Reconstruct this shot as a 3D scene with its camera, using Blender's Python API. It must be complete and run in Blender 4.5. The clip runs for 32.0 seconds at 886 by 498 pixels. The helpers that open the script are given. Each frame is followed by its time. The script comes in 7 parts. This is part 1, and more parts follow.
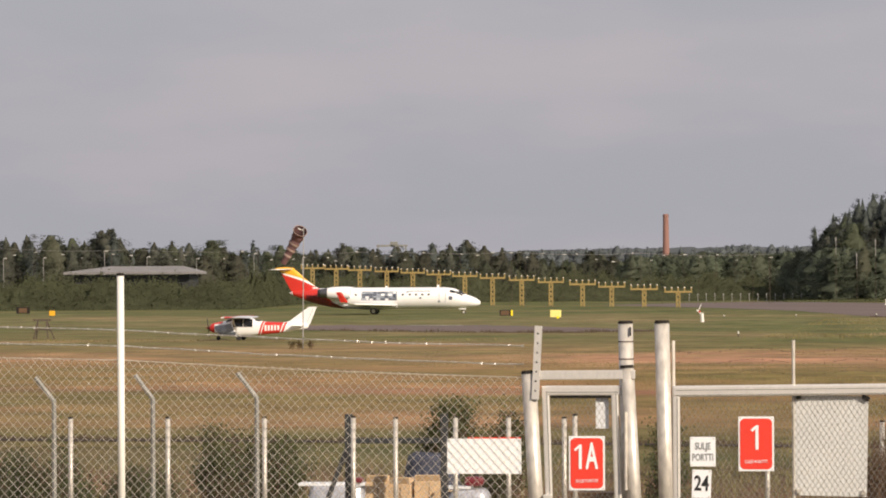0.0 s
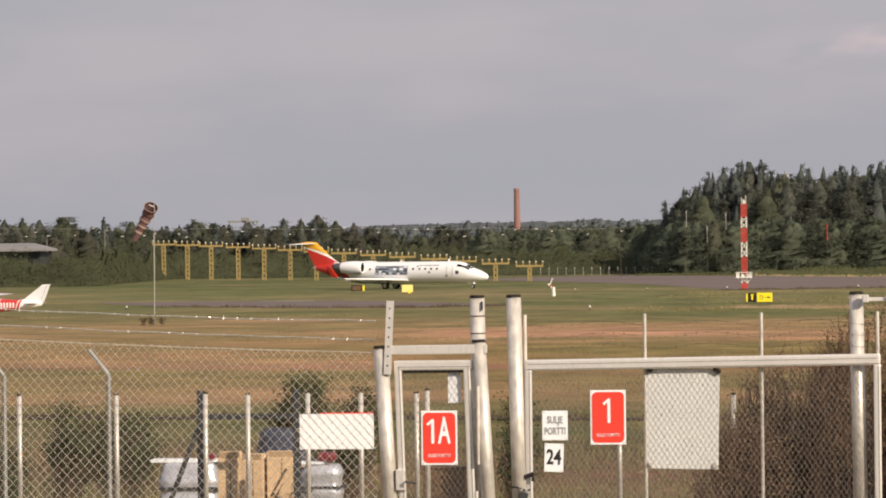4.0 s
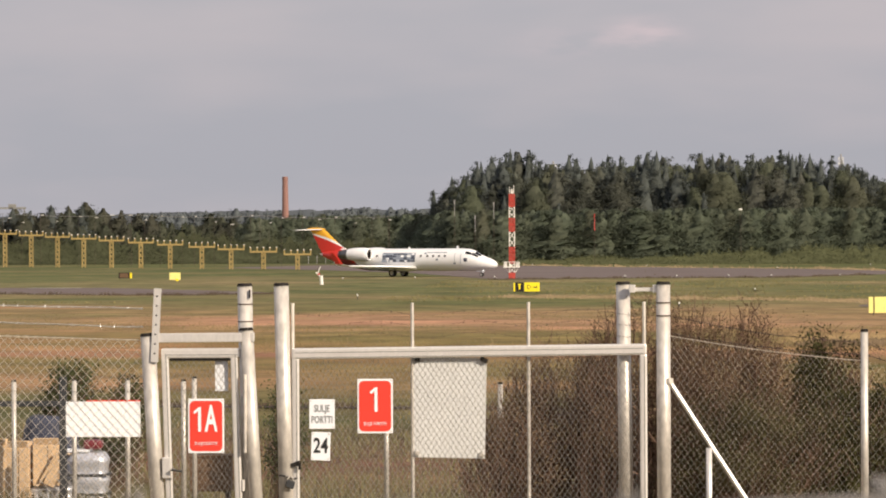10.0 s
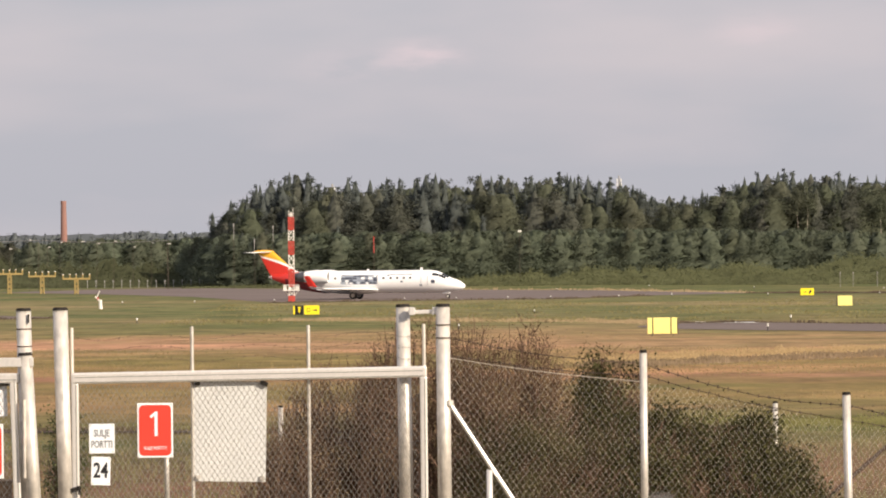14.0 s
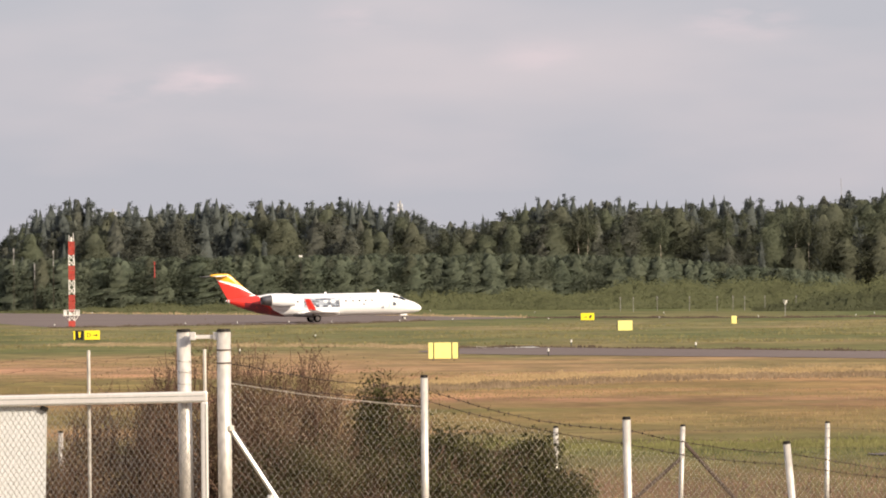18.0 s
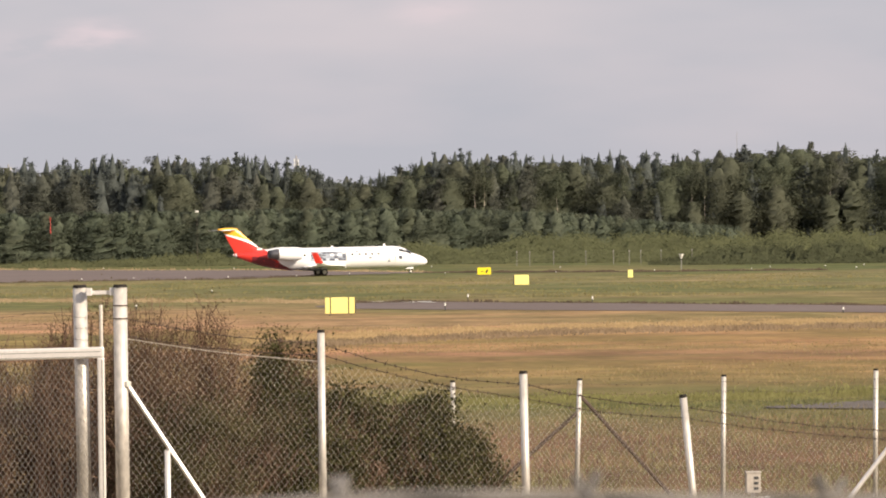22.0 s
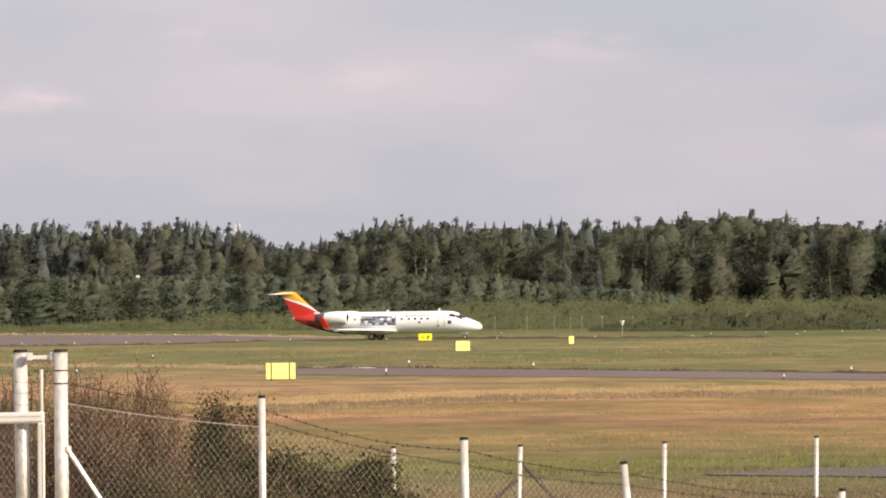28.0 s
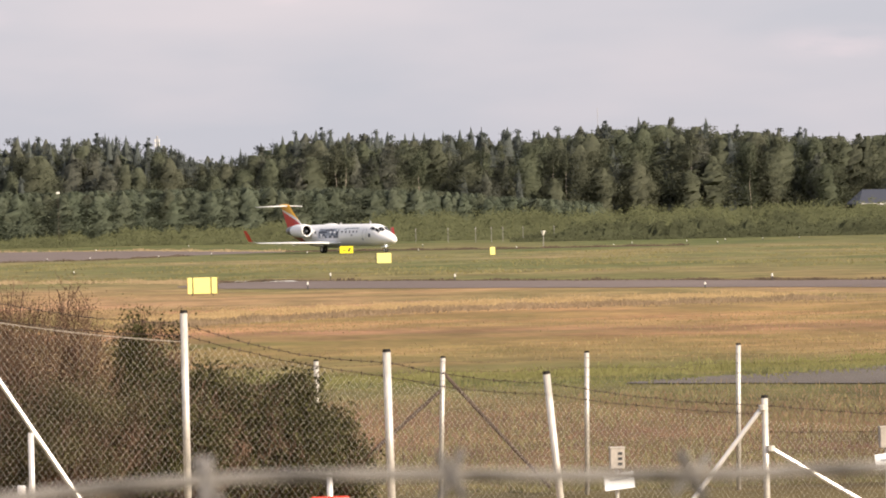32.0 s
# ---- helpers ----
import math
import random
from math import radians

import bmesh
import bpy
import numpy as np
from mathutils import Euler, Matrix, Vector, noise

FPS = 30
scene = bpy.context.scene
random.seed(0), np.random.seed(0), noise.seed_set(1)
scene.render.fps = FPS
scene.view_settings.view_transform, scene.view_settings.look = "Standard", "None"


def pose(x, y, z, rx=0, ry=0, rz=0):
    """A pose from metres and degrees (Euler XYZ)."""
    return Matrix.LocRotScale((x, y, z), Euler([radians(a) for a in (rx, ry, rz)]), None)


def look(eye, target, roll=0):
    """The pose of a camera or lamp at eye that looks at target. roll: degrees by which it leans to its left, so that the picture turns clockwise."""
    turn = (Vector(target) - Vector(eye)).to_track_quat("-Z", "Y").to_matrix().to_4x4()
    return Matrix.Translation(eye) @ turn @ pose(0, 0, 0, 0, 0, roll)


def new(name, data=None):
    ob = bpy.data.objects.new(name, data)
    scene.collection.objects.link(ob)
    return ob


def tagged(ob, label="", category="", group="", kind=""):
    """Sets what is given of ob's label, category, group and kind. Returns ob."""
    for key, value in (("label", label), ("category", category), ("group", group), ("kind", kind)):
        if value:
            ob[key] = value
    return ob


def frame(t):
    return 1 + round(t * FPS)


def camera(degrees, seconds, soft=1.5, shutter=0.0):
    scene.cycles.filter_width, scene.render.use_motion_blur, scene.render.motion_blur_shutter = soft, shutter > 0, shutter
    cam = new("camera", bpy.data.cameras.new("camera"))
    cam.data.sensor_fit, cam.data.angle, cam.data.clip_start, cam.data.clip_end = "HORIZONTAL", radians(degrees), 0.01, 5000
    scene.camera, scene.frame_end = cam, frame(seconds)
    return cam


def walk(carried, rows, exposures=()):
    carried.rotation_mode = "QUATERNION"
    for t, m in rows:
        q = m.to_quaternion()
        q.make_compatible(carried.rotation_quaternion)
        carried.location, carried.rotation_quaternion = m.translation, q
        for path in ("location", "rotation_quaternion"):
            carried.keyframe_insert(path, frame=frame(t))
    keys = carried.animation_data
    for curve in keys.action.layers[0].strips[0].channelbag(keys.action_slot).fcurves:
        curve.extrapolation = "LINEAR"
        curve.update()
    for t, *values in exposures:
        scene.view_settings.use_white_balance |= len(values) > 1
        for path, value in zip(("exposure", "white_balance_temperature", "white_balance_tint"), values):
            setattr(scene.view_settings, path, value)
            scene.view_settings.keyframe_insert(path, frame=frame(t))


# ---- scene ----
HEIGHT = 5.2


def aim(pan, tilt, lean):
    """The camera's pose: it stands still and turns right by pan, up by tilt, with a lean."""
    return pose(0, 0, HEIGHT, 90 + tilt, 0, -pan) @ pose(0, 0, 0, 0, 0, lean)


cam = camera(11.194, 32.0, soft=1.9)
cam.data.dof.use_dof = True
cam.data.dof.focus_distance = 420.0
cam.data.dof.aperture_fstop = 28.0
PATH = [
    (0.0, 0.3079, -6.9044, -0.288), (0.5, 0.4024, -6.8301, -0.578), (0.7, 0.3969, -6.7582, -0.550), (0.9, 0.3836, -6.6154, -0.550),
    (1.0, 0.3666, -6.4703, -0.528), (1.5, 0.2161, -6.0044, -0.577), (2.0, 0.0993, -5.7438, -0.543), (2.5, 0.0143, -5.7360, -0.576),
    (3.0, 0.1034, -5.6775, -0.675), (3.5, 0.1074, -5.5793, -0.557), (4.0, -0.0222, -5.0231, -0.626), (4.5, -0.2093, -4.2967, -0.529),
    (6.5, -0.0596, -4.1593, -0.303), (7.0, -0.3769, -3.7422, 0.015), (7.5, -0.5450, -3.2944, -0.146), (8.0, -0.5487, -3.1014, -0.315),
    (8.5, -0.4652, -2.9580, -0.486), (9.0, -0.3906, -2.8390, -0.269), (9.5, -0.2875, -2.5431, -0.356), (10.0, -0.1900, -2.0852, -0.274),
    (10.5, -0.0948, -1.7252, -0.199), (11.0, -0.0050, -1.4792, -0.310), (11.5, -0.0042, -1.2722, -0.505), (12.0, -0.0741, -0.9250, -0.421),
    (12.5, -0.0369, -0.4336, -0.467), (12.7, 0.0187, -0.2634, -0.550), (13.0, 0.0526, 0.0000, -0.574), (13.2, 0.0715, 0.1554, -0.550),
    (13.5, 0.0905, 0.3905, -0.571), (15.5, -0.0324, 1.5596, -0.716), (16.0, -0.0607, 2.0882, -0.582), (16.2, -0.0316, 2.3318, -0.197),
    (16.5, 0.1268, 2.6900, -0.274), (16.6, 0.2268, 2.8204, -0.550), (16.7, 0.2116, 2.8824, -0.550), (17.0, 0.4466, 3.1312, -0.301),
    (17.5, 0.5217, 3.3397, -0.413), (18.0, 0.3668, 3.4890, -0.588), (18.5, -0.1004, 3.7398, -0.604), (19.0, -0.3843, 4.0430, -0.646),
    (19.5, -0.2873, 4.2008, -0.674), (20.0, 0.0661, 4.3546, -0.609), (20.5, 0.2610, 4.5159, -0.601), (21.0, 0.2036, 4.6066, -0.756),
    (21.5, 0.0063, 4.7049, -0.890), (22.0, -0.2227, 4.7941, -0.765), (22.5, -0.2942, 4.8715, -0.754), (23.0, -0.2641, 5.0281, -0.684),
    (23.5, -0.1567, 5.2213, -0.624), (23.9, -0.0645, 5.4052, -0.550), (24.0, -0.0712, 5.4566, -0.741), (24.5, -0.0355, 5.6642, -0.983),
    (25.0, -0.0698, 6.0132, -0.872), (25.5, -0.0265, 6.4554, -0.891), (26.0, 0.0603, 6.7176, -0.892), (26.5, 0.2095, 6.7507, -0.604),
    (28.5, 0.6475, 5.2641, -0.496), (29.0, 0.2079, 5.3310, -0.208), (29.5, -0.2665, 5.0502, -0.659), (30.0, -0.4943, 5.4053, -0.485),
    (30.5, -0.5384, 5.7683, -0.602), (31.0, -0.3899, 5.8624, -0.431), (31.5, -0.3676, 6.1598, -0.898), (32.0, -0.5280, 6.5355, -1.328),
]
walk(cam, [(t, aim(pan, tilt, lean)) for t, tilt, pan, lean in PATH], exposures=[(0, .02), (9, .1), (11, .16), (13, .31), (16, .36), (17, .35), (19, .46), (20, .45), (22, .40), (24, .40), (26, .45), (29, .47), (30, .57), (31, .56), (32, .61)])

# ---- light ----
SUN_AZIMUTH, SUN_HEIGHT = 133.0, 27.0          # clockwise from +y, degrees
world = bpy.data.worlds.new("sky")
scene.world = world
world.use_nodes = True
wn, wl = world.node_tree.nodes, world.node_tree.links
sky = wn.new("ShaderNodeTexSky")
sky.sky_type, sky.sun_disc = "NISHITA", False
sky.sun_elevation, sky.sun_rotation = radians(SUN_HEIGHT), radians(SUN_AZIMUTH)
sky.air_density, sky.dust_density, sky.ozone_density = 1.0, 4.0, 1.5
coord = wn.new("ShaderNodeTexCoord")
stretch = wn.new("ShaderNodeMapping")
stretch.inputs["Scale"].default_value = (9.0, 9.0, 34.0)
clouds = wn.new("ShaderNodeTexNoise")
clouds.inputs["Scale"].default_value, clouds.inputs["Detail"].default_value = 1.0, 4.0
cloud_ramp = wn.new("ShaderNodeValToRGB")
cloud_ramp.color_ramp.elements[0].position, cloud_ramp.color_ramp.elements[0].color = 0.42, (5.1, 5.05, 5.55, 1)
cloud_ramp.color_ramp.elements[1].position, cloud_ramp.color_ramp.elements[1].color = 0.72, (6.3, 5.75, 6.05, 1)
veil = wn.new("ShaderNodeMix")
veil.data_type = "RGBA"
veil.inputs[0].default_value = 0.86
wl.new(coord.outputs["Generated"], stretch.inputs["Vector"])
wl.new(stretch.outputs["Vector"], clouds.inputs["Vector"])
wl.new(clouds.outputs["Fac"], cloud_ramp.inputs["Fac"])
wl.new(sky.outputs["Color"], veil.inputs[6])
wl.new(cloud_ramp.outputs["Color"], veil.inputs[7])
last_sky = veil.outputs[2]
# a few thin wisps of lit cloud: azimuth, height and half widths in degrees
feather = wn.new("ShaderNodeTexNoise")
feather.inputs["Scale"].default_value, feather.inputs["Detail"].default_value = 7.0, 6.0
wl.new(stretch.outputs["Vector"], feather.inputs["Vector"])
torn = wn.new("ShaderNodeMapRange")
torn.inputs["From Min"].default_value, torn.inputs["From Max"].default_value = .40, .68
wl.new(feather.outputs["Fac"], torn.inputs["Value"])
for az, el, wide, tall, strength in ((.45, 2.52, .9, .34, .8), (-.45, 2.40, 1.0, .30, .55), (7.3, 3.2, 1.1, .34, .7), (4.7, 2.8, .9, .36, .45), (11.6, 1.95, 1.2, .34, .4), (2.6, 3.3, 1.2, .3, .4)):
    centre = (math.sin(radians(az)) * math.cos(radians(el)), math.cos(radians(az)) * math.cos(radians(el)), math.sin(radians(el)))
    off, size, reach, fade, mass, tint = wn.new("ShaderNodeVectorMath"), wn.new("ShaderNodeVectorMath"), wn.new("ShaderNodeVectorMath"), wn.new("ShaderNodeMapRange"), wn.new("ShaderNodeMath"), wn.new("ShaderNodeMix")
    off.operation, size.operation, reach.operation, mass.operation, tint.data_type = "SUBTRACT", "MULTIPLY", "LENGTH", "MULTIPLY", "RGBA"
    off.inputs[1].default_value = centre
    size.inputs[1].default_value = (1 / radians(wide), 4.0, 1 / radians(tall))
    fade.interpolation_type = "SMOOTHSTEP"
    fade.inputs["From Min"].default_value, fade.inputs["From Max"].default_value = 1.0, 0.0
    fade.inputs["To Max"].default_value = strength * .75
    wl.new(coord.outputs["Generated"], off.inputs[0])
    wl.new(off.outputs["Vector"], size.inputs[0])
    wl.new(size.outputs["Vector"], reach.inputs[0])
    wl.new(reach.outputs["Value"], fade.inputs["Value"])
    wl.new(fade.outputs["Result"], mass.inputs[0])
    wl.new(torn.outputs["Result"], mass.inputs[1])
    wl.new(mass.outputs[0], tint.inputs[0])
    wl.new(last_sky, tint.inputs[6])
    tint.inputs[7].default_value = (7.6, 6.1, 6.3, 1)
    last_sky = tint.outputs[2]
wl.new(last_sky, wn["Background"].inputs["Color"])
wn["Background"].inputs["Strength"].default_value = 0.087

sun_data = bpy.data.lights.new("sun", "SUN")
sun_data.energy, sun_data.angle, sun_data.color = 5.0, radians(0.6), (1.0, 0.85, 0.67)
sun = new("sun", sun_data)
SUN_WAY = Vector((math.sin(radians(SUN_AZIMUTH)) * math.cos(radians(SUN_HEIGHT)), math.cos(radians(SUN_AZIMUTH)) * math.cos(radians(SUN_HEIGHT)), math.sin(radians(SUN_HEIGHT))))
sun.matrix_world = look(SUN_WAY * 300, (0, 0, 0))


# ---- materials ----
def mat(name, color, rough=0.6, metal=0.0, vary=0.25, scale=3.0, fine=40.0, bump=0.0, random_tint=0.0, island=0.0, coat=0.0, stretch_z=1.0, shine=0.5, leafy=0.0, second=None):
    """A surface with large stains and fine grain in real-world size."""
    m = bpy.data.materials.new(name)
    m.use_nodes = True
    n, l = m.node_tree.nodes, m.node_tree.links
    b = n["Principled BSDF"]
    b.inputs["Roughness"].default_value, b.inputs["Metallic"].default_value = rough, metal
    b.inputs["Coat Weight"].default_value = coat
    b.inputs["Specular IOR Level"].default_value = shine
    tc = n.new("ShaderNodeTexCoord")
    mp = n.new("ShaderNodeMapping")
    mp.inputs["Scale"].default_value = (1, 1, stretch_z)
    l.new(tc.outputs["Object"], mp.inputs["Vector"])
    big, small = n.new("ShaderNodeTexNoise"), n.new("ShaderNodeTexNoise")
    big.inputs["Scale"].default_value, big.inputs["Detail"].default_value = scale, 5
    small.inputs["Scale"].default_value, small.inputs["Detail"].default_value = fine, 3
    for node in (big, small):
        l.new(mp.outputs["Vector"], node.inputs["Vector"])
    add = n.new("ShaderNodeMath")
    add.operation = "ADD"
    l.new(big.outputs["Fac"], add.inputs[0])
    l.new(small.outputs["Fac"], add.inputs[1])
    last = add.outputs[0]
    if random_tint or island:
        info = n.new("ShaderNodeObjectInfo") if random_tint else n.new("ShaderNodeNewGeometry")
        more = n.new("ShaderNodeMath")
        more.operation = "MULTIPLY_ADD"
        more.inputs[1].default_value = random_tint or island
        l.new(info.outputs["Random" if random_tint else "Random Per Island"], more.inputs[0])
        l.new(last, more.inputs[2])
        shift = n.new("ShaderNodeMath")
        shift.operation = "SUBTRACT"
        shift.inputs[1].default_value = (random_tint or island) / 2
        l.new(more.outputs[0], shift.inputs[0])
        last = shift.outputs[0]
    rng = n.new("ShaderNodeMapRange")
    rng.inputs["From Min"].default_value, rng.inputs["From Max"].default_value = 0.55, 1.45
    rng.inputs["To Min"].default_value, rng.inputs["To Max"].default_value = 1 - vary, 1 + vary
    rng.clamp = False
    l.new(last, rng.inputs["Value"])
    mix = n.new("ShaderNodeMix")
    mix.data_type, mix.blend_type = "RGBA", "MULTIPLY"
    mix.inputs[0].default_value = 1
    mix.inputs[6].default_value = (*color, 1)
    l.new(rng.outputs["Result"], mix.inputs[7])
    if second:
        which, spread, cut, two = n.new("ShaderNodeObjectInfo"), n.new("ShaderNodeMath"), n.new("ShaderNodeMath"), n.new("ShaderNodeMix")
        spread.operation, cut.operation, two.data_type = "MULTIPLY", "FRACT", "RGBA"
        spread.inputs[1].default_value = 7.31
        l.new(which.outputs["Random"], spread.inputs[0])
        l.new(spread.outputs[0], cut.inputs[0])
        l.new(cut.outputs[0], two.inputs[0])
        two.inputs[6].default_value, two.inputs[7].default_value = (*color, 1), (*second, 1)
        l.new(two.outputs[2], mix.inputs[6])
    l.new(mix.outputs[2], b.inputs["Base Color"])
    if leafy:
        through_leaf, both = n.new("ShaderNodeBsdfTranslucent"), n.new("ShaderNodeMixShader")
        both.inputs[0].default_value = leafy
        l.new(mix.outputs[2], through_leaf.inputs["Color"])
        l.new(b.outputs[0], both.inputs[1])
        l.new(through_leaf.outputs[0], both.inputs[2])
        l.new(both.outputs[0], n["Material Output"].inputs["Surface"])
    if bump:
        bp = n.new("ShaderNodeBump")
        bp.inputs["Strength"].default_value, bp.inputs["Distance"].default_value = bump, 0.02
        l.new(small.outputs["Fac"], bp.inputs["Height"])
        l.new(bp.outputs["Normal"], b.inputs["Normal"])
    return m


def glow(name, color, strength):
    m = bpy.data.materials.new(name)
    m.use_nodes = True
    b = m.node_tree.nodes["Principled BSDF"]
    b.inputs["Base Color"].default_value = (*color, 1)
    b.inputs["Emission Color"].default_value = (*color, 1)
    b.inputs["Emission Strength"].default_value = strength
    return m


def field_material():
    """Dry airfield grass: tan, green and reddish bands lying across the view, with patches and fine blades."""
    m = bpy.data.materials.new("airfield_grass")
    m.use_nodes = True
    n, l = m.node_tree.nodes, m.node_tree.links
    b = n["Principled BSDF"]
    b.inputs["Roughness"].default_value = 0.9
    b.inputs["Specular IOR Level"].default_value = 0.1
    geo = n.new("ShaderNodeNewGeometry")
    sep = n.new("ShaderNodeSeparateXYZ")
    l.new(geo.outputs["Position"], sep.inputs[0])

    def noise_of(scale3, detail=4.0):
        mp, nz = n.new("ShaderNodeMapping"), n.new("ShaderNodeTexNoise")
        mp.inputs["Scale"].default_value = scale3
        nz.inputs["Scale"].default_value, nz.inputs["Detail"].default_value = 1.0, detail
        l.new(geo.outputs["Position"], mp.inputs["Vector"])
        l.new(mp.outputs["Vector"], nz.inputs["Vector"])
        return nz.outputs["Fac"]

    def math_of(op, a, c, d=None):
        x = n.new("ShaderNodeMath")
        x.operation = op
        for i, v in enumerate((a, c, d)):
            if v is None:
                continue
            if isinstance(v, (int, float)):
                x.inputs[i].default_value = v
            else:
                l.new(v, x.inputs[i])
        return x.outputs[0]

    wide = noise_of((0.010, 0.030, 0.0))
    patch = noise_of((0.035, 0.025, 0.0), 6.0)
    tufts = noise_of((0.25, 0.14, 0.0), 6.0)
    streak = noise_of((0.20, 0.22, 0.0), 6.0)
    drift = noise_of((0.06, 0.07, 0.0), 5.0)
    blades = noise_of((1.5, 0.7, 1.0), 5.0)
    # depth from the viewer, bent by the wide noise, the rows slanting slightly
    bend = math_of("MULTIPLY_ADD", wide, 70.0, -35.0)
    depth = math_of("ADD", sep.outputs["Y"], bend)
    depth = math_of("MULTIPLY_ADD", sep.outputs["X"], 0.25, depth)
    ramp = n.new("ShaderNodeValToRGB")
    rr = ramp.color_ramp
    stops = [(0, (.095, .085, .038)), (84, (.105, .090, .042)), (100, (.150, .084, .056)), (116, (.135, .092, .050)), (128, (.125, .120, .048)), (142, (.155, .14, .057)),
             (158, (.25, .18, .085)), (175, (.19, .155, .06)), (186, (.235, .145, .083)), (200, (.30, .20, .095)), (225, (.21, .165, .065)), (262, (.29, .205, .108)),
             (290, (.235, .182, .085)), (330, (.162, .154, .065)), (400, (.128, .138, .056)), (480, (.168, .165, .073)), (560, (.122, .134, .053)), (700, (.108, .122, .046))]
    while len(rr.elements) < len(stops):
        rr.elements.new(0.5)
    for e, (d, c) in zip(rr.elements, stops):
        e.position, e.color = d / 800, (c[0] * 1.16, c[1] * 1.03, c[2] * 1.20, 1)
    l.new(math_of("DIVIDE", depth, 800.0), ramp.inputs["Fac"])
    second = n.new("ShaderNodeValToRGB")
    second.color_ramp.elements[0].position, second.color_ramp.elements[0].color = 0.40, (0.72, 0.84, 0.66, 1)
    second.color_ramp.elements[1].position, second.color_ramp.elements[1].color = 0.66, (1.22, 1.10, 1.08, 1)
    l.new(patch, second.inputs["Fac"])
    third = n.new("ShaderNodeMapRange")
    third.inputs["From Min"].default_value, third.inputs["From Max"].default_value = 0.3, 0.7
    third.inputs["To Min"].default_value, third.inputs["To Max"].default_value = 0.70, 1.34
    l.new(math_of("MULTIPLY_ADD", tufts, .9, math_of("MULTIPLY_ADD", blades, .5, -.2)), third.inputs["Value"])
    one, two = n.new("ShaderNodeMix"), n.new("ShaderNodeMix")
    for x in (one, two):
        x.data_type, x.blend_type = "RGBA", "MULTIPLY"
        x.inputs[0].default_value = 1
    l.new(ramp.outputs["Color"], one.inputs[6])
    l.new(second.outputs["Color"], one.inputs[7])
    l.new(one.outputs[2], two.inputs[6])
    l.new(third.outputs["Result"], two.inputs[7])
    # thin streaks of straw and green running across the view
    hay = n.new("ShaderNodeValToRGB")
    hay.color_ramp.elements[0].position, hay.color_ramp.elements[0].color = 0.36, (0.74, 0.82, 0.74, 1)
    hay.color_ramp.elements[1].position, hay.color_ramp.elements[1].color = 0.64, (1.30, 1.18, 1.24, 1)
    l.new(math_of("MULTIPLY_ADD", streak, .5, math_of("MULTIPLY", drift, .5)), hay.inputs["Fac"])
    three = n.new("ShaderNodeMix")
    three.data_type, three.blend_type = "RGBA", "MULTIPLY"
    three.inputs[0].default_value = 1
    l.new(two.outputs[2], three.inputs[6])
    l.new(hay.outputs["Color"], three.inputs[7])
    l.new(three.outputs[2], b.inputs["Base Color"])
    bp = n.new("ShaderNodeBump")
    bp.inputs["Strength"].default_value, bp.inputs["Distance"].default_value = 0.6, 0.15
    l.new(blades, bp.inputs["Height"])
    l.new(bp.outputs["Normal"], b.inputs["Normal"])
    return m


GRASS = field_material()
ASPHALT = mat("asphalt", (.168, .136, .126), .95, vary=.22, scale=.05, fine=2.0, shine=.1)
DARK_SOIL = mat("dark_soil", (.065, .05, .04), .95, vary=.35, scale=.1, fine=1.5, shine=.1)
OLD_ASPHALT = mat("weathered_asphalt", (.135, .120, .110), .95, vary=.28, scale=.3, fine=3.0, shine=.1)
GLINT_WHITE = mat("white_sky_glint", (.75, .75, .72), .7, vary=.2, fine=9)
GALV = mat("galvanised_steel", (.60, .56, .51), .42, .32, vary=.4, scale=2.5, fine=16, stretch_z=.5)
ALU = mat("aluminium_frame", (.78, .745, .71), .38, .5, vary=.14, scale=2, fine=30, stretch_z=.4)
WORN_STEEL = mat("weathered_dull_steel", (.27, .265, .25), .6, .3, vary=.35, scale=5, fine=30)
FENCE_WIRE = mat("bright_galvanised_wire", (.84, .77, .67), .34, .6, vary=.25)
WHITE_POST = mat("white_painted_post", (.80, .79, .74), .45, vary=.1, stretch_z=.3)
GATE_WIRE = mat("dull_galvanised_wire", (.34, .315, .28), .5, .3, vary=.25)
WIRE = mat("galvanised_wire", (.25, .23, .205), .5, .4, vary=.25)
NEAR_WIRE = mat("dull_grey_wire", (.34, .32, .30), .7, .2, vary=.3)
DARK_WIRE = mat("rusty_barbed_wire", (.10, .07, .055), .7, .3, vary=.4)
CAP = mat("black_plastic_cap", (.025, .022, .02), .8, shine=.15)
DARK_STEEL = mat("dark_painted_steel", (.035, .037, .04), .55, vary=.3)
RED_SIGN = mat("red_sign_enamel", (.78, .055, .035), .4, vary=.06)
WHITE_SIGN = mat("white_sign_enamel", (.84, .86, .90), .4, vary=.05)
PANEL_GREY = mat("pale_grey_sheet", (.68, .685, .68), .5, vary=.1)
LETTER_GREY = mat("grey_sign_letters", (.25, .26, .27), .5, vary=.1)
INK = mat("black_ink", (.02, .02, .022), .5)
YELLOW_PALE = mat("pale_yellow_board", (.88, .78, .26), .5, vary=.08)
YELLOW_SIGN = mat("yellow_sign_face", (.88, .72, .02), .5, vary=.06)
ORANGE_YELLOW = mat("approach_yellow", (.34, .25, .09), .6, vary=.15)
LATTICE_RED = mat("aviation_red", (.42, .055, .04), .5, vary=.2)
LATTICE_WHITE = mat("aviation_white", (.72, .70, .66), .5, vary=.1)
SOCK = mat("faded_windsock_cloth", (.13, .07, .07), .9, vary=.3, scale=2)
SOCK_PALE = mat("pale_windsock_cloth", (.30, .22, .19), .9, vary=.2)
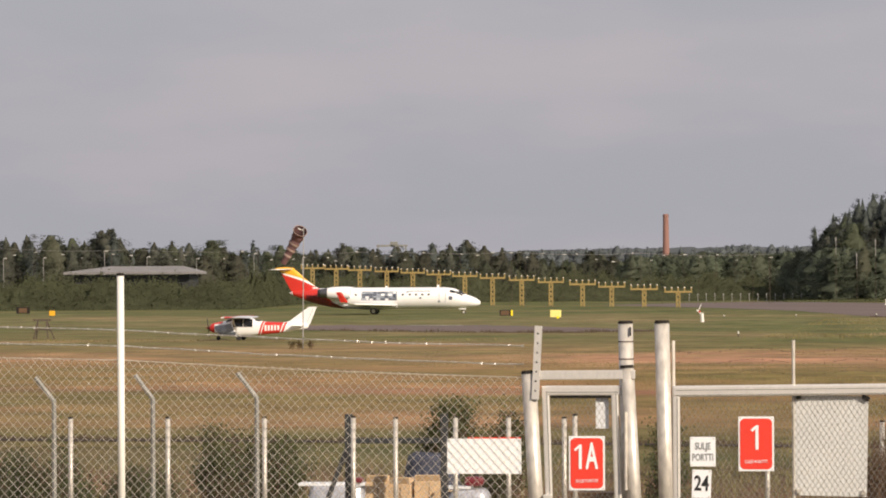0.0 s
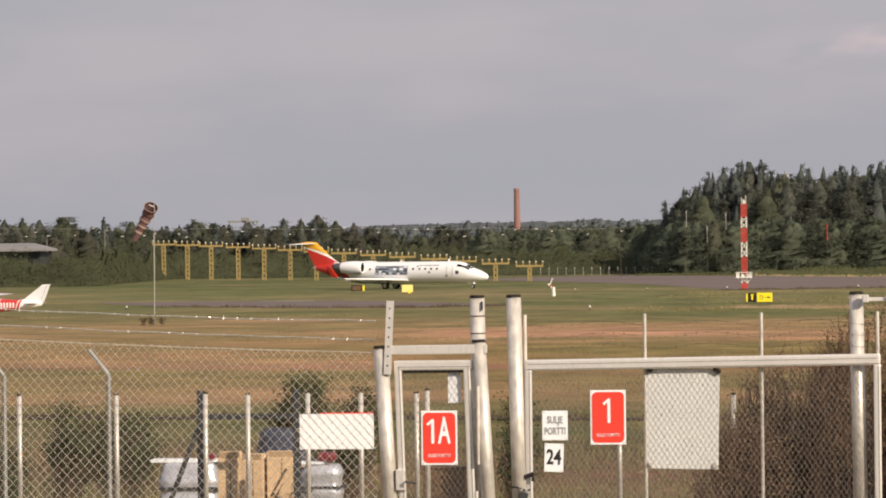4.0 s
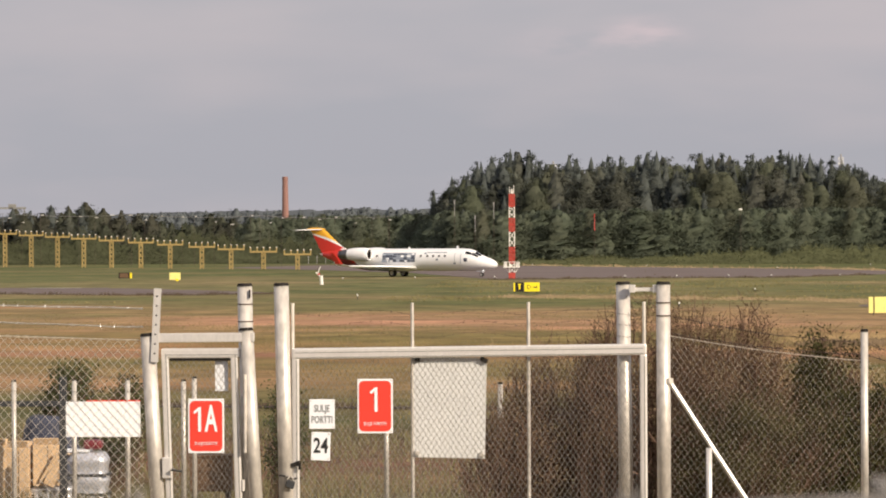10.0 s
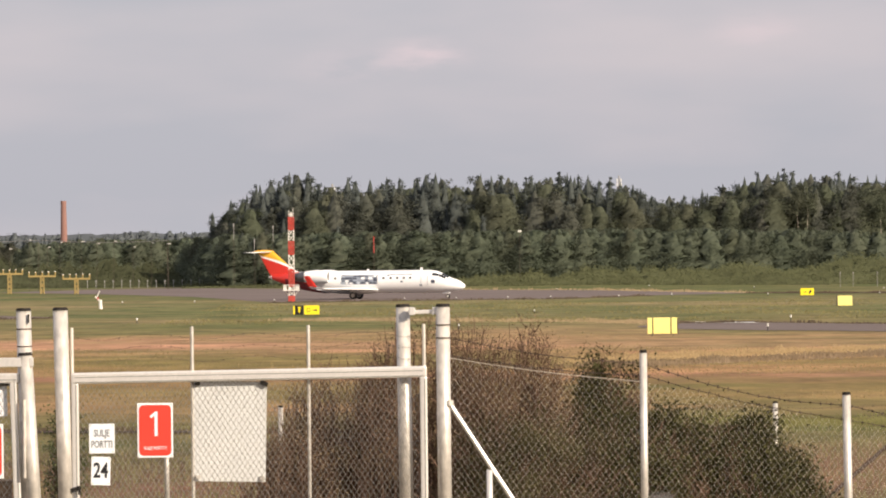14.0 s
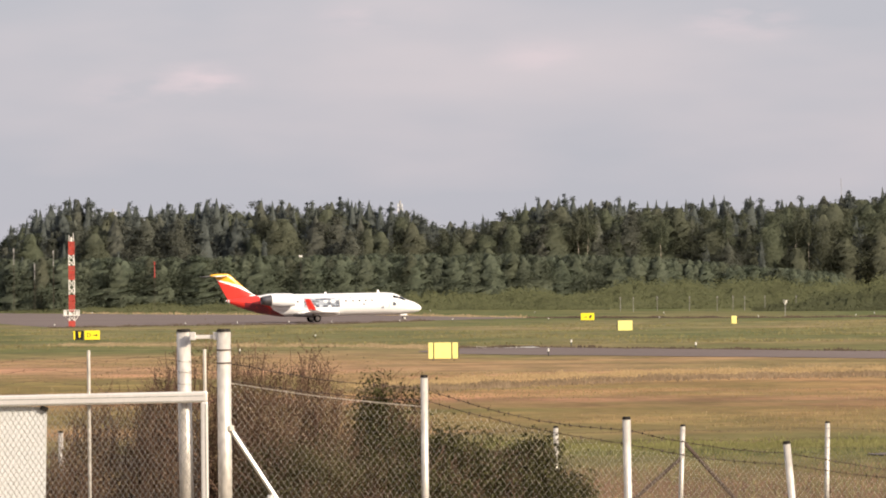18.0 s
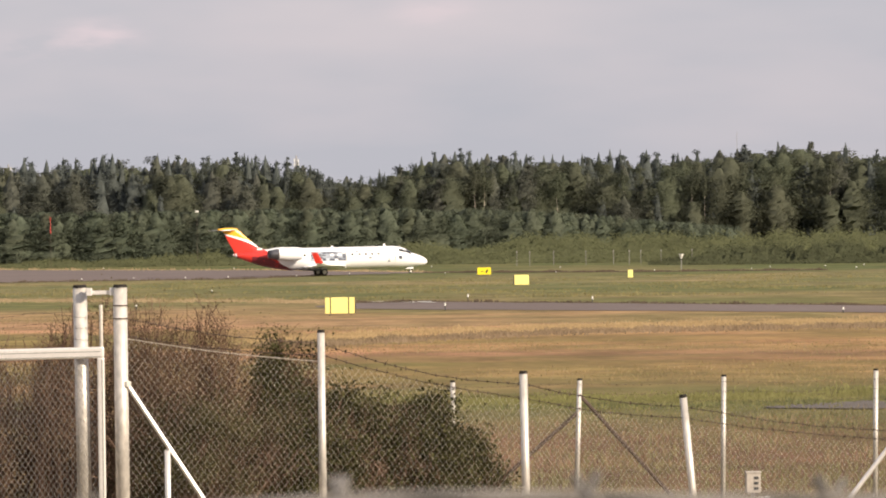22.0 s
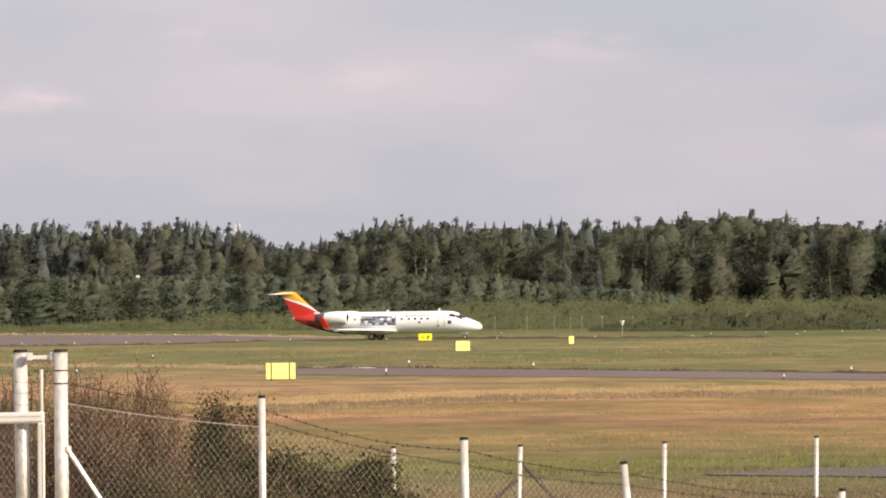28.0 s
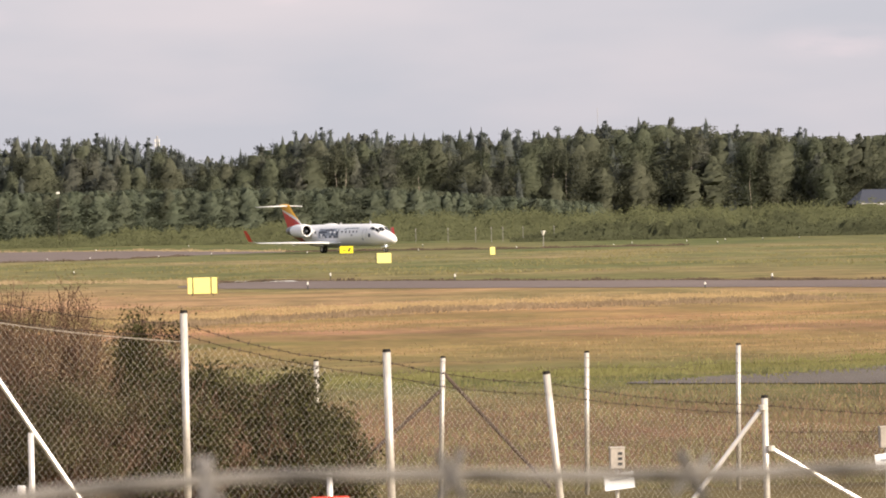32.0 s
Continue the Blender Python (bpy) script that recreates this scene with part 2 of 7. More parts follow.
BRICK_FAR = mat("red_brick_chimney", (.26, .14, .12), .9, vary=.15, scale=.3, fine=2)
CONCRETE = mat("weathered_concrete", (.33, .32, .31), .9, vary=.15, scale=.3, fine=4)
ROOF_METAL = mat("grey_metal_roof", (.05, .055, .075), .6, .2, vary=.1)
BARK = mat("dark_bark", (.085, .065, .05), .9, vary=.4, scale=2, fine=9)
BIRCH_BARK = mat("birch_bark", (.46, .40, .33), .8, vary=.3, scale=1.5, fine=6)
PINE_BARK = mat("pine_bark", (.22, .13, .085), .9, vary=.35, scale=1.5, fine=6)
TWIG = mat("dry_twigs", (.190, .120, .084), .9, shine=.1, vary=.45, island=.9)
# Air haze is put into the wood's leaf colours, most into the spruce.
HAZED_SPRUCE = mat("haze_tinted_spruce_needles", (.130, .146, .134), .9, second=(.128, .146, .138), vary=.25, scale=.3, fine=1.2, random_tint=.25, leafy=.5, shine=.1)
PINE = mat("pine_needles", (.134, .144, .116), .9, second=(.138, .142, .118), vary=.25, scale=.3, fine=1.2, random_tint=.25, leafy=.5, shine=.1)
BIRCH = mat("birch_leaves", (.126, .143, .096), .9, second=(.132, .138, .098), vary=.2, scale=.3, fine=1.2, random_tint=.2, leafy=.5, shine=.1)
YOUNG = mat("young_tree_leaves", (.138, .164, .116), .9, second=(.142, .160, .114), vary=.25, scale=.3, fine=1.2, random_tint=.3, leafy=.5, shine=.1)
# Darker copy of the young leaves: the left wood's dimmer light put into colour.
DIM_LEAF = mat("dimmed_leaves", (.082, .095, .064), .9, second=(.090, .090, .068), vary=.3, scale=.3, fine=1.2, random_tint=.4, leafy=.45, shine=.1)
SCRUB = mat("scrub_leaves", (.142, .152, .080), .9, vary=.35, scale=.12, fine=.8, island=.15, leafy=.5, shine=.1)
BUSH_LEAF = mat("willow_leaves", (.116, .102, .052), .85, shine=.1, leafy=.35, vary=.4, scale=1.5, fine=10, island=.8)
# The blue-grey of distance haze is put into this base colour.
FAR_WOOD = mat("haze_tinted_wood", (.080, .092, .098), .95, vary=.3, scale=.02, fine=.3, island=.5)
JET_WHITE = mat("white_aircraft_paint", (.88, .88, .885), .28, vary=.05, scale=.8, fine=6, coat=.4)
JET_RED = mat("red_aircraft_paint", (.62, .035, .025), .3, vary=.08, scale=.6, coat=.4)
JET_DARK_RED = mat("dark_red_paint_and_tail_shade", (.17, .018, .026), .35, vary=.1, coat=.3)
JET_YELLOW = mat("yellow_aircraft_paint", (.86, .45, .03), .3, vary=.05, coat=.4)
JET_METAL = mat("bare_engine_metal", (.17, .165, .17), .35, .8, vary=.2)
MIXED_SCRUB = mat("mixed_scrub_leaves", (.092, .100, .056), .9, vary=.45, scale=.07, fine=.5, island=.2, leafy=.45, shine=.1)
GLASS_DARK = mat("dark_cabin_glass", (.015, .017, .02), .12, vary=.1)
RUBBER = mat("tyre_rubber", (.022, .022, .023), .85, vary=.2)
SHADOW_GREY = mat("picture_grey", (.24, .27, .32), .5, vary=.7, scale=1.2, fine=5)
PICTURE_DARK = mat("picture_dark", (.06, .07, .10), .5, vary=.5, scale=2)
PICTURE_PALE = mat("picture_pale", (.42, .46, .52), .5, vary=.3, scale=2)
LANDING_LIGHT = glow("landing_light", (1, .97, .9), 3.0)
BROWN_WOOD = mat("dark_brown_wood", (.13, .075, .04), .8, vary=.3, scale=3, fine=20)
CARDBOARD = mat("brown_cardboard", (.60, .42, .25), .85, vary=.22, scale=2, fine=15)
METER_GREY = mat("meter_box_grey", (.40, .36, .32), .7, vary=.25, scale=6)


# ---- mesh helpers ----
def obj_of(name, bm, material, smooth=False):
    me = bpy.data.meshes.new(name)
    bm.to_mesh(me)
    bm.free()
    if smooth:
        me.polygons.foreach_set("use_smooth", [True] * len(me.polygons))
    for one in (material if isinstance(material, (list, tuple)) else [material]):
        me.materials.append(one)
    return new(name, me)


def part(name, bm, material, parent, label="", smooth=False, at=None):
    ob = obj_of(name, bm, material, smooth)
    ob.parent = parent
    if at is not None:
        ob.matrix_basis = at
    return tagged(ob, label)


def thing(name, m, label, category, group="", kind=""):
    ob = new(name)
    ob.matrix_basis = m
    ob.empty_display_size = 0.2
    return tagged(ob, label, category, group, kind)


def box(bm, size, at=(0, 0, 0), turn=None, bevel=0.0):
    m = Matrix.Translation(at) @ (turn or Matrix()) @ Matrix.Diagonal((*size, 1))
    made = bmesh.ops.create_cube(bm, size=1, matrix=m)["verts"]
    if bevel:
        edges = {e for v in made for e in v.link_edges}
        bmesh.ops.bevel(bm, geom=list(edges), offset=bevel, segments=2, affect="EDGES", profile=0.6)
    return bm


def B(size, at=(0, 0, 0), turn=None, bevel=0.0):
    return box(bmesh.new(), size, at, turn, bevel)


def tube(bm, p, q, r, r2=None, sides=10, caps=True):
    p, q = Vector(p), Vector(q)
    d = q - p
    m = Matrix.Translation((p + q) / 2) @ d.to_track_quat("Z", "Y").to_matrix().to_4x4()
    bmesh.ops.create_cone(bm, cap_ends=caps, segments=sides, radius1=r, radius2=r if r2 is None else r2, depth=d.length, matrix=m)
    return bm


def T(p, q, r, r2=None, sides=10):
    return tube(bmesh.new(), p, q, r, r2, sides)


def wires(lines, r):
    """Thin three-sided wires along polylines, joined in one bmesh."""
    bm = bmesh.new()
    for line in lines:
        pts = [Vector(p) for p in line]
        rings = []
        for i, p in enumerate(pts):
            d = (pts[min(i + 1, len(pts) - 1)] - pts[max(i - 1, 0)]).normalized()
            a = d.orthogonal().normalized()
            c = d.cross(a)
            rings.append([bm.verts.new(p + (a * math.cos(k * 2.0944) + c * math.sin(k * 2.0944)) * r) for k in range(3)])
        for s, e in zip(rings, rings[1:]):
            for k in range(3):
                bm.faces.new((s[k], s[(k + 1) % 3], e[(k + 1) % 3], e[k]))
    return bm


def chain_link(corner, across, height, cell, r, tall=1.25, top_drop=0.0):
    """A chain-link net: two families of slanting wires from corner along the vector across, up by height; the top may drop along it."""
    corner, across = Vector(corner), Vector(across)
    width = across.length
    u = across / width
    lines = []
    slope = tall                       # rise per run
    step = cell
    for sign in (1, -1):
        k = -height / slope - step
        while k < width + height / slope + step:
            pts = []
            a0, z0, a1, z1 = k, 0.0, k + sign * height / slope, height
            for a, z in ((a0, z0), (a1, z1)):
                pts.append((a, z))
            (a0, z0), (a1, z1) = pts
            lo, hi = 0.0, 1.0
            da = a1 - a0
            t0, t1 = (0 - a0) / da, (width - a0) / da
            lo, hi = max(lo, min(t0, t1)), min(hi, max(t0, t1))
            if hi > lo + 0.004:
                line = []
                for t in (lo, hi):
                    a, z = a0 + da * t, z0 + (z1 - z0) * t
                    line.append(corner + u * a + Vector((0, 0.004 * sign, z - top_drop * a / width)))
                lines.append(line)
            k += step
    return wires(lines, r)


def grid_mesh(rows, closed=False):
    """A bmesh skin over rows of points."""
    bm = bmesh.new()
    vs = [[bm.verts.new(p) for p in row] for row in rows]
    for a, b in zip(vs, vs[1:]):
        n = len(a)
        for i in range(n if closed else n - 1):
            j = (i + 1) % n
            try:
                bm.faces.new((a[i], a[j], b[j], b[i]))
            except ValueError:
                pass
    return bm


def writing(body, size, m, material, parent, name="lettering", depth=0.002, squeeze=1.0, bold=0.0):
    """Raised letters in the built-in font as a mesh; m places the text's centre, its x to the right and y up."""
    cu = bpy.data.curves.new(name, "FONT")
    cu.body, cu.size, cu.extrude, cu.align_x, cu.align_y = body, size, depth, "CENTER", "CENTER"
    cu.resolution_u, cu.offset = 3, bold
    tmp = bpy.data.objects.new(name, cu)
    me = bpy.data.meshes.new_from_object(tmp)
    bpy.data.objects.remove(tmp)
    me.name = name
    me.transform(Matrix.Diagonal((squeeze, 1, 1, 1)))
    me.materials.clear()
    me.materials.append(material)
    ob = new(name, me)
    ob.parent = parent
    ob.matrix_basis = m
    return ob


def rounded_plate(w, h, t, r, y=0.0, seg=4):
    """A plate with round corners in the x-z plane, centred, its front towards -y."""
    bm = bmesh.new()
    pts = []
    for cx, cz, a0 in ((w / 2 - r, h / 2 - r, 0), (-w / 2 + r, h / 2 - r, 90), (-w / 2 + r, -h / 2 + r, 180), (w / 2 - r, -h / 2 + r, 270)):
        for i in range(seg + 1):
            a = radians(a0 + 90 * i / seg)
            pts.append((cx + r * math.cos(a), cz + r * math.sin(a)))
    front = [bm.verts.new((x, y - t / 2, z)) for x, z in pts]
    back = [bm.verts.new((x, y + t / 2, z)) for x, z in pts]
    bm.faces.new(front)
    bm.faces.new(back[::-1])
    for i in range(len(pts)):
        j = (i + 1) % len(pts)
        bm.faces.new((front[j], front[i], back[i], back[j]))
    bmesh.ops.recalc_face_normals(bm, faces=bm.faces)
    return bm


FACING = pose(0, 0, 0, 90)          # turns text to face the viewer (-y)
rnd = random.Random(7)


# ---- ground ----
def smooth(a, b, x):
    t = min(1, max(0, (x - a) / (b - a)))
    return t * t * (3 - 2 * t)


def ground_z(x, y):
    """Flat airfield; a bank under the near fence that falls to the right, and the mound on which the viewer stands."""
    bank = 1.5 - 0.6 * smooth(0, 10, x)
    z = bank * (1 - smooth(56, 74, y))
    mound = 3.7 - bank
    return z + mound * (1 - smooth(4, 40, y))


def build_ground():
    ys = [-400, -120, -40, -15, -5, 0, 4, 8, 12, 18, 24, 30, 36, 42, 48, 54, 58, 62, 66, 70, 74, 78, 85, 100, 150, 220, 320, 450, 650, 900, 1400, 2200, 3400, 4900]
    xs = [-3500, -1500, -700, -350, -180, -100, -60, -40, -25, -15, -10, -6, -3, 0, 3, 6, 10, 15, 25, 40, 60, 100, 180, 350, 700, 1500, 3500]
    bm = grid_mesh([[(x, y, ground_z(x, y)) for x in xs] for y in ys])
    bmesh.ops.recalc_face_normals(bm, faces=bm.faces)
    tagged(obj_of("ground", bm, GRASS, True), "dry tan and green airfield grass reaching the woods", "grass", kind="structure")


def frayed(line, step, ragged, seed):
    """The line cut into short pieces that wander to either side, as grass creeps over an edge."""
    rng = random.Random(seed)
    out = []
    for (xa, ya), (xb, yb) in zip(line, line[1:]):
        for k in range(step):
            out.append((xa + (xb - xa) * k / step, ya + (yb - ya) * k / step + ragged * rng.uniform(-1, 1) * rng.random()))
    return out + [line[-1]]


def strip(name, far, near, z, material, label, category, step=1, ragged=0.0):
    far, near = frayed(far, step, ragged, 1), frayed(near, step, ragged * .6, 2)
    bm = bmesh.new()
    a = [bm.verts.new((x, y, z)) for x, y in far]
    b = [bm.verts.new((x, y, z)) for x, y in near]
    for i in range(len(a) - 1):
        bm.faces.new((b[i], b[i + 1], a[i + 1], a[i]))
    return tagged(obj_of(name, bm, material), label, category, kind="structure")


build_ground()
strip("runway", [(-62, 716), (-48, 766), (-34, 775), (-17, 735), (2, 690), (30, 640), (37, 606), (47, 572)],
      [(-61, 712), (-41, 656), (-26, 600), (-13, 514), (0, 522), (20, 524), (32, 553), (46, 569)], 0.02, ASPHALT, "grey asphalt runway with low edge lights", "runway", 14, 7.0)
strip("road_verge", [(47, 573), (58, 558), (70, 542), (90, 532)], [(46, 567), (57, 552), (69, 539), (90, 531)], 0.022, DARK_SOIL, "dark bare soil along the grass edge", "soil", 14, 2.0)
strip("taxiway", [(-73, 444), (-66, 452), (-50, 446), (-38, 424), (-29, 401)],
      [(-73, 440), (-62, 412), (-43, 392), (-36, 391), (-29, 399)], 0.024, ASPHALT, "dark asphalt taxiway ending in the grass", "taxiway", 10, 4.0)
strip("taxiway", [(17.6, 320), (21, 331), (27, 332), (50, 294), (90, 228), (150, 130)],
      [(17.6, 316), (20, 306), (24.6, 299), (46, 271), (82, 212), (135, 118)], 0.024, ASPHALT, "narrow grey asphalt taxiway across the grass", "taxiway", 16, 2.2)
strip("service_road", [(19.9, 129), (24, 133), (29, 136), (60, 150)], [(19.9, 128.2), (24, 125.5), (27, 123), (60, 120)], 0.03, OLD_ASPHALT, "grey asphalt service road ending in the grass", "road", 10, .8)
strip("road_verge", [(-32, 141.5), (-20, 139.6), (-8, 136.6), (0, 133.6), (7, 131.6)], [(-32, 139.2), (-20, 137.4), (-8, 134.6), (0, 131.8), (7, 131.2)], 0.02, DARK_SOIL, "dark bare soil along an old road's edge", "soil", 14, .7)
strip("service_road", [(-1.5, 131.0), (1, 131.2), (4, 130.8), (6, 130)], [(-1.5, 124), (.5, 118), (3.4, 118), (6, 126)], 0.025, OLD_ASPHALT, "grey worn remnant of an old service road", "road", 8, 1.2)


# ---- the airliner ----
NOSE = 14.0
SECTIONS = [(0.0, 1.40, .06, .06), (.12, 1.41, .30, .27), (.45, 1.46, .55, .48), (1.0, 1.54, .80, .67), (1.7, 1.63, 1.0, .82), (2.2, 1.71, 1.10, .95),
            (2.8, 1.86, 1.20, 1.17), (3.4, 1.98, 1.27, 1.32), (4.4, 2.05, 1.34, 1.36), (8, 2.05, 1.345, 1.36), (14, 2.05, 1.345, 1.36), (17.5, 2.07, 1.33, 1.34),
            (19.2, 2.17, 1.20, 1.20), (20.8, 2.32, .98, 1.0), (22.3, 2.50, .68, .70), (23.3, 2.63, .42, .44), (24.05, 2.72, .20, .22), (24.3, 2.74, .06, .07)]


def skin(s, deg, out=0.0):
    """A point of the fuselage skin: s metres behind the nose, deg round from the right side (0: right, 90: top)."""
    for a, b in zip(SECTIONS, SECTIONS[1:]):
        if s <= b[0]:
            break
    t = min(1, max(0, (s - a[0]) / (b[0] - a[0])))
    zc, ry, rz = (a[k] + (b[k] - a[k]) * t for k in (1, 2, 3))
    c, n = math.cos(radians(deg)), math.sin(radians(deg))
    return Vector((NOSE - s, -(ry + out) * c, zc + (rz + out) * n))


def skin_patch(s0, s1, a0, a1, out=0.012, ns=6, na=6, start=None):
    rows = []
    for j in range(na + 1):
        a = a0 + (a1 - a0) * j / na
        b = s0 if start is None else start(a)
        rows.append([skin(b + (s1 - b) * i / ns, a, out) for i in range(ns + 1)])
    bm = grid_mesh(rows)
    bmesh.ops.recalc_face_normals(bm, faces=bm.faces)
    return bm


def wing_bm(profile, y_sign=1):
    """A tapered lifting surface through stations of (x of the leading edge, x of the trailing edge, y, z, thickness)."""
    rows = []
    shape = [(0, 0), (.03, .55), (.12, .9), (.3, 1), (.6, .75), (1, .04), (.6, -.45), (.3, -.6), (.1, -.5), (.02, -.3)]
    for le, te, y, z, th in profile:
        rows.append([(le + (te - le) * u, y * y_sign, z + v * th / 2) for u, v in shape])
    bm = grid_mesh(rows, closed=True)
    for row in (0, len(rows) - 1):
        bm.verts.ensure_lookup_table()
        n = len(shape)
        bm.faces.new([bm.verts[row * n + i] for i in range(n)])
    bmesh.ops.recalc_face_normals(bm, faces=bm.faces)
    return bm


def fin_point(u, v):
    # the leading edge starts flat along the back, then sweeps up and rounds over at the tip
    sweep = 3.6 * v ** .80 + .35 * max(0, v - .86) / .14
    le = Vector((NOSE - 20.3 - sweep, 0, 3.12 + 2.90 * v - .12 * (max(0, v - .86) / .14) ** 2))
    te = Vector((NOSE - 24.0 - 1.75 * v, 0, 2.65 + 3.20 * v))
    return le.lerp(te, u)


def fin_band(lo, hi):
    """The part of the fin between two curves u = lo(v) and u = hi(v), both faces."""
    bm = bmesh.new()
    for side in (1, -1):
        grid = []
        for j in range(25):
            v = j / 24
            a, b = lo(v), max(lo(v), hi(v))
            row = []
            for i in range(7):
                u = a + (b - a) * i / 6
                p = fin_point(u, v)
                p.y = side * 0.15 * math.sqrt(max(0.0, min(u * 4, 1) * (1 - u * .96)))
                row.append(bm.verts.new(p))
            grid.append(row)
        for r, q in zip(grid, grid[1:]):
            for i in range(6):
                if (r[i].co - r[i + 1].co).length > 1e-5 or (q[i].co - q[i + 1].co).length > 1e-5:
                    bm.faces.new((r[i], r[i + 1], q[i + 1], q[i]))
    bmesh.ops.recalc_face_normals(bm, faces=bm.faces)
    return bm


def lathe(bm, stations, centre, sides=20):
    """A body of revolution along -x from centre: stations of (distance, radius)."""
    c = Vector(centre)
    rings = [[bm.verts.new(c + Vector((-d, r * math.cos(k * 6.28319 / sides), r * math.sin(k * 6.28319 / sides)))) for k in range(sides)] for d, r in stations]
    for a, b in zip(rings, rings[1:]):
        for k in range(sides):
            bm.faces.new((a[k], a[(k + 1) % sides], b[(k + 1) % sides], b[k]))
    return bm


WHEELS = []


def wheel(name, parent, at, r, w):
    """A wheel that turns on its axle along y: tyre and rim."""
    prof = [(-w / 2, r * .62), (-w / 2, r * .9), (-w * .35, r), (w * .35, r), (w / 2, r * .9), (w / 2, r * .62)]
    rows = [[(rr * math.cos(k * 6.28319 / 20), y, rr * math.sin(k * 6.28319 / 20)) for k in range(20)] for y, rr in prof]
    tyre = part(name, grid_mesh(rows, True), RUBBER, parent, "black rubber tyre", True, pose(*at))
    rim = bmesh.new()
    tube(rim, (0, -w * .42, 0), (0, w * .42, 0), r * .62, sides=14)
    for k in range(5):
        a = k * 1.2566
        box(rim, (r * .1, w * .98, r * .1), (r * .35 * math.cos(a), 0, r * .35 * math.sin(a)))
    part("rim", rim, GALV, tyre)
    WHEELS.append((tyre, at, r))


def build_jet():
    jet = thing("regional_jet", pose(-78, 570, 0), "white twin-engine regional jet with a red and yellow fin, taxiing", "aircraft")
    rows = []
    ss = [0, .05, .12, .25, .45, .7, 1, 1.35, 1.7, 2.05, 2.4, 2.65, 2.9, 3.2, 3.6, 4.1, 4.6, 6, 8, 10, 12, 14, 16, 17.5, 18.4, 19.2, 20, 20.8, 21.5, 22.3, 22.8, 23.3, 23.7, 24.05, 24.3]
    for s in ss:
        rows.append([skin(s, k * 11.25) for k in range(32)])
    fus = grid_mesh(rows, True)
    bmesh.ops.recalc_face_normals(fus, faces=fus.faces)
    body = part("fuselage", fus, JET_WHITE, jet, smooth=True)
    # belly fairing under the wing
    bm = bmesh.new()
    bmesh.ops.create_uvsphere(bm, u_segments=24, v_segments=12, radius=1, matrix=Matrix.Translation((NOSE - 13.4, 0, 1.0)) @ Matrix.Diagonal((3.9, 1.25, .42, 1)))
    part("belly_fairing", bm, JET_WHITE, jet, smooth=True)
    # cockpit glazing
    for sg in (0, 180):
        f = -1 if sg else 1
        for s0, s1, a0, a1 in ((2.0, 2.75, 56, 87), (2.25, 3.05, 36, 54), (3.1, 3.85, 33, 50)):
            part("windshield_pane", skin_patch(s0, s1, sg + f * a0, sg + f * a1, .014, 4, 4), GLASS_DARK, body)
        # cabin windows, doors and the large picture aft
        for s in (6.5, 7.3, 8.1, 8.9, 9.8, 15.8):
            part("cabin_window", skin_patch(s - .13, s + .13, sg + f * 14, sg + f * 24, .013, 2, 3), GLASS_DARK, body)
        for s, a in ((7.55, -4), (5.2, -24), (9.2, 30)):
            part("service_hatch", skin_patch(s - .16, s + .16, sg + f * a, sg + f * (a + 9), .011, 2, 2), SHADOW_GREY, body)
        part("door_outline", skin_patch(4.35, 4.40, sg - f * 20, sg + f * 32, .012, 1, 6), SHADOW_GREY, body)
        part("door_outline", skin_patch(5.15, 5.20, sg - f * 20, sg + f * 32, .012, 1, 6), SHADOW_GREY, body)
        part("nose_badge", skin_patch(3.5, 3.95, sg - f * 8, sg + f * 10, .012, 3, 3), PICTURE_DARK, body)
        part("title_bar", skin_patch(6.3, 9.0, sg + f * 37, sg + f * 42, .012, 8, 2), SHADOW_GREY, body)
        pic = part("picture_panel", skin_patch(10.55, 15.05, sg - f * 12, sg + f * 38, .014, 10, 8), SHADOW_GREY, body, "grey landscape picture on the cabin side")
        mosaic = random.Random(8)
        for col in range(9):
            for row in range(4):
                shade = mosaic.choice((PICTURE_DARK, PICTURE_DARK, PICTURE_PALE, JET_WHITE, None))
                if shade:
                    s0, a0 = 10.62 + col * .49, -10 + row * 11.6
                    part("picture_patch", skin_patch(s0 + mosaic.uniform(0, .15), s0 + .49 + mosaic.uniform(-.1, .1), sg + f * a0, sg + f * (a0 + mosaic.uniform(6, 12)), .021, 2, 3), shade, pic)
        # red tail sweep over the rear fuselage
        part("tail_sweep", skin_patch(18, 24.25, sg - f * 88, sg + f * 90, .012, 14, 16, start=lambda a, g=sg, q=f: 18.1 + 1.25 * (math.sin(radians((a - g) * q)) + 1)), JET_RED, body, "red sweep over the rear fuselage", True)
        # the lower tail's shade is painted on as a darker red
        part("belly_shade", skin_patch(17, 22.2, sg - f * 89, sg + f * 2, .018, 10, 9, start=lambda a, g=sg, q=f: 17.0 + 3.4 * (math.sin(radians((a - g) * q)) + 1)), JET_DARK_RED, body, "lower tail's shade put into a darker red", True)
    # fin in three colours, tailplane
    yellow = lambda v: min(1, max(0, (v - .28) / .56)) ** 2.3
    white = lambda v: min(1, max(0, (v - .02) / .76)) ** 2.2
    fin = part("fin", fin_band(white, lambda v: 1.0), JET_RED, jet, "red fin", True)
    part("fin_stripe", fin_band(yellow, white), JET_WHITE, fin, "white curved stripe", True)
    part("fin_crown", fin_band(lambda v: 0.0, yellow), JET_YELLOW, fin, "yellow leading edge and tip", True)
    bm = bmesh.new()
    bmesh.ops.create_uvsphere(bm, u_segments=14, v_segments=8, radius=1, matrix=Matrix.Translation((NOSE - 25.0, 0, 5.82)) @ Matrix.Diagonal((1.35, .17, .22, 1)))
    part("tail_fairing", bm, JET_YELLOW, fin, smooth=True)
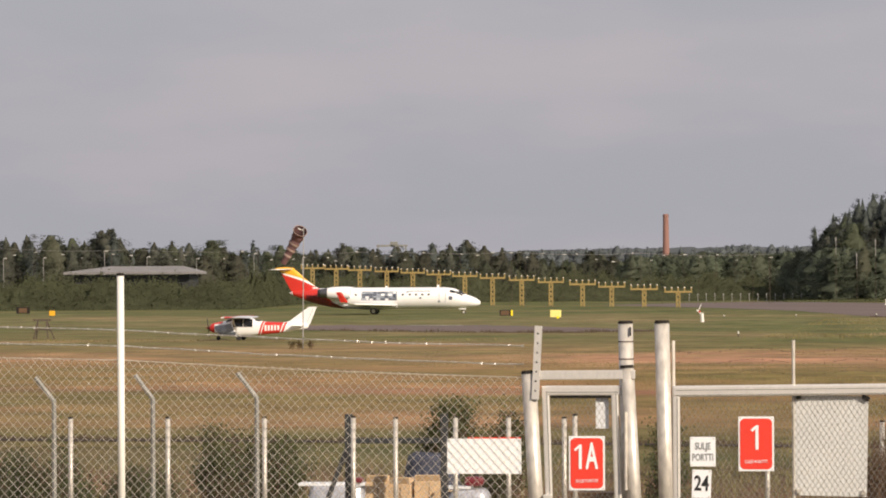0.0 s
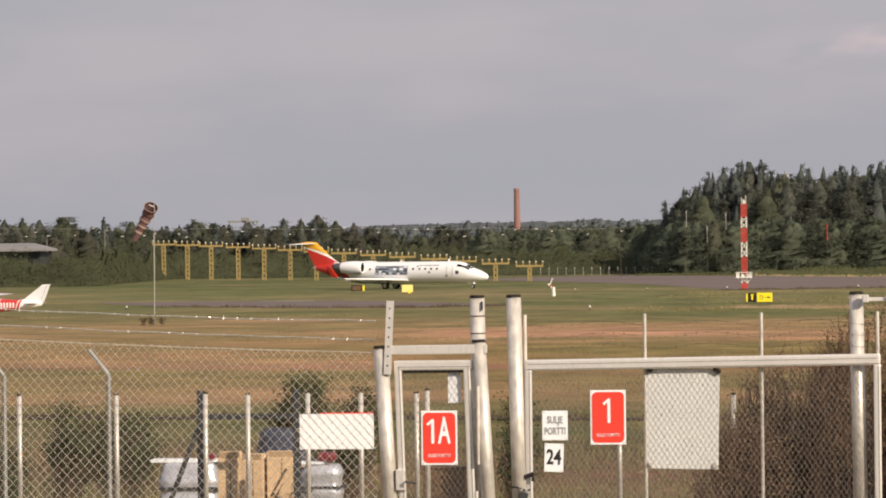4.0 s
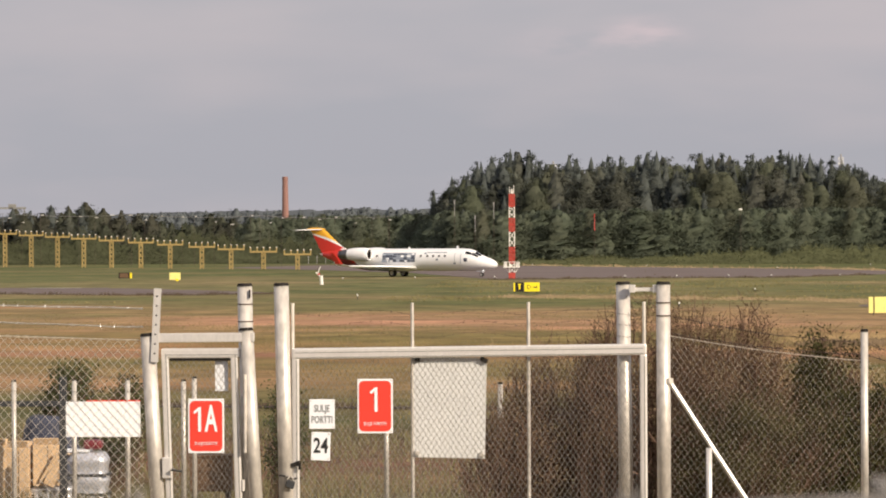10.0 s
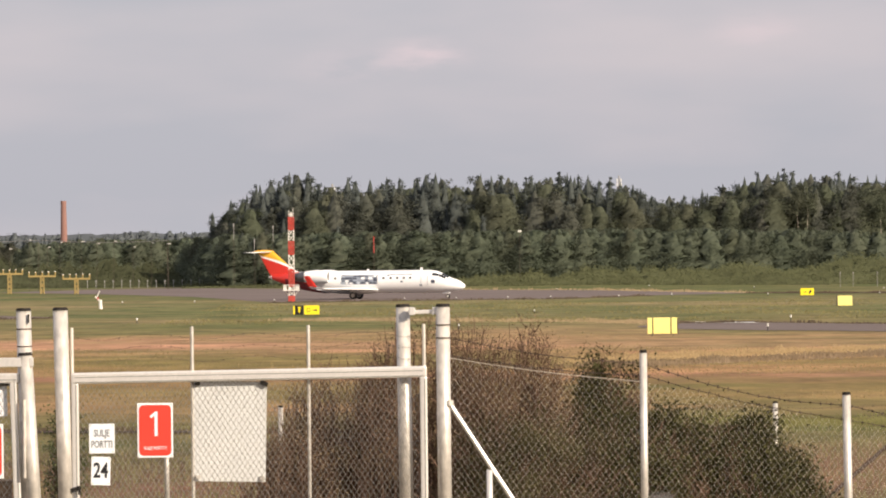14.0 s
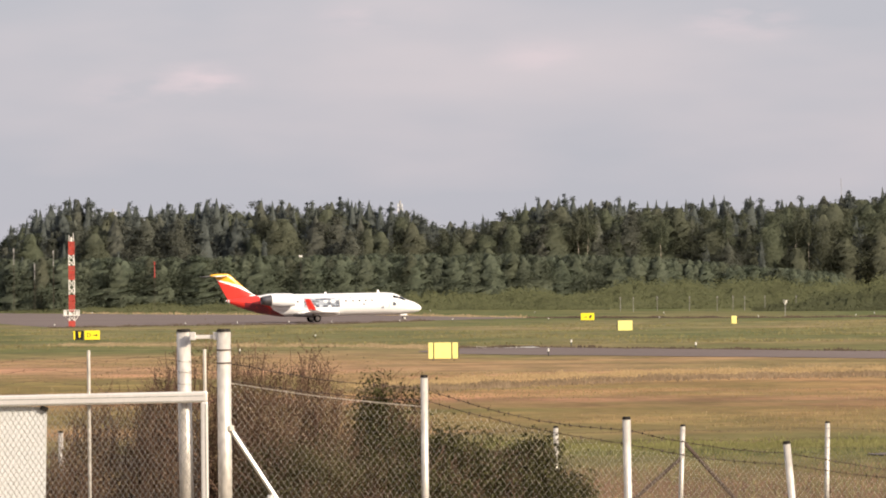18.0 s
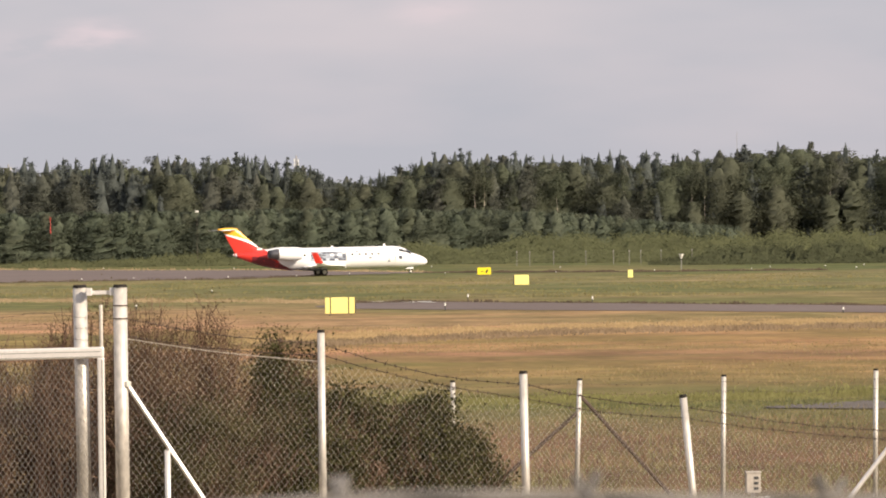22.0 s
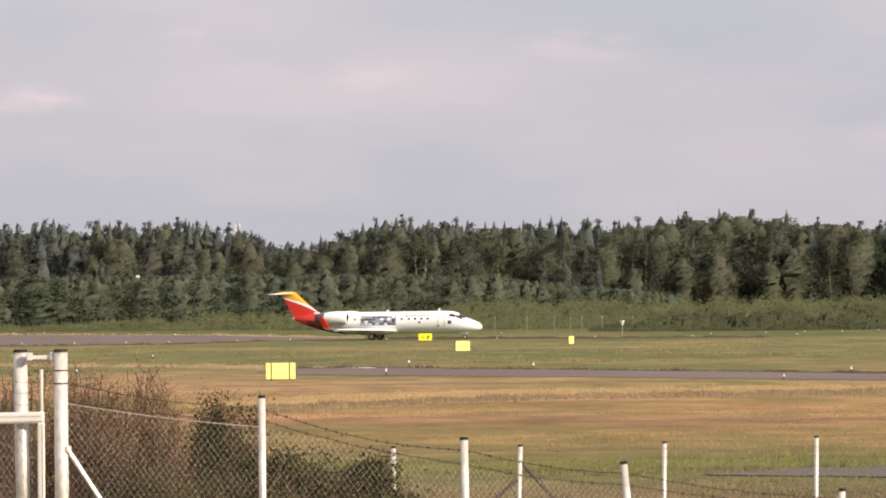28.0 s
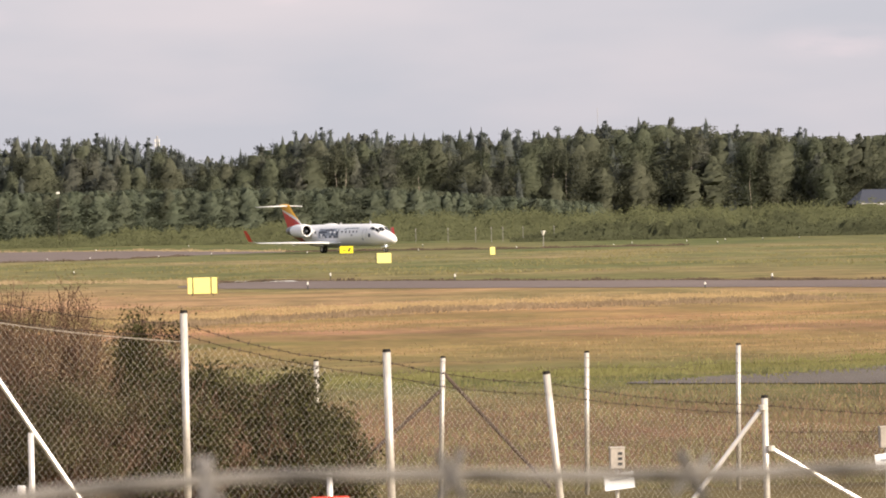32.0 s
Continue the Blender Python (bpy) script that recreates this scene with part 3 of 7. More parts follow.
    for sg in (1, -1):
        part("tailplane", wing_bm([(NOSE - 24.0, NOSE - 26.0, .1, 5.78, .20), (NOSE - 25.7, NOSE - 26.85, 3.12, 5.72, .11)], sg), JET_WHITE, jet, smooth=True)
        w = part("wing", wing_bm([(NOSE - 10.3, NOSE - 16.4, .6, 1.05, .62), (NOSE - 11.6, NOSE - 15.7, 3.0, 1.18, .42), (NOSE - 14.9, NOSE - 16.5, 9.9, 1.34, .18)], sg), JET_WHITE, jet, smooth=True)
        rows = []
        for le, te, y, z in ((14.9, 16.5, 9.9, 1.34), (15.8, 16.75, 10.2, 1.58), (16.65, 17.3, 10.55, 2.85)):
            rows.append([(NOSE - (le + (te - le) * u), sg * (y + o), z) for u, o in ((0, 0), (.3, .05), (1, 0), (.3, -.05))])
        let = grid_mesh(rows, True)
        let.faces.new(let.verts[-4:])
        part("winglet", let, JET_WHITE, w, "white upswept winglet")
        tip = grid_mesh([[(NOSE - (le + (te - le) * u), sg * (y + o), z) for u, o in ((-.03, 0), (.3, .065), (1.02, 0), (.3, -.065))] for le, te, y, z in ((15.62, 16.65, 10.10, 1.50), (15.82, 16.77, 10.205, 1.60), (16.66, 17.31, 10.555, 2.87))], True)
        tip.faces.new(tip.verts[-4:])
        part("winglet_tip", tip, JET_RED, w, "red winglet tip")
        for y in (4.2, 6.4):
            bm = bmesh.new()
            bmesh.ops.create_uvsphere(bm, u_segments=10, v_segments=6, radius=1, matrix=Matrix.Translation((NOSE - 15.6 - (y - 4) * .12, sg * y, 1.02 + y * .03)) @ Matrix.Diagonal((1.1, .11, .16, 1)))
            part("flap_fairing", bm, JET_WHITE, w, smooth=True)
        # engine
        c = (NOSE - 16.4, -sg * 2.1, 2.72)
        nac = part("nacelle", lathe(bmesh.new(), [(.35, .56), (.06, .60), (0, .66), (.08, .73), (.5, .80), (1.3, .83), (2.2, .78), (2.95, .66)], c), JET_WHITE, jet, "white engine nacelle", True)
        part("intake_lip", lathe(bmesh.new(), [(.30, .565), (.03, .612), (-.015, .665), (.04, .73), (.12, .752)], c), JET_WHITE, nac, "bare metal intake lip", True)
        # the duct's black colour stands in for the shade inside the intake
        part("intake_duct", lathe(bmesh.new(), [(.03, .608), (.3, .56), (.9, .55)], c), CAP, nac, "intake duct with its inner shade put into black", True)
        part("fan", lathe(bmesh.new(), [(.55, .02), (.75, .16), (.82, .2), (.88, .55)], c), DARK_STEEL, nac)
        part("exhaust", lathe(bmesh.new(), [(2.9, .67), (3.6, .56), (4.15, .46), (4.1, .40), (3.6, .38), (3.5, .05)], c), JET_METAL, nac, "dark metal exhaust", True)
        part("pylon", B((2.3, .95, .22), (NOSE - 18.3, -sg * 1.32, 2.66), bevel=.06), JET_WHITE, nac)
    part("tail_cone", T((NOSE - 24.0, 0, 2.72), (NOSE - 24.42, 0, 2.76), .16, .05, 10), JET_WHITE, body, "white tail cone with a light")
    part("ram_scoop", B((.9, .22, .3), (NOSE - 21.2, 0, 3.32), bevel=.09), JET_WHITE, body)
    for sg in (1, -1):
        part("nose_gear_door", B((.9, .03, .34), (NOSE - 2.3, sg * .24, .74), bevel=.008), JET_WHITE, body)
    # aerials and lights
    for s, h in ((5.4, .34), (12.0, .22)):
        part("blade_aerial", B((.28, .03, h), (NOSE - s, 0, 3.41 + h / 2 - .03), None, .01), JET_WHITE, body)
    # landing gear
    for sg in (1, -1):
        leg = part("main_gear_leg", tube(T((NOSE - 13.5, sg * 1.58, .35), (NOSE - 13.35, sg * 1.7, 1.25), .09), (NOSE - 14.1, sg * 1.4, 1.1), (NOSE - 13.5, sg * 1.58, .5), .05), GALV, jet)
        part("gear_door", B((.62, .04, .55), (NOSE - 13.5, sg * 1.86, .86), bevel=.01), JET_WHITE, leg)
        for o in (-.2, .2):
            wheel("main_wheel", jet, (NOSE - 13.5, sg * 1.58 + o, .43), .43, .24)
    leg = part("nose_gear_leg", tube(T((NOSE - 2.15, 0, .25), (NOSE - 2.05, 0, 1.1), .07), (NOSE - 2.7, 0, 1.0), (NOSE - 2.1, 0, .6), .04), GALV, jet)
    part("landing_light", tube(bmesh.new(), (NOSE - 2.0, -.1, .72), (NOSE - 1.92, -.1, .72), .09, .11), LANDING_LIGHT, leg, "lit landing light")
    for o in (-.15, .15):
        wheel("nose_wheel", jet, (NOSE - 2.15, o, .23), .23, .13)
    return jet


JET = build_jet()


# ---- the near fence and its gates, 52 m away ----
GATE_Y = 52.0


def post(name, foot, top, r, label, category="post", material=None, cap=True, group="", sides=14):
    """A round steel post from foot to top with a dark cap."""
    foot, top = Vector(foot), Vector(top)
    root = thing(name, Matrix.Translation(foot), label, category, group)
    part("pipe", T((0, 0, 0), top - foot, r, sides=sides), material or GALV, root, smooth=False)
    for p in root.children:
        p.data.polygons.foreach_set("use_smooth", [len(f.vertices) == 4 for f in p.data.polygons])
    if cap:
        d = (top - foot).normalized()
        part("cap", T(top - foot - d * .012, top - foot + d * .022, r * 1.08, r * .9, sides), CAP, root, "black post cap")
    return root


def gz(x, y=GATE_Y):
    return ground_z(x, y)


def gate_posts():
    g = "gate posts"
    post("gate_post", (-5.17, 52, gz(-5)), (-5.307, 52, 4.05), .085, "leaning galvanised hinge post of the small gate", "gate post", group=g)
    post("gate_post", (-4.14, 52.12, gz(-4)), (-4.192, 52.12, 4.62), .085, "tall galvanised gate post with a black cap", "gate post", group=g)
    post("gate_post", (-4.03, 51.98, gz(-4)), (-4.168, 51.98, 4.11), .08, "short galvanised latch post in front of a taller one", "gate post", group=g)
    post("gate_post", (-3.70, 52, gz(-4)), (-3.761, 52, 4.625), .085, "tall galvanised gate post beside the wide gate", "gate post", group=g)
    post("gate_post", (.205, 52.15, gz(0)), (.176, 52.15, 4.62), .08, "galvanised gate post seen behind the gate's end", "gate post", group=g)
    post("gate_post", (.638, 52, gz(0)), (.636, 52, 4.62), .08, "bright galvanised end post with two wire bands", "gate post", group=g)
    for p, zs in ((bpy.data.objects["gate_post.005"], (4.40, 4.25)), (bpy.data.objects["gate_post.001"], (4.4, 4.2))):
        for z in zs:
            off = -.052 * (z - gz(-4)) / 3.12 if p.name.endswith("001") else 0.0
            part("wire_band", T((off, 0, z - gz(0) - .007), (off, 0, z - gz(0) + .007), .088, sides=14), DARK_WIRE, p)
    part("clip", B((.016, .03, .10), (.012, -.09, 4.52 - gz(-4)), bevel=.004), CAP, bpy.data.objects["gate_post.001"])
    # tie bar between the two end posts
    bar = thing("post_tie", pose(.41, 52.05, 4.55), "flat pale steel tie between two gate posts", "bracket")
    part("bar", B((.34, .05, .045), (0, 0, 0), bevel=.006), ALU, bar)
    part("clamp", B((.07, .06, .09), (-.13, -.06, .01), bevel=.008), ALU, bar)
    part("clamp", B((.07, .06, .09), (.14, -.03, .01), bevel=.008), ALU, bar)
    # perforated angle on the leaning post
    ang = thing("wire_arm", pose(-5.225, 51.9, 3.74, 0, 2.9, 0), "perforated steel angle arm bolted to the leaning post", "wire arm")
    bm = B((.012, .07, .85), (.035, .03, .425))
    box(bm, (.08, .012, .85), (0, 0, .425))
    part("angle", bm, ALU, ang)
    for k in range(7):
        part("bolt_hole", T((0, -.009, .1 + k * .11), (0, -.004, .1 + k * .11), .011, sides=8), CAP, ang)


def small_gate():
    """The pedestrian gate 1A: welded frame, net, lock box."""
    top = thing("gate_lintel", pose(-4.62, 51.95, 4.02), "pale steel bar over the small gate", "bar")
    part("bar", B((1.10, .07, .105), turn=Matrix.Rotation(radians(-.3), 4, "Y"), bevel=.008), ALU, top)
    g = thing("small_gate", pose(-4.68, 52, gz(-5)), "narrow closed wire gate in a welded steel frame", "gate")
    b = 3.895 - gz(-5)
    for x in (-.40, .40):
        part("stile", B((.085, .054, b - .1), (x, 0, b / 2 + .05), Matrix.Rotation(radians(-1.6), 4, "Y"), .018), ALU, g)
        part("stile_groove", B((.008, .06, b - .2), (x + .014, 0, b / 2 + .04), Matrix.Rotation(radians(-1.6), 4, "Y")), WORN_STEEL, g)
    part("top_rail", B((.90, .06, .115), (-.005, 0, b - .057), bevel=.02), ALU, g)
    part("rail_groove", B((.84, .066, .008), (-.005, 0, b - .075)), WORN_STEEL, g)
    part("inner_edge", B((.74, .03, .03), (-.005, .01, b - .13)), CAP, g)
    part("bottom_rail", B((.80, .06, .1), (.03, 0, .15), bevel=.008), ALU, g)
    part("net", chain_link((-.38, .02, .15), (.76, 0, 0), b - .25, .064, .0026, 1.55), GATE_WIRE, g, "galvanised chain-link net")
    part("lock_box", B((.10, .09, .24), (-.41, -.05, 1.02), bevel=.01), ALU, g)
    part("lock_handle", tube(T((-.34, -.09, 1.0), (-.34, -.16, 1.0), .012), (-.34, -.16, 1.0), (-.22, -.16, .985), .012), DARK_STEEL, g)
    for z in (.75, b - .55):
        part("hinge", T((.47, -.02, z), (.47, -.02, z + .13), .022), ALU, g)
    part("closer_tube", T((.5, -.09, b - 1.2), (.5, -.09, b - .3), .02), GALV, g)
    pb = thing("paper_notice", pose(-4.46, 52.06, 3.575), "white sheet fixed behind the small gate's net", "notice")
    part("sheet", B((.15, .006, .35)), WHITE_SIGN, pb)


def wide_gate():
    g = thing("wide_gate", pose(-1.6, 52, gz(-2)), "wide closed wire gate in a pale steel frame", "gate")
    z0 = gz(-2)
    b = 3.91 - z0
    part("top_rail", B((4.09, .07, .13), (.0, 0, b - .065), Matrix.Rotation(radians(-.53), 4, "Y"), .022), ALU, g)
    for z in (-.045, .012):
        part("rail_groove", B((4.0, .076, .007), (.0, 0, b - .065 + z), Matrix.Rotation(radians(-.53), 4, "Y")), WORN_STEEL, g)
    part("bottom_rail", B((4.05, .07, .12), (.0, 0, .16), bevel=.012), ALU, g)
    for x, z in ((-2.0, -.02), (2.005, .01)):
        part("stile", B((.085, .064, b - .22), (x, 0, b / 2 + z), bevel=.02), ALU, g)
        part("stile_groove", B((.008, .07, b - .28), (x + .012, 0, b / 2 + z)), WORN_STEEL, g)
    part("net", chain_link((-1.97, .02, .1), (3.95, 0, 0), b - .22, .064, .0026, 1.55), GATE_WIRE, g, "galvanised chain-link net")
    for x in (-2.035, -.655, .685, 2.015):
        part("wire_upright", T((x, .07, .05), (x, .07, 4.41 - z0), .02, sides=8), GALV, g)
    rng = random.Random(3)
    for z in (4.30, 4.17, 4.04):
        pts = [(-2.03 + 4.05 * k / 30, .07, z - z0 - .03 * math.sin(k * .7) - .01 * rng.random()) for k in range(31)]
        part("barbed_strand", barbed(pts, .0016, .12, rng), DARK_WIRE, g)
    # chain and padlock
    lock = thing("padlock", pose(-3.66, 51.88, 2.33), "dark padlock hanging from a chain round the post", "padlock")
    part("body", B((.10, .045, .09), (0, 0, 0), Matrix.Rotation(.3, 4, "Y"), .012), DARK_STEEL, lock)
    bm = bmesh.new()
    for k in range(8):
        a, c = radians(180 * k / 8), radians(180 * (k + 1) / 8)
        tube(bm, (.035 * math.cos(a), 0, .04 + .05 * math.sin(a)), (.035 * math.cos(c), 0, .04 + .05 * math.sin(c)), .008, sides=6)
    part("shackle", bm, GALV, lock)
    bm = bmesh.new()
    for k in range(16):
        a = 6.28319 * k / 16
        box(bm, (.035, .014, .02), (-.03 + .105 * math.cos(a), .12 + .105 * math.sin(a), .08 + .02 * math.sin(2 * a)), Matrix.Rotation(a + 1.57, 4, "Z"), .004)
    part("chain", bm, DARK_STEEL, lock)
    strap = thing("rubber_strap", pose(-3.60, 51.93, 2.56), "black strap tying the gate to its post", "strap")
    part("band", B((.11, .012, .05), (0, 0, 0), Matrix.Rotation(-.35, 4, "Y"), .004), CAP, strap)
    part("band_end", B((.03, .02, .09), (.045, -.01, -.02), bevel=.004), CAP, strap)


def barbed(pts, r, every, rng, spike=.022):
    """A barbed strand along pts: a wire with short crossing spikes."""
    pts = [Vector(p) for p in pts]
    lines = [pts]
    run, nxt = 0.0, every / 2
    for a, b in zip(pts, pts[1:]):
        d = b - a
        while run + d.length > nxt:
            p = a + d * ((nxt - run) / d.length)
            for _ in range(2):
                v = Vector((rng.uniform(-.4, .4), rng.uniform(-1, 1), rng.uniform(-1, 1))).normalized() * spike
                lines.append([p - v, p + v])
            nxt += every
        run += d.length
    return wires(lines, r)


def sign_board(name, x0, x1, z0, z1, y, material, label, category="sign", thick=.006):
    s = thing(name, pose((x0 + x1) / 2, y, (z0 + z1) / 2), label, category)
    part("plate", B((x1 - x0, thick, z1 - z0), bevel=.002), material, s)
    for sx in (-1, 1):
        for sz in (-1, 1):
            part("screw", T((sx * ((x1 - x0) / 2 - .02), -thick / 2 - .004, sz * ((z1 - z0) / 2 - .02)), (sx * ((x1 - x0) / 2 - .02), -thick / 2, sz * ((z1 - z0) / 2 - .02)), .008, sides=8), GALV, s)
    return s


def gate_signs():
    f = 51.945
    for name, x0, x1, z0, z1, text in (("gate_number_sign", -4.84, -4.424, 2.69, 3.315, "1A"), ("gate_number_sign", -2.885, -2.477, 2.911, 3.538, "1")):
        s = sign_board(name, x0, x1, z0, z1, f, WHITE_SIGN, "red gate sign with white numeral and white border")
        w, h = x1 - x0, z1 - z0
        part("red_field", rounded_plate(w - .04, h - .045, .004, .055, -.006), RED_SIGN, s, "red enamel field")
        at = 0.0 if text == "1" else -.085
        bm = B((.034, .004, .28), (at + .01, -.012, .075))
        box(bm, (.028, .003, .085), (at - .022, -.0117, .178), Matrix.Rotation(radians(48), 4, "Y"))
        part("numeral", bm, WHITE_SIGN, s)
        if text == "1A":
            writing("A", .42, Matrix.Translation((.058, -.012, .07)) @ FACING, WHITE_SIGN, s, "letter", squeeze=.48, bold=.010)
        writing("SULJE PORTTI!", .052, Matrix.Translation((0, -.012, -.205)) @ FACING, WHITE_SIGN, s, "caption", squeeze=.80)
    s = sign_board("notice_sign", -3.44, -3.148, 2.965, 3.305, f, WHITE_SIGN, "white sign with grey capital letters")
    writing("SULJE", .115, Matrix.Translation((0, -.006, .06)) @ FACING, LETTER_GREY, s, "lettering", squeeze=.66, bold=.002)
    writing("PORTTI", .115, Matrix.Translation((0, -.006, -.068)) @ FACING, LETTER_GREY, s, "lettering", squeeze=.64, bold=.002)
    s = sign_board("number_sign", -3.42, -3.20, 2.60, 2.927, f, WHITE_SIGN, "white sign with black numerals 24")
    s.matrix_basis = s.matrix_basis @ Matrix.Rotation(radians(2), 4, "Y")
    writing("24", .24, Matrix.Translation((0, -.006, 0)) @ FACING, INK, s, "number", squeeze=.72, bold=.005)
    # blank sheet behind the net of the wide gate, hung a little askew
    s = sign_board("blank_board", -2.251, -1.41, 2.62, 3.775, 52.06, PANEL_GREY, "pale grey blank sheet fastened behind the wide gate's net", "panel")
    s.matrix_basis = s.matrix_basis @ Matrix.Rotation(radians(1.3), 4, "Y")
    part("clip", B((.09, .05, .05), (.39, -.03, .56), Matrix.Rotation(.4, 4, "Y"), .008), CAP, s)
    part("clip", B((.06, .04, .05), (-.38, -.03, .55), bevel=.008), CAP, s)
    part("clip", B((.05, .03, .05), (.38, -.02, -.53), bevel=.008), GALV, s)
    part("clip", B((.05, .03, .05), (-.36, -.02, -.53), bevel=.008), GALV, s)
    s = sign_board("blank_sign", -6.262, -5.398, 2.876, 3.285, 52.014, WHITE_SIGN, "blank white sign hung on the fence net", "sign")
    part("red_edge", B((.62, .008, .014), (.12, 0, .212)), RED_SIGN, s)


gate_posts()
small_gate()
wide_gate()
gate_signs()


def fence_span(name, x0, z0, x1, z1, low0, low1, cell, r, tall, label, y0=GATE_Y, y1=GATE_Y, strands=(), group="fence nets", top_wire=True, sag=.0):
    """A net between two posts with its top wire; strands: barbed wires as (z at x0, z at x1, sag)."""
    s = thing(name, pose(x0, y0, min(low0, low1)), label, "fence", group)
    base = min(low0, low1)
    h = z0 - base
    part("net", chain_link((0, 0, 0), (x1 - x0, y1 - y0, 0), h, cell, r, tall, top_drop=0.0) if abs(z1 - z0) < .02 else chain_link((0, 0, 0), (x1 - x0, y1 - y0, 0), h, cell, r, tall, top_drop=z0 - z1), FENCE_WIRE, s, "chain-link net")
    rng = random.Random(int(abs(x0 * 100)))
    n = 14
    if top_wire:
        part("top_wire", wires([[((x1 - x0) * k / n, (y1 - y0) * k / n, h + (z1 - z0) * k / n - sag * math.sin(math.pi * k / n)) for k in range(n + 1)]], .0078 if x0 < 0 else .0055), FENCE_WIRE, s)
    for a, b, dip in strands:
        pts = [((x1 - x0) * k / n, (y1 - y0) * k / n, a - base + (b - a) * k / n - dip * math.sin(math.pi * k / n) + rng.uniform(-.006, .006)) for k in range(n + 1)]
        part("barbed_strand", barbed(pts, (.0075 if x0 < 0 else .0052), .12 if x0 > 0 else .16, rng, .013 if x0 < 0 else .024), ALU if x0 < 0 else DARK_WIRE, s)
    return s


# left of the gates
post("fence_post", (-10.09, 52, gz(-10)), (-10.097, 52, 5.2), .042, "tall slender white steel post", "fence post", material=WHITE_POST)
fence_span("fence_net", -10.09, 4.205, -5.36, 3.99, 1.5, 1.5, .106, .0031, 1.08, "wide-meshed galvanised chain-link fence beside the small gate", strands=((4.56, 4.36, .03), (4.37, 4.14, .02)), sag=.02)
fence_span("fence_net", -15.2, 4.36, -10.09, 4.205, 1.5, 1.5, .106, .0031, 1.08, "wide-meshed galvanised chain-link fence beside the tall post", strands=((4.76, 4.56, .03), (4.56, 4.37, .02)), sag=.02)
# right of the gates, the tops falling with the bank
LINE = [(.636, 4.03), (2.938, 3.72), (5.28, 3.22), (7.17, 2.93), (9.70, 2.62), (12.4, 2.45)]
post("fence_post", (2.938, 52, gz(3)), (2.938, 52, 4.065), .043, "galvanised fence post with a black cap", "fence post", group="fence posts")
post("fence_post", (5.30, 52, gz(5)), (5.273, 52, 3.555), .047, "galvanised fence post leaning slightly", "fence post", group="fence posts")
post("fence_post", (7.33, 52, gz(7)), (7.132, 52, 3.25), .043, "leaning galvanised fence post", "fence post", group="fence posts")
post("fence_post", (9.70, 52, gz(10)), (9.695, 52, 2.90), .038, "braced galvanised corner post", "fence post", group="fence posts")
post("fence_post", (12.45, 52, gz(12)), (12.4, 52, 2.75), .04, "plain galvanised steel fence post", "fence post", group="fence posts")
STRANDS = [((4.26, 3.93, .05), (4.06, 3.79, .04)), ((3.93, 3.42, .10), (3.79, 3.26, .05)), ((3.42, 3.13, .05), (3.26, 3.0, .05)), ((3.13, 2.80, .05), (3.0, 2.7, .04)), ((2.80, 2.62, .04), (2.49, 2.44, .01))]
for (xa, za), (xb, zb), st in zip(LINE, LINE[1:], STRANDS):
    fence_span("fence_net", xa, za, xb, zb, .8, .8, .074 if xa < 5 else .064, .0011 if xa < 2 else .001 if xa < 5 else .0009, 1.35, "chain-link fence net with two barbed strands above", strands=st, sag=.03 if xa < 1 else .0, top_wire=xa < 2)
for a, b, r, lab in (((.70, 51.97, 3.50), (2.15, 51.9, 1.25), .028, "slanting pale brace of the gate's end post"), ((9.66, 51.98, 2.78), (8.35, 51.95, 1.15), .028, "slanting brace of the corner post"), ((9.75, 51.98, 2.30), (11.4, 51.95, 1.3), .028, "slanting brace of the corner post")):
    s = thing("brace", Matrix.Translation(b), lab, "brace", "fence braces")
    part("tube", T((0, 0, 0), Vector(a) - Vector(b), r, sides=8), ALU, s)
    part("clamp", T(Vector(a) - Vector(b) + Vector((0, -.01, -.03)), Vector(a) - Vector(b) + Vector((0, -.01, .03)), .05, sides=10), GALV, s)
for x, z, r in ((1.152, 2.73, .035), (1.03, 2.13, .05), (4.57, 2.17, .035)):
    post("short_post", (x, 51.9, gz(x)), (x, 51.9, z), r, "short grey stub post at the fence foot", "post", cap=False, material=ALU)


def marker(x, ztop, zbot, w):
    m = thing("cable_marker", pose(x, 51.7, gz(x, 51.7)), "weathered box on a stake above a small white plate", "marker post")
    z = gz(x, 51.7)
    part("stake", T((0, .02, 0), (0, .02, ztop - z - .05), .022, sides=8), GALV, m)
    bm = B((.17, .12, .235), (0, 0, ztop - z - .12), bevel=.012)
    part("box", bm, METER_GREY, m, "weathered grey box")
    part("box_lid", B((.185, .135, .02), (0, 0, ztop - z + .005), bevel=.005), METER_GREY, m)
    for k in range(3):
        part("label", B((.05, .004, .03), (.03, -.064, ztop - z - .06 - k * .06)), DARK_STEEL, m)
    part("plate", B((w, .008, .19), (.01, -.07, zbot - z + .10), Matrix.Rotation(radians(-6), 4, "Y"), .003), WHITE_SIGN, m, "white plate with faint bars")
    part("bar", B((w * .6, .004, .018), (.01, -.077, zbot - z + .12), Matrix.Rotation(radians(-6), 4, "Y")), SHADOW_GREY, m)


marker(7.89, 2.37, 1.89, .35)
marker(11.07, 2.52, 2.03, .33)
s = sign_board("plate_sign", 4.33, 4.765, 1.66, 1.905, 51.6, WHITE_SIGN, "small white plate with a red upper edge on a stake", "sign")
part("red_edge", B((.43, .008, .022), (0, 0, .125)), RED_SIGN, s)
part("stake", T((.03, .02, -1.0), (.03, .02, .1), .02, sides=8), GALV, s)

# ---- the strand in front of the viewer ----
near = thing("near_barbed_wire", pose(0, 2.2, 5.05), "blurred barbed wire strand close to the viewer", "barbed wire")
rng2 = random.Random(11)


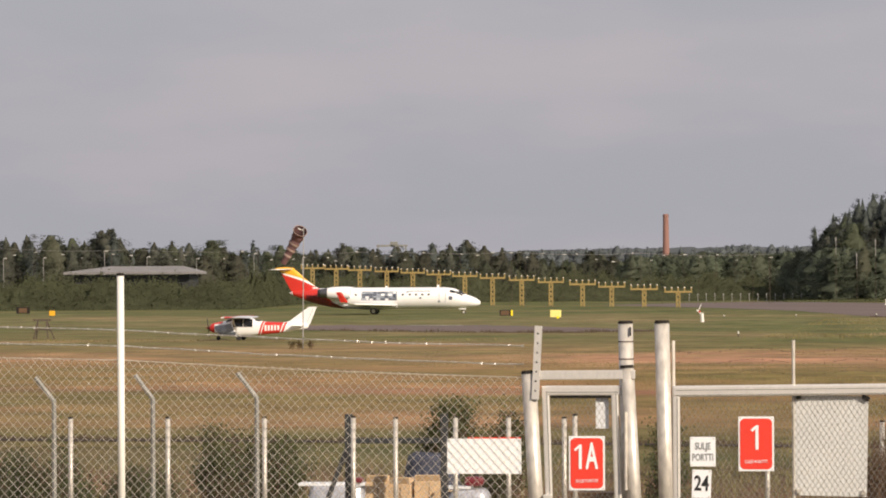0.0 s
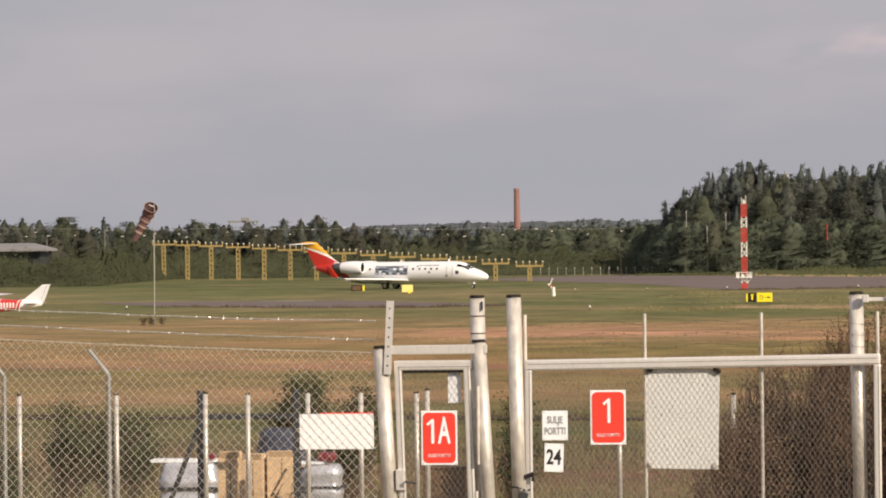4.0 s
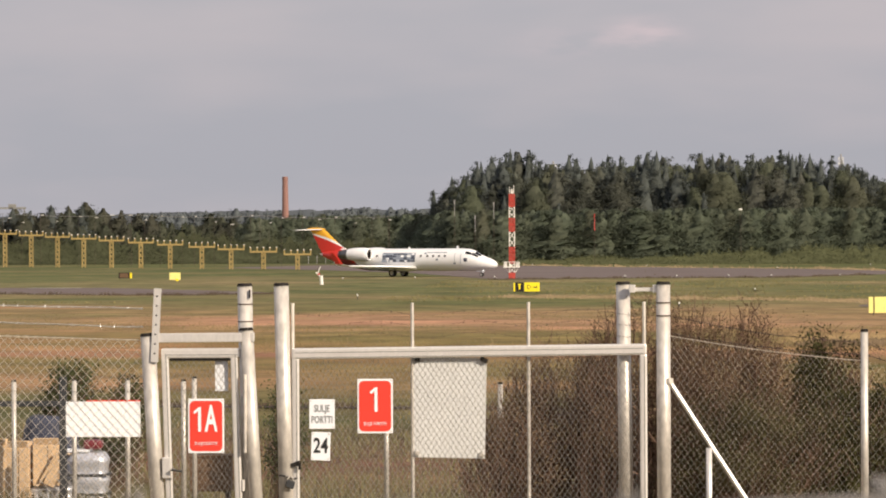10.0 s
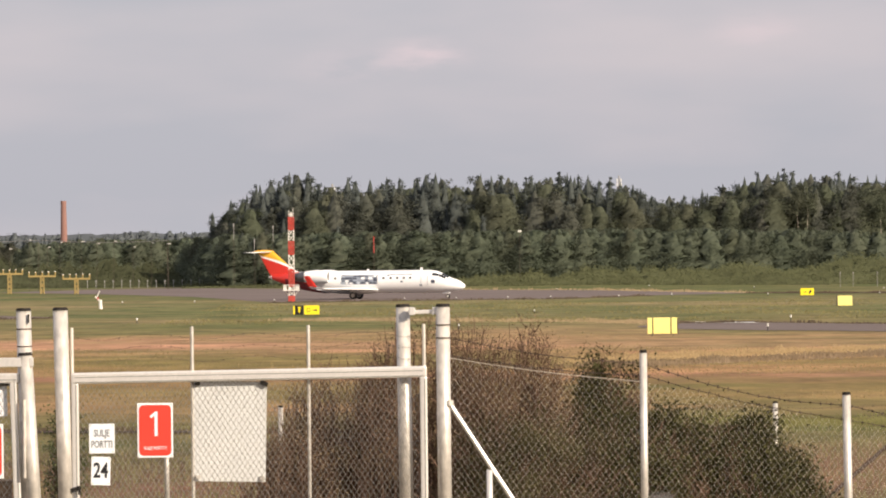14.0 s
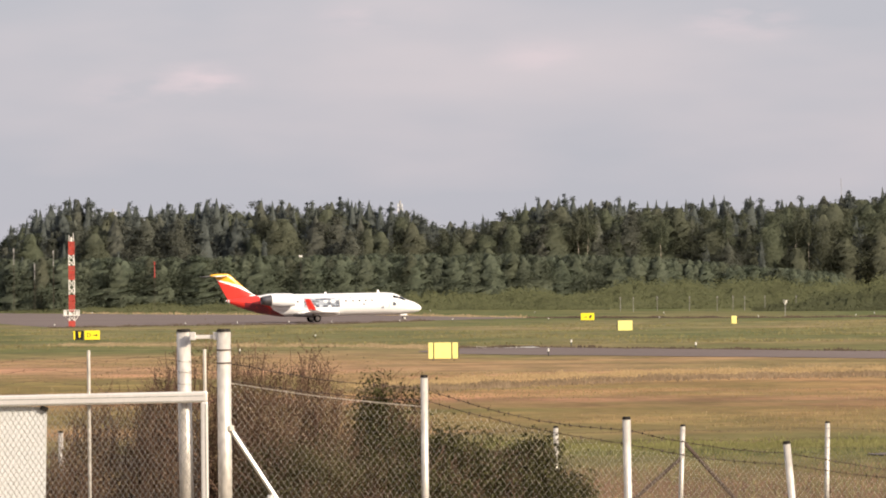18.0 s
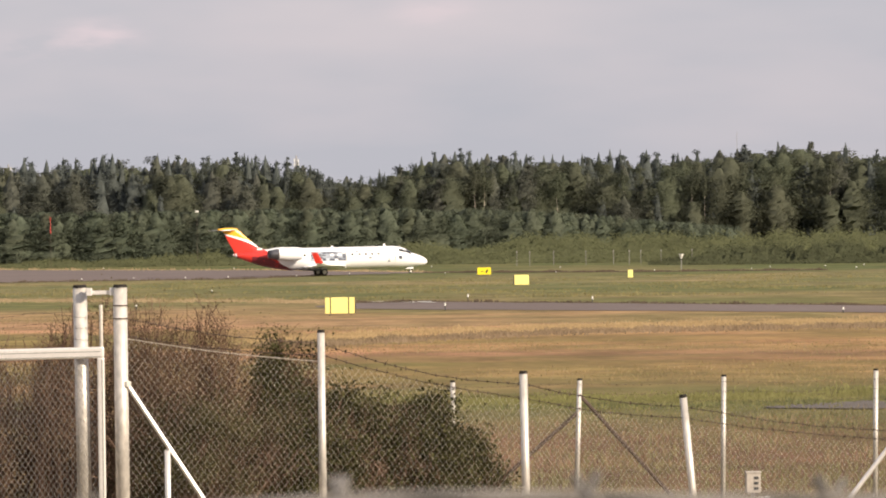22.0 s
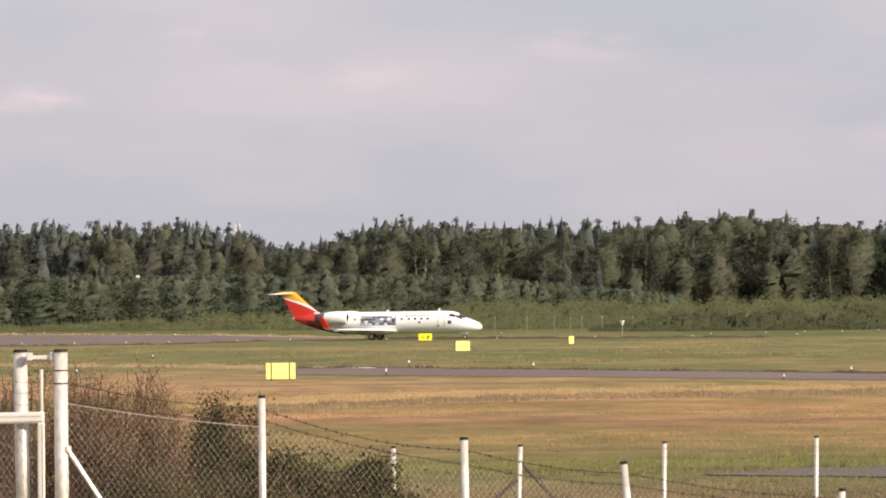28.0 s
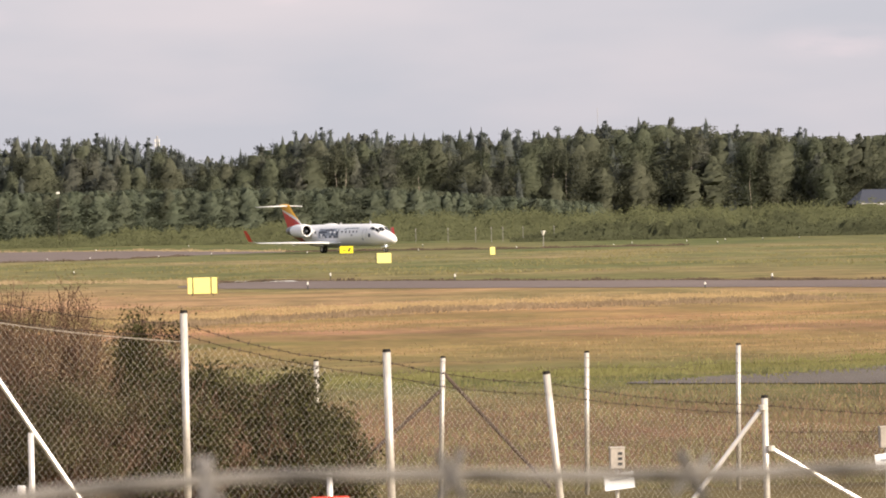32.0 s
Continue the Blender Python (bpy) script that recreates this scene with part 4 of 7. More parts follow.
def strand_z(x):
    """Height of the slack strand over its base."""
    return .0145 + .0055 * math.sin((x - .045) * 12) * math.exp(-(x * 2.2) ** 2) + .008 * x


bm = wires([[(-1.2 + .03 * k, .003 * math.sin(k * 2.1 + turn), strand_z(-1.2 + .03 * k) + lift) for k in range(81)] for turn, lift in ((0, -.0015), (1.6, .0015))], .0019)
part("strand", bm, NEAR_WIRE, near)
for x in (-1.2, 1.2):
    part("stake", T((x, 0, -1.5), (x, 0, .06), .03, sides=8), GALV, near)
for k in range(19):
    x = -1.075 + k * .121 + rng2.uniform(-.004, .004)
    lines = []
    for _ in range(3):
        v = Vector((rng2.uniform(-.8, .8), rng2.uniform(-.5, .5), rng2.uniform(.3, 1))).normalized() * .0135
        zb = strand_z(x)
        lines.append([(x - v.x, -v.y, zb - v.z), (x + v.x, v.y, zb + v.z)])
    part("barb", wires(lines, .0024), NEAR_WIRE, near)

# ---- the inner fence, about 80 m away ----
for x, z in ((-16.456, 2.63), (-14.68, 2.63), (-12.924, 2.63), (-11.319, 2.64), (-10.556, 2.62), (-9.479, 2.64), (-8.528, 2.64), (-7.534, 2.62), (-7.342, 2.67), (-3.93, 2.6), (-1.91, 2.55), (1.3, 2.55), (4.1, 2.54), (6.85, 2.53), (9.12, 2.53), (11.71, 2.555), (14.46, 2.62), (17.3, 2.66), (20.1, 2.7)):
    lean = .10 if x in (9.12,) else .05 if x > 10 else 0
    post("inner_fence_post", (x - lean, 80, 0), (x, 80, z), .044, "mottled galvanised post of the inner fence", "fence post", group="inner fence posts", sides=8)
for xa, xb in ((-18.5, -7.4), (-7.3, 6.85), (6.85, 20.1)):
    s = thing("inner_fence_net", pose(xa, 79.93, 0), "fine chain-link net of the inner fence", "fence", "inner fence nets")
    part("net", chain_link((0, 0, 0), (xb - xa, 0, 0), 2.05, .075, .0017, 1.3), WIRE, s)
    rng3 = random.Random(int(xb * 10))
    for z in (2.10, 2.27, 2.44):
        pts = [((xb - xa) * k / 24, 0, z - .02 * math.sin(k * 1.3)) for k in range(25)]
        part("barbed_strand", barbed(pts, .0022, .15, rng3), DARK_WIRE, s)
for a, b in (((9.13, 80, 2.24), (11.0, 80, .15)), ((9.08, 80, 1.95), (7.2, 80, .35))):
    s = thing("brace", Matrix.Translation(b), "slanting brace of the inner fence", "brace", "inner fence braces")
    part("tube", T((0, 0, 0), Vector(a) - Vector(b), .034, sides=6), DARK_WIRE, s)
for x, ze, zt, dx in ((-16.13, 3.04, 3.43, -.33), (-14.39, 3.07, 3.47, -.31), (-12.57, 3.09, 3.50, -.34), (-17.9, 3.02, 3.41, -.33)):
    s = thing("angled_fence_post", pose(x, 77, 0), "grey steel post with an outward-bent top arm", "fence post", "angled posts")
    part("pipe", T((0, 0, 0), (0, 0, ze), .042, sides=8), WORN_STEEL, s)
    part("arm", T((0, 0, ze - .02), (dx, 0, zt), .04, sides=8), WORN_STEEL, s)
# dark frame behind the inner fence
s = thing("dark_barrier", pose(-10.55, 81, 0), "dark painted steel barrier with a slanting stay", "barrier")
k = 81 / 80
for x in (-.98, .74):
    part("upright", B((.135, .10, 2.66), (x * k, 0, 1.33), bevel=.01), DARK_STEEL, s)
part("rail", B((1.9, .07, .10), (-.1, 0, 2.18), bevel=.01), DARK_STEEL, s)
part("stay", T((-1.0, 0, 2.1), (-1.75, 0, .2), .045, sides=8), DARK_STEEL, s)


# ---- on the airfield ----
def windsock():
    s = thing("windsock", pose(-47.2, 309, 0), "faded red and pale windsock hanging from a thin white mast", "windsock")
    part("mast", T((0, 0, 0), (.08, 0, 8.4), .042, .028, 8), CONCRETE, s)
    # the mouth faces the viewer and a little upwards, the cloth bends over and hangs
    mouth, fall = Vector((-.30, .55, -.55)).normalized(), Vector((-.50, .10, -.86)).normalized()
    spine, c = [], Vector((-.14, -.06, 8.18))
    for k in range(19):
        t = k / 18
        d = mouth.lerp(fall, min(1, t * 3.2)).normalized()
        r = (.48 - .28 * t) * (1 + .09 * math.sin(k * 1.9) * min(1, t * 4))
        q = d.to_track_quat("Z", "Y")
        spine.append((c.copy(), q, r, t))
        c = c + d * .152

    def cloth(k, grow=1.0):
        c, q, r, t = spine[k]
        return [c + q @ Vector((r * grow * math.cos(u * .5236) * (1 - .25 * t), r * grow * math.sin(u * .5236), 0)) for u in range(12)]
    for k in range(6):
        part("cloth_band", grid_mesh([cloth(3 * k + i) for i in range(4)], True), SOCK, s, smooth=True)
        if k in (2, 3, 4):
            part("pale_stripe", grid_mesh([cloth(3 * k + 1, 1.05), cloth(3 * k + 2, 1.05)], True), SOCK_PALE, s, smooth=True)
    bm = bmesh.new()
    c, q, r, _ = spine[0]
    for u in range(16):
        ends = [c + q @ Vector((r * 1.02 * math.cos(w * .3927), r * 1.02 * math.sin(w * .3927), 0)) for w in (u, u + 1)]
        tube(bm, ends[0], ends[1], .022, sides=5)
    part("hoop", bm, SOCK_PALE, s)
    part("swivel", T((.05, 0, 8.2), (-.3, -.05, 8.35), .03, sides=6), LATTICE_WHITE, s)


def lattice_mast(name, x, y, w, bands, label):
    """A four-legged lattice mast in red and white bands with an aerial platform at its foot."""
    s = thing(name, pose(x, y, 0), label, "mast")
    z = 0.0
    for dz, red in bands:
        bm = bmesh.new()
        for sx in (-1, 1):
            for sy in (-1, 1):
                tube(bm, (sx * w / 2, sy * w / 2, z), (sx * w / 2, sy * w / 2, z + dz), .055, sides=5)
        m = max(1, round(dz / .7))
        for k in range(m):
            a, b = z + dz * k / m, z + dz * (k + 1) / m
            for p, q in (((-1, -1), (1, -1)), ((1, -1), (1, 1)), ((1, 1), (-1, 1)), ((-1, 1), (-1, -1))):
                tube(bm, (p[0] * w / 2, p[1] * w / 2, a), (q[0] * w / 2, q[1] * w / 2, b), .04, sides=4)
                tube(bm, (q[0] * w / 2, q[1] * w / 2, a), (p[0] * w / 2, p[1] * w / 2, b), .04, sides=4)
                if red:
                    tube(bm, (p[0] * w / 2, p[1] * w / 2, a), (q[0] * w / 2, q[1] * w / 2, a), .06, sides=4)
        if red:
            for k in range(round(dz / .25)):
                box(bm, (w, w, .17), (0, 0, z + (k + .5) * .25 * dz / (round(dz / .25) * .25)))
        part("band", bm, LATTICE_RED if red else LATTICE_WHITE, s)
        z += dz
    return s, z


windsock()
mast, mz = lattice_mast("lattice_mast", -11.0, 520, .60, [(.75, False), (1.05, False), (1.9, True), (1.75, False), (1.6, True), (1.25, False), (1.5, True)], "red and white banded lattice mast with aerials")
part("top_light", T((0, 0, mz), (0, 0, mz + .55), .12, .08), LATTICE_WHITE, mast)
part("lightning_rod", T((.24, 0, mz), (.24, 0, mz + 1.0), .035), LATTICE_WHITE, mast)
part("top_frame", tube(T((-.3, 0, mz + .3), (.3, 0, mz + .3), .04), (-.24, 0, mz), (-.24, 0, mz + .75), .035), LATTICE_WHITE, mast)
plat = part("platform", B((1.9, 1.2, .12), (-.05, 0, 1.35), bevel=.03), LATTICE_WHITE, mast)
part("rail", T((-.95, -.55, 1.95), (.9, -.55, 1.95), .035, sides=6), LATTICE_WHITE, plat)
for x in (-.92, -.3, .3, .87):
    part("rail_post", T((x, -.55, 1.38), (x, -.55, 1.95), .035, sides=6), LATTICE_WHITE, plat)
for x, w, h in ((-.72, .34, .5), (-.2, .26, .34), (.62, .36, .46)):
    part("equipment_box", B((w, .3, h), (x, -.2, 1.41 + h / 2), bevel=.03), LATTICE_WHITE, plat)
for x in (-.8, .75):
    part("strut", T((x, 0, 1.3), (x * .4, 0, .62), .04, sides=6), LATTICE_WHITE, plat)
part("foot", B((.78, .78, .72), (0, 0, .36), bevel=.04), LATTICE_RED, mast)


def box_sign(name, x0, x1, z1, y, material, label, legs=True, depth=.25):
    w, h = x1 - x0, z1
    s = thing(name, pose((x0 + x1) / 2, y, 0), label, "sign")
    low = .14 if legs else .0
    part("case", B((w, depth, h - low), (0, 0, (h + low) / 2), bevel=.02), material, s)
    if legs:
        for sx in (-.35, .35):
            part("leg", T((sx * w, 0, 0), (sx * w, 0, low + .05), .03, sides=6), DARK_STEEL, s)
    return s


s = box_sign("taxiway_sign", -7.28, -5.95, .93, 395, YELLOW_SIGN, "yellow lit taxiway direction sign with a black letter and arrow")
writing("D", .5, Matrix.Translation((-.28, -.13, .52)) @ FACING, INK, s, "letter")
bm = B((.28, .01, .07), (.22, -.13, .52))
bm2 = [bm.verts.new(p) for p in ((.34, -.132, .64), (.34, -.132, .40), (.50, -.132, .52))]
bm.faces.new(bm2)
part("arrow", bm, INK, s)
s = box_sign("taxiway_location_sign", -8.24, -7.36, .93, 395, CAP, "black taxiway location sign with yellow edges")
part("yellow_edge", B((.14, .01, .74), (-.36, -.131, .53)), YELLOW_SIGN, s)
part("yellow_mark", B((.16, .01, .40), (.10, -.131, .53)), YELLOW_SIGN, s)
part("yellow_top", B((.26, .01, .12), (.10, -.131, .76)), YELLOW_SIGN, s)
s = box_sign("yellow_board", 16.27, 18.17, 1.15, 283, YELLOW_PALE, "large plain yellow board seen from behind with two dark straps")
for x in (-.62, .52):
    part("strap", B((.07, .27, 1.03), (x, 0, .645)), INK, s)
part("end_shade", B((.05, .27, .98), (.93, 0, .645)), INK, s)
s = box_sign("yellow_board", 41.75, 43.12, 1.06, 419, YELLOW_PALE, "plain pale yellow board with a dark edge")
part("edge", B((.08, .27, .9), (-.70, 0, .6)), INK, s)
s = box_sign("taxiway_sign", 47.75, 49.3, .95, 522, YELLOW_SIGN, "yellow taxiway sign with dark marks")
part("arrow", B((.35, .01, .09), (-.25, -.131, .5)), INK, s)
part("mark", B((.22, .01, .42), (.32, -.131, .53), Matrix.Rotation(.5, 4, "Y")), INK, s)
box_sign("yellow_board", 58.55, 59.07, .95, 468, YELLOW_PALE, "narrow yellow board standing in the grass")
s = box_sign("yellow_board", -49.74, -48.5, .97, 512, YELLOW_PALE, "yellow board in the grass beyond the taxiway")
part("foot_plate", B((.3, .3, .3), (.25, 0, .10), bevel=.02), YELLOW_SIGN, s)
s = box_sign("dark_board", -57.7, -56.2, .82, 532, CAP, "dark brown-black board with a yellow end")
part("yellow_end", B((.22, .27, .66), (.70, 0, .47)), YELLOW_SIGN, s)
part("brown_field", B((1.0, .01, .5), (-.1, -.131, .48)), BROWN_WOOD, s)
s = box_sign("dark_board", -128.4, -126.6, 1.0, 589, CAP, "dark brown-black board beside an orange box")
part("brown_field", B((1.1, .01, .6), (0, -.131, .55)), BROWN_WOOD, s)
box_sign("yellow_board", -117.0, -116.3, .75, 556, JET_YELLOW, "small orange box in the grass")
s = thing("wooden_trestle", pose(-77, 363, 0), "dark weathered trestle frame standing in the grass", "trestle")
for x in (-.75, .75):
    part("leg", T((x - .3 * (x > 0) + .1, -.3, 0), (x * .45, 0, 1.6), .06, sides=5), BARK, s)
    part("leg", T((x + .2, .3, 0), (x * .45, 0, 1.6), .06, sides=5), BARK, s)
part("beam", B((1.5, .14, .14), (0, 0, 1.55), bevel=.02), BARK, s)
part("brace", B((1.3, .08, .1), (0, -.1, .75)), BARK, s)
# white leaning marker
s = thing("white_marker", pose(-29.9, 468, 0), "white upright marker with a leaning forked top", "marker")
part("body", T((.25, 0, 0), (.2, 0, .95), .2, .17, 8), LATTICE_WHITE, s)
part("arm", T((.1, 0, .85), (-.35, 0, 1.3), .1, .08, 6), LATTICE_WHITE, s)
part("arm", T((-.2, 0, 1.1), (.15, 0, 1.9), .06, .04, 6), LATTICE_WHITE, s)
part("red_band", T((-.12, 0, 1.0), (.02, 0, 1.2), .13, .12, 6), LATTICE_RED, s)
s = thing("white_marker", pose(76.8, 560, 0), "white funnel-topped marker on a thin stake", "marker")
part("stake", T((0, 0, 0), (0, 0, 1.5), .05, sides=6), WORN_STEEL, s)
part("head", T((0, 0, 1.4), (0, 0, 2.0), .07, .34, 8), LATTICE_WHITE, s)


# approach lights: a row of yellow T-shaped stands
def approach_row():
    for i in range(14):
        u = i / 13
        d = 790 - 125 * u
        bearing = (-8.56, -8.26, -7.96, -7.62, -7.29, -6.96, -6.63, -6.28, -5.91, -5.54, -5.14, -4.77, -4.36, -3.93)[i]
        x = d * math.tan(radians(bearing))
        top = 6.2 - 3.9 * u ** 1.25
        s = thing("approach_light_stand", pose(x, d, 0), "yellow T-shaped approach light stand with lamps on its bar", "light stand", "approach lights")
        w = .62 - .12 * u
        for sx in (-1, 1):
            part("leg", T((sx * w / 2, 0, 0), (sx * w / 2, 0, top), .09, sides=5), ORANGE_YELLOW, s)
        n = max(2, round(top / .8))
        for k in range(n):
            for sx in (-1, 1):
                part("brace", T((-sx * w / 2, 0, top * k / n), (sx * w / 2, 0, top * (k + 1) / n), .07, sides=4), ORANGE_YELLOW, s)
        part("bar", B((4.1, .22, .28), (0, 0, top), bevel=.04), ORANGE_YELLOW, s)
        for x2 in (-1.95, -.95, 0, .95, 1.95):
            lamp = part("lamp", T((x2, 0, top + .1), (x2, 0, top + .62), .09, .14, 6), ORANGE_YELLOW, s)
            part("lens", T((x2, 0, top + .62), (x2, 0, top + .72), .14, .1, 6), LATTICE_WHITE, lamp)


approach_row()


def edge_light(x, y, h=.35, material=None):
    s = thing("edge_light", pose(x, y, 0), "small white runway edge light", "light", "edge lights")
    part("stem", T((0, 0, 0), (0, 0, h * .6), .04, sides=6), DARK_STEEL, s)
    part("globe", T((0, 0, h * .6), (0, 0, h), .065, .045, 8), material or LATTICE_WHITE, s)


for x, y in ((-30, 512), (-22, 516), (-13, 520), (2, 523), (8, 524), (14, 525), (19, 526), (27, 527), (34, 540), (45, 534), (58, 532), (70, 534), (82, 536), (95, 538), (24, 640), (6, 690), (-12, 720), (40, 690), (52, 640), (88, 560), (96, 566), (102, 572), (108, 578), (114, 584), (66, 600)):
    edge_light(x, y)
for x, y, h in ((25, 297, .5), (46.5, 268, .35), (37, 316, .5), (54, 286, .48), (-38, 381, .6), (-20, 361, .45), (5, 317, .4), (-62, 390, .4), (30, 336, .5), (13, 400, .3)):
    edge_light(x, y, h)
# white sky reflection painted on the taxiway's far edge, and a worn pale mark
strip("taxiway_streak", [(21.6, 335.9), (24.5, 333.4), (27.2, 331.2)], [(21.5, 334.6), (24.4, 332.3), (27.1, 330.2)], .03, GLINT_WHITE, "white streak painting a sky reflection at the taxiway's edge", "marking", 12, 1.0)
strip("taxiway_streak", [(-58, 449), (-52, 446)], [(-58, 446.5), (-52, 443.5)], .03, CONCRETE, "worn pale mark at the taxiway's edge", "marking", 8, 2.0)


# low white pieces added to show the mirage's reflection of the sky
s = thing("mirage_strip", pose(24.4, 333.9, 0, 0, 0, -40), "low white strip added as a mirage's sky reflection at the taxiway's edge", "board")
for k in range(6):
    part("glint_piece", B((1.05, .05, .075), (-3.1 + 1.18 * k, .03 * math.sin(k * 2.1), .04), bevel=.006), LATTICE_WHITE, s)


# far posts of the boundary fence by the runway
for k in range(26):
    x = -53 + k * 1.55
    s = thing("far_fence_post", pose(x, 800 - k * .6, 0), "pale distant fence post", "fence post", "far fence posts")
    part("pipe", T((0, 0, 0), (0, 0, 1.1), .05, sides=5), CONCRETE, s)
    part("cap", T((0, 0, 1.1), (0, 0, 1.4), .11, sides=5), CONCRETE, s)
for k in range(9):
    x = 66 + k * 3.1 + 1.4 * math.sin(k * 5.1)
    s = thing("far_fence_post", pose(x, 658 - k * .9, 0), "dull distant fence post among the scrub", "fence post", "far fence posts")
    part("pipe", T((0, 0, 0), (0, 0, 1.9), .04, sides=5), WORN_STEEL, s)
    part("cap", T((0, 0, 1.9), (0, 0, 2.15), .07, sides=5), CONCRETE, s)


# ---- beyond the airfield ----
s = thing("factory_chimney", pose(-106.9, 1500, 0), "tall red brick chimney far beyond the woods", "chimney")
part("shaft", T((0, 0, 0), (-.15, 0, 23.6), 1.35, .9, 14), BRICK_FAR, s, smooth=False)
part("crown", T((-.15, 0, 23.5), (-.15, 0, 24.5), .98, .95, 14), BRICK_FAR, s)

HALL_ROOF = mat("dull_sheet_roof", (.23, .22, .22), .7, vary=.25, scale=.4, fine=3)
s = thing("flat_roofed_hall", pose(-133.5, 700, 0), "long low hall with a wide pale low-pitched roof among trees", "building")
bm = bmesh.new()
low = [bm.verts.new((x, y, z)) for z in (5.3, 5.65) for x, y in ((-10.5, -5), (10.5, -5), (10.5, 5), (-10.5, 5))]
top = [bm.verts.new((x, y, 6.55)) for x, y in ((-4.0, -.6), (7.6, -.6), (7.6, .6), (-4.0, .6))]
bm.faces.new(low[:4])
for ring_a, ring_b in ((low[:4], low[4:]), (low[4:], top)):
    for i in range(4):
        bm.faces.new((ring_a[i], ring_a[(i + 1) % 4], ring_b[(i + 1) % 4], ring_b[i]))
bm.faces.new(top)
bmesh.ops.recalc_face_normals(bm, faces=bm.faces)
part("roof", bm, HALL_ROOF, s)
part("wall", B((18.4, 8, 5.15), (0, .7, 2.575)), DARK_STEEL, s)
for k in range(4):
    part("window", B((2.2, .06, 1.0), (-6.9 + 4.6 * k, -3.32, 3.4)), GLASS_DARK, s)

s = thing("grey_roofed_house", pose(165.5, 742, -.25), "low house with a grey pitched metal roof beside the wood", "house")
bm = bmesh.new()
v = [bm.verts.new(p) for p in ((-11.5, -5, 4.5), (11.5, -5, 4.5), (10.5, 0, 6.8), (-9.8, 0, 6.8), (-11.5, 5, 4.5), (11.5, 5, 4.5), (-11.5, -5, 4.3), (11.5, -5, 4.3), (-11.5, 5, 4.3), (11.5, 5, 4.3))]
for f in ((0, 1, 2, 3), (3, 2, 5, 4), (0, 3, 4), (1, 5, 2), (6, 8, 9, 7), (0, 6, 7, 1), (4, 5, 9, 8), (0, 4, 8, 6), (1, 7, 9, 5)):
    bm.faces.new([v[i] for i in f])
bmesh.ops.recalc_face_normals(bm, faces=bm.faces)
part("roof", bm, ROOF_METAL, s, "grey pitched metal roof")
part("wall", B((20.6, 9, 4.3), (0, 0, 2.15)), WORN_STEEL, s, "dull grey wall")
part("fascia", B((23.0, .08, .24), (0, -5.05, 4.36)), LATTICE_WHITE, s, "white eaves board")
for k in range(4):
    w = part("window", B((1.3, .08, 1.2), (-6 + 4 * k, -4.52, 2.3)), GLASS_DARK, s)
    part("frame", B((1.5, .06, .1), (-6 + 4 * k, -4.55, 1.65)), LATTICE_WHITE, w)

# radio towers rising behind the wood
for x, y, h, wd, red in ((67, 1300, 27.6, .36, True), (-15.5, 1300, 26.0, .45, False), (150, 1000, 26.5, .07, False)):
    s = thing("radio_tower", pose(x, y, 0), "slim pale radio tower rising behind the wood", "tower")
    for i in range(8):
        part("section", T((0, 0, h * i / 8), (0, 0, h * (i + 1) / 8), wd * (1 - i * .05), wd * (.95 - i * .05), 6), BRICK_FAR if red and i == 6 else CONCRETE, s)
    for k in range(3 if wd > .1 else 0):
        part("cross_arm", B((1.5, .08, .08), (0, -.2, h * (.95 - .045 * k))), CONCRETE, s)
        for sx in (-1, 1):
            part("antenna_panel", B((.26, .3, .95), (sx * (wd + .22), -.3, h * (.95 - .045 * k)), bevel=.04), LATTICE_WHITE, s)

# lit lamps of a far road over the treetops, and its guard rail
rng4 = random.Random(21)
for k in range(46):
    u = k / 45
    x = -164 + 128 * u
    z = 8.9 - 1.2 * u + rng4.uniform(-1.1, .5)
    s = thing("road_lamp", pose(x, 740 + rng4.uniform(-6, 6), 0), "distant pale road lamp on a thin pole", "street lamp", "far road lamps")
    part("pole", T((0, 0, 0), (0, 0, z), .045 if k % 3 == 0 and u < .45 else .02, sides=4), CONCRETE if k % 3 == 0 and u < .45 else BARK, s)
    part("head", B((.25 + .35 * rng4.random(), .2, .10), (.3, 0, z), bevel=.03), LATTICE_WHITE, s)
cable = thing("overhead_cable", pose(-100, 745, 0), "thin pale overhead cable slung between poles before the trees", "cable")
part("wire", wires([[(-64 + 128 * k / 60, 0, 9.7 - 1.6 * k / 60 - .35 * abs(math.sin(k * .314))) for k in range(61)]], .035), CONCRETE, cable)
for k in range(7):
    part("pole", T((-64 + 21.33 * k, 0, 0), (-64 + 21.33 * k, 0, 9.75 - .27 * k), .03, sides=5), BARK, cable)
s = thing("sign_gantry", pose(-171, 1290, 0), "distant flat gantry standing over the trees", "gantry")
part("beam", B((9, .6, .55), (0, 0, 13.2)), WORN_STEEL, s)
part("cabin", B((2.2, .8, .9), (.6, 0, 13.9), bevel=.05), WORN_STEEL, s)
for x in (-4, 4):
    part("leg", B((.3, .3, 13.0), (x, 0, 6.5)), WORN_STEEL, s)
for x, y, z in ((-2.15, 748, 8.1), (-21.9, 748, 7.9), (-25.3, 748, 10.5), (-18.8, 748, 10.1)):
    s = thing("marker_pole", pose(x, y, 0), "thin distant pole with a pale top", "pole", "far poles")
    part("pole", T((0, 0, 0), (0, 0, z - 2.4), .03, .03, 6), BARK, s)
    part("upper_pole", T((0, 0, z - 2.4), (0, 0, z), .12 if x > -5 else .05, .05, 6), LATTICE_RED if x > -5 else CONCRETE, s)
    part("head", B((.17, .17, .6), (0, 0, z)), LATTICE_RED if x > -5 else CONCRETE, s)


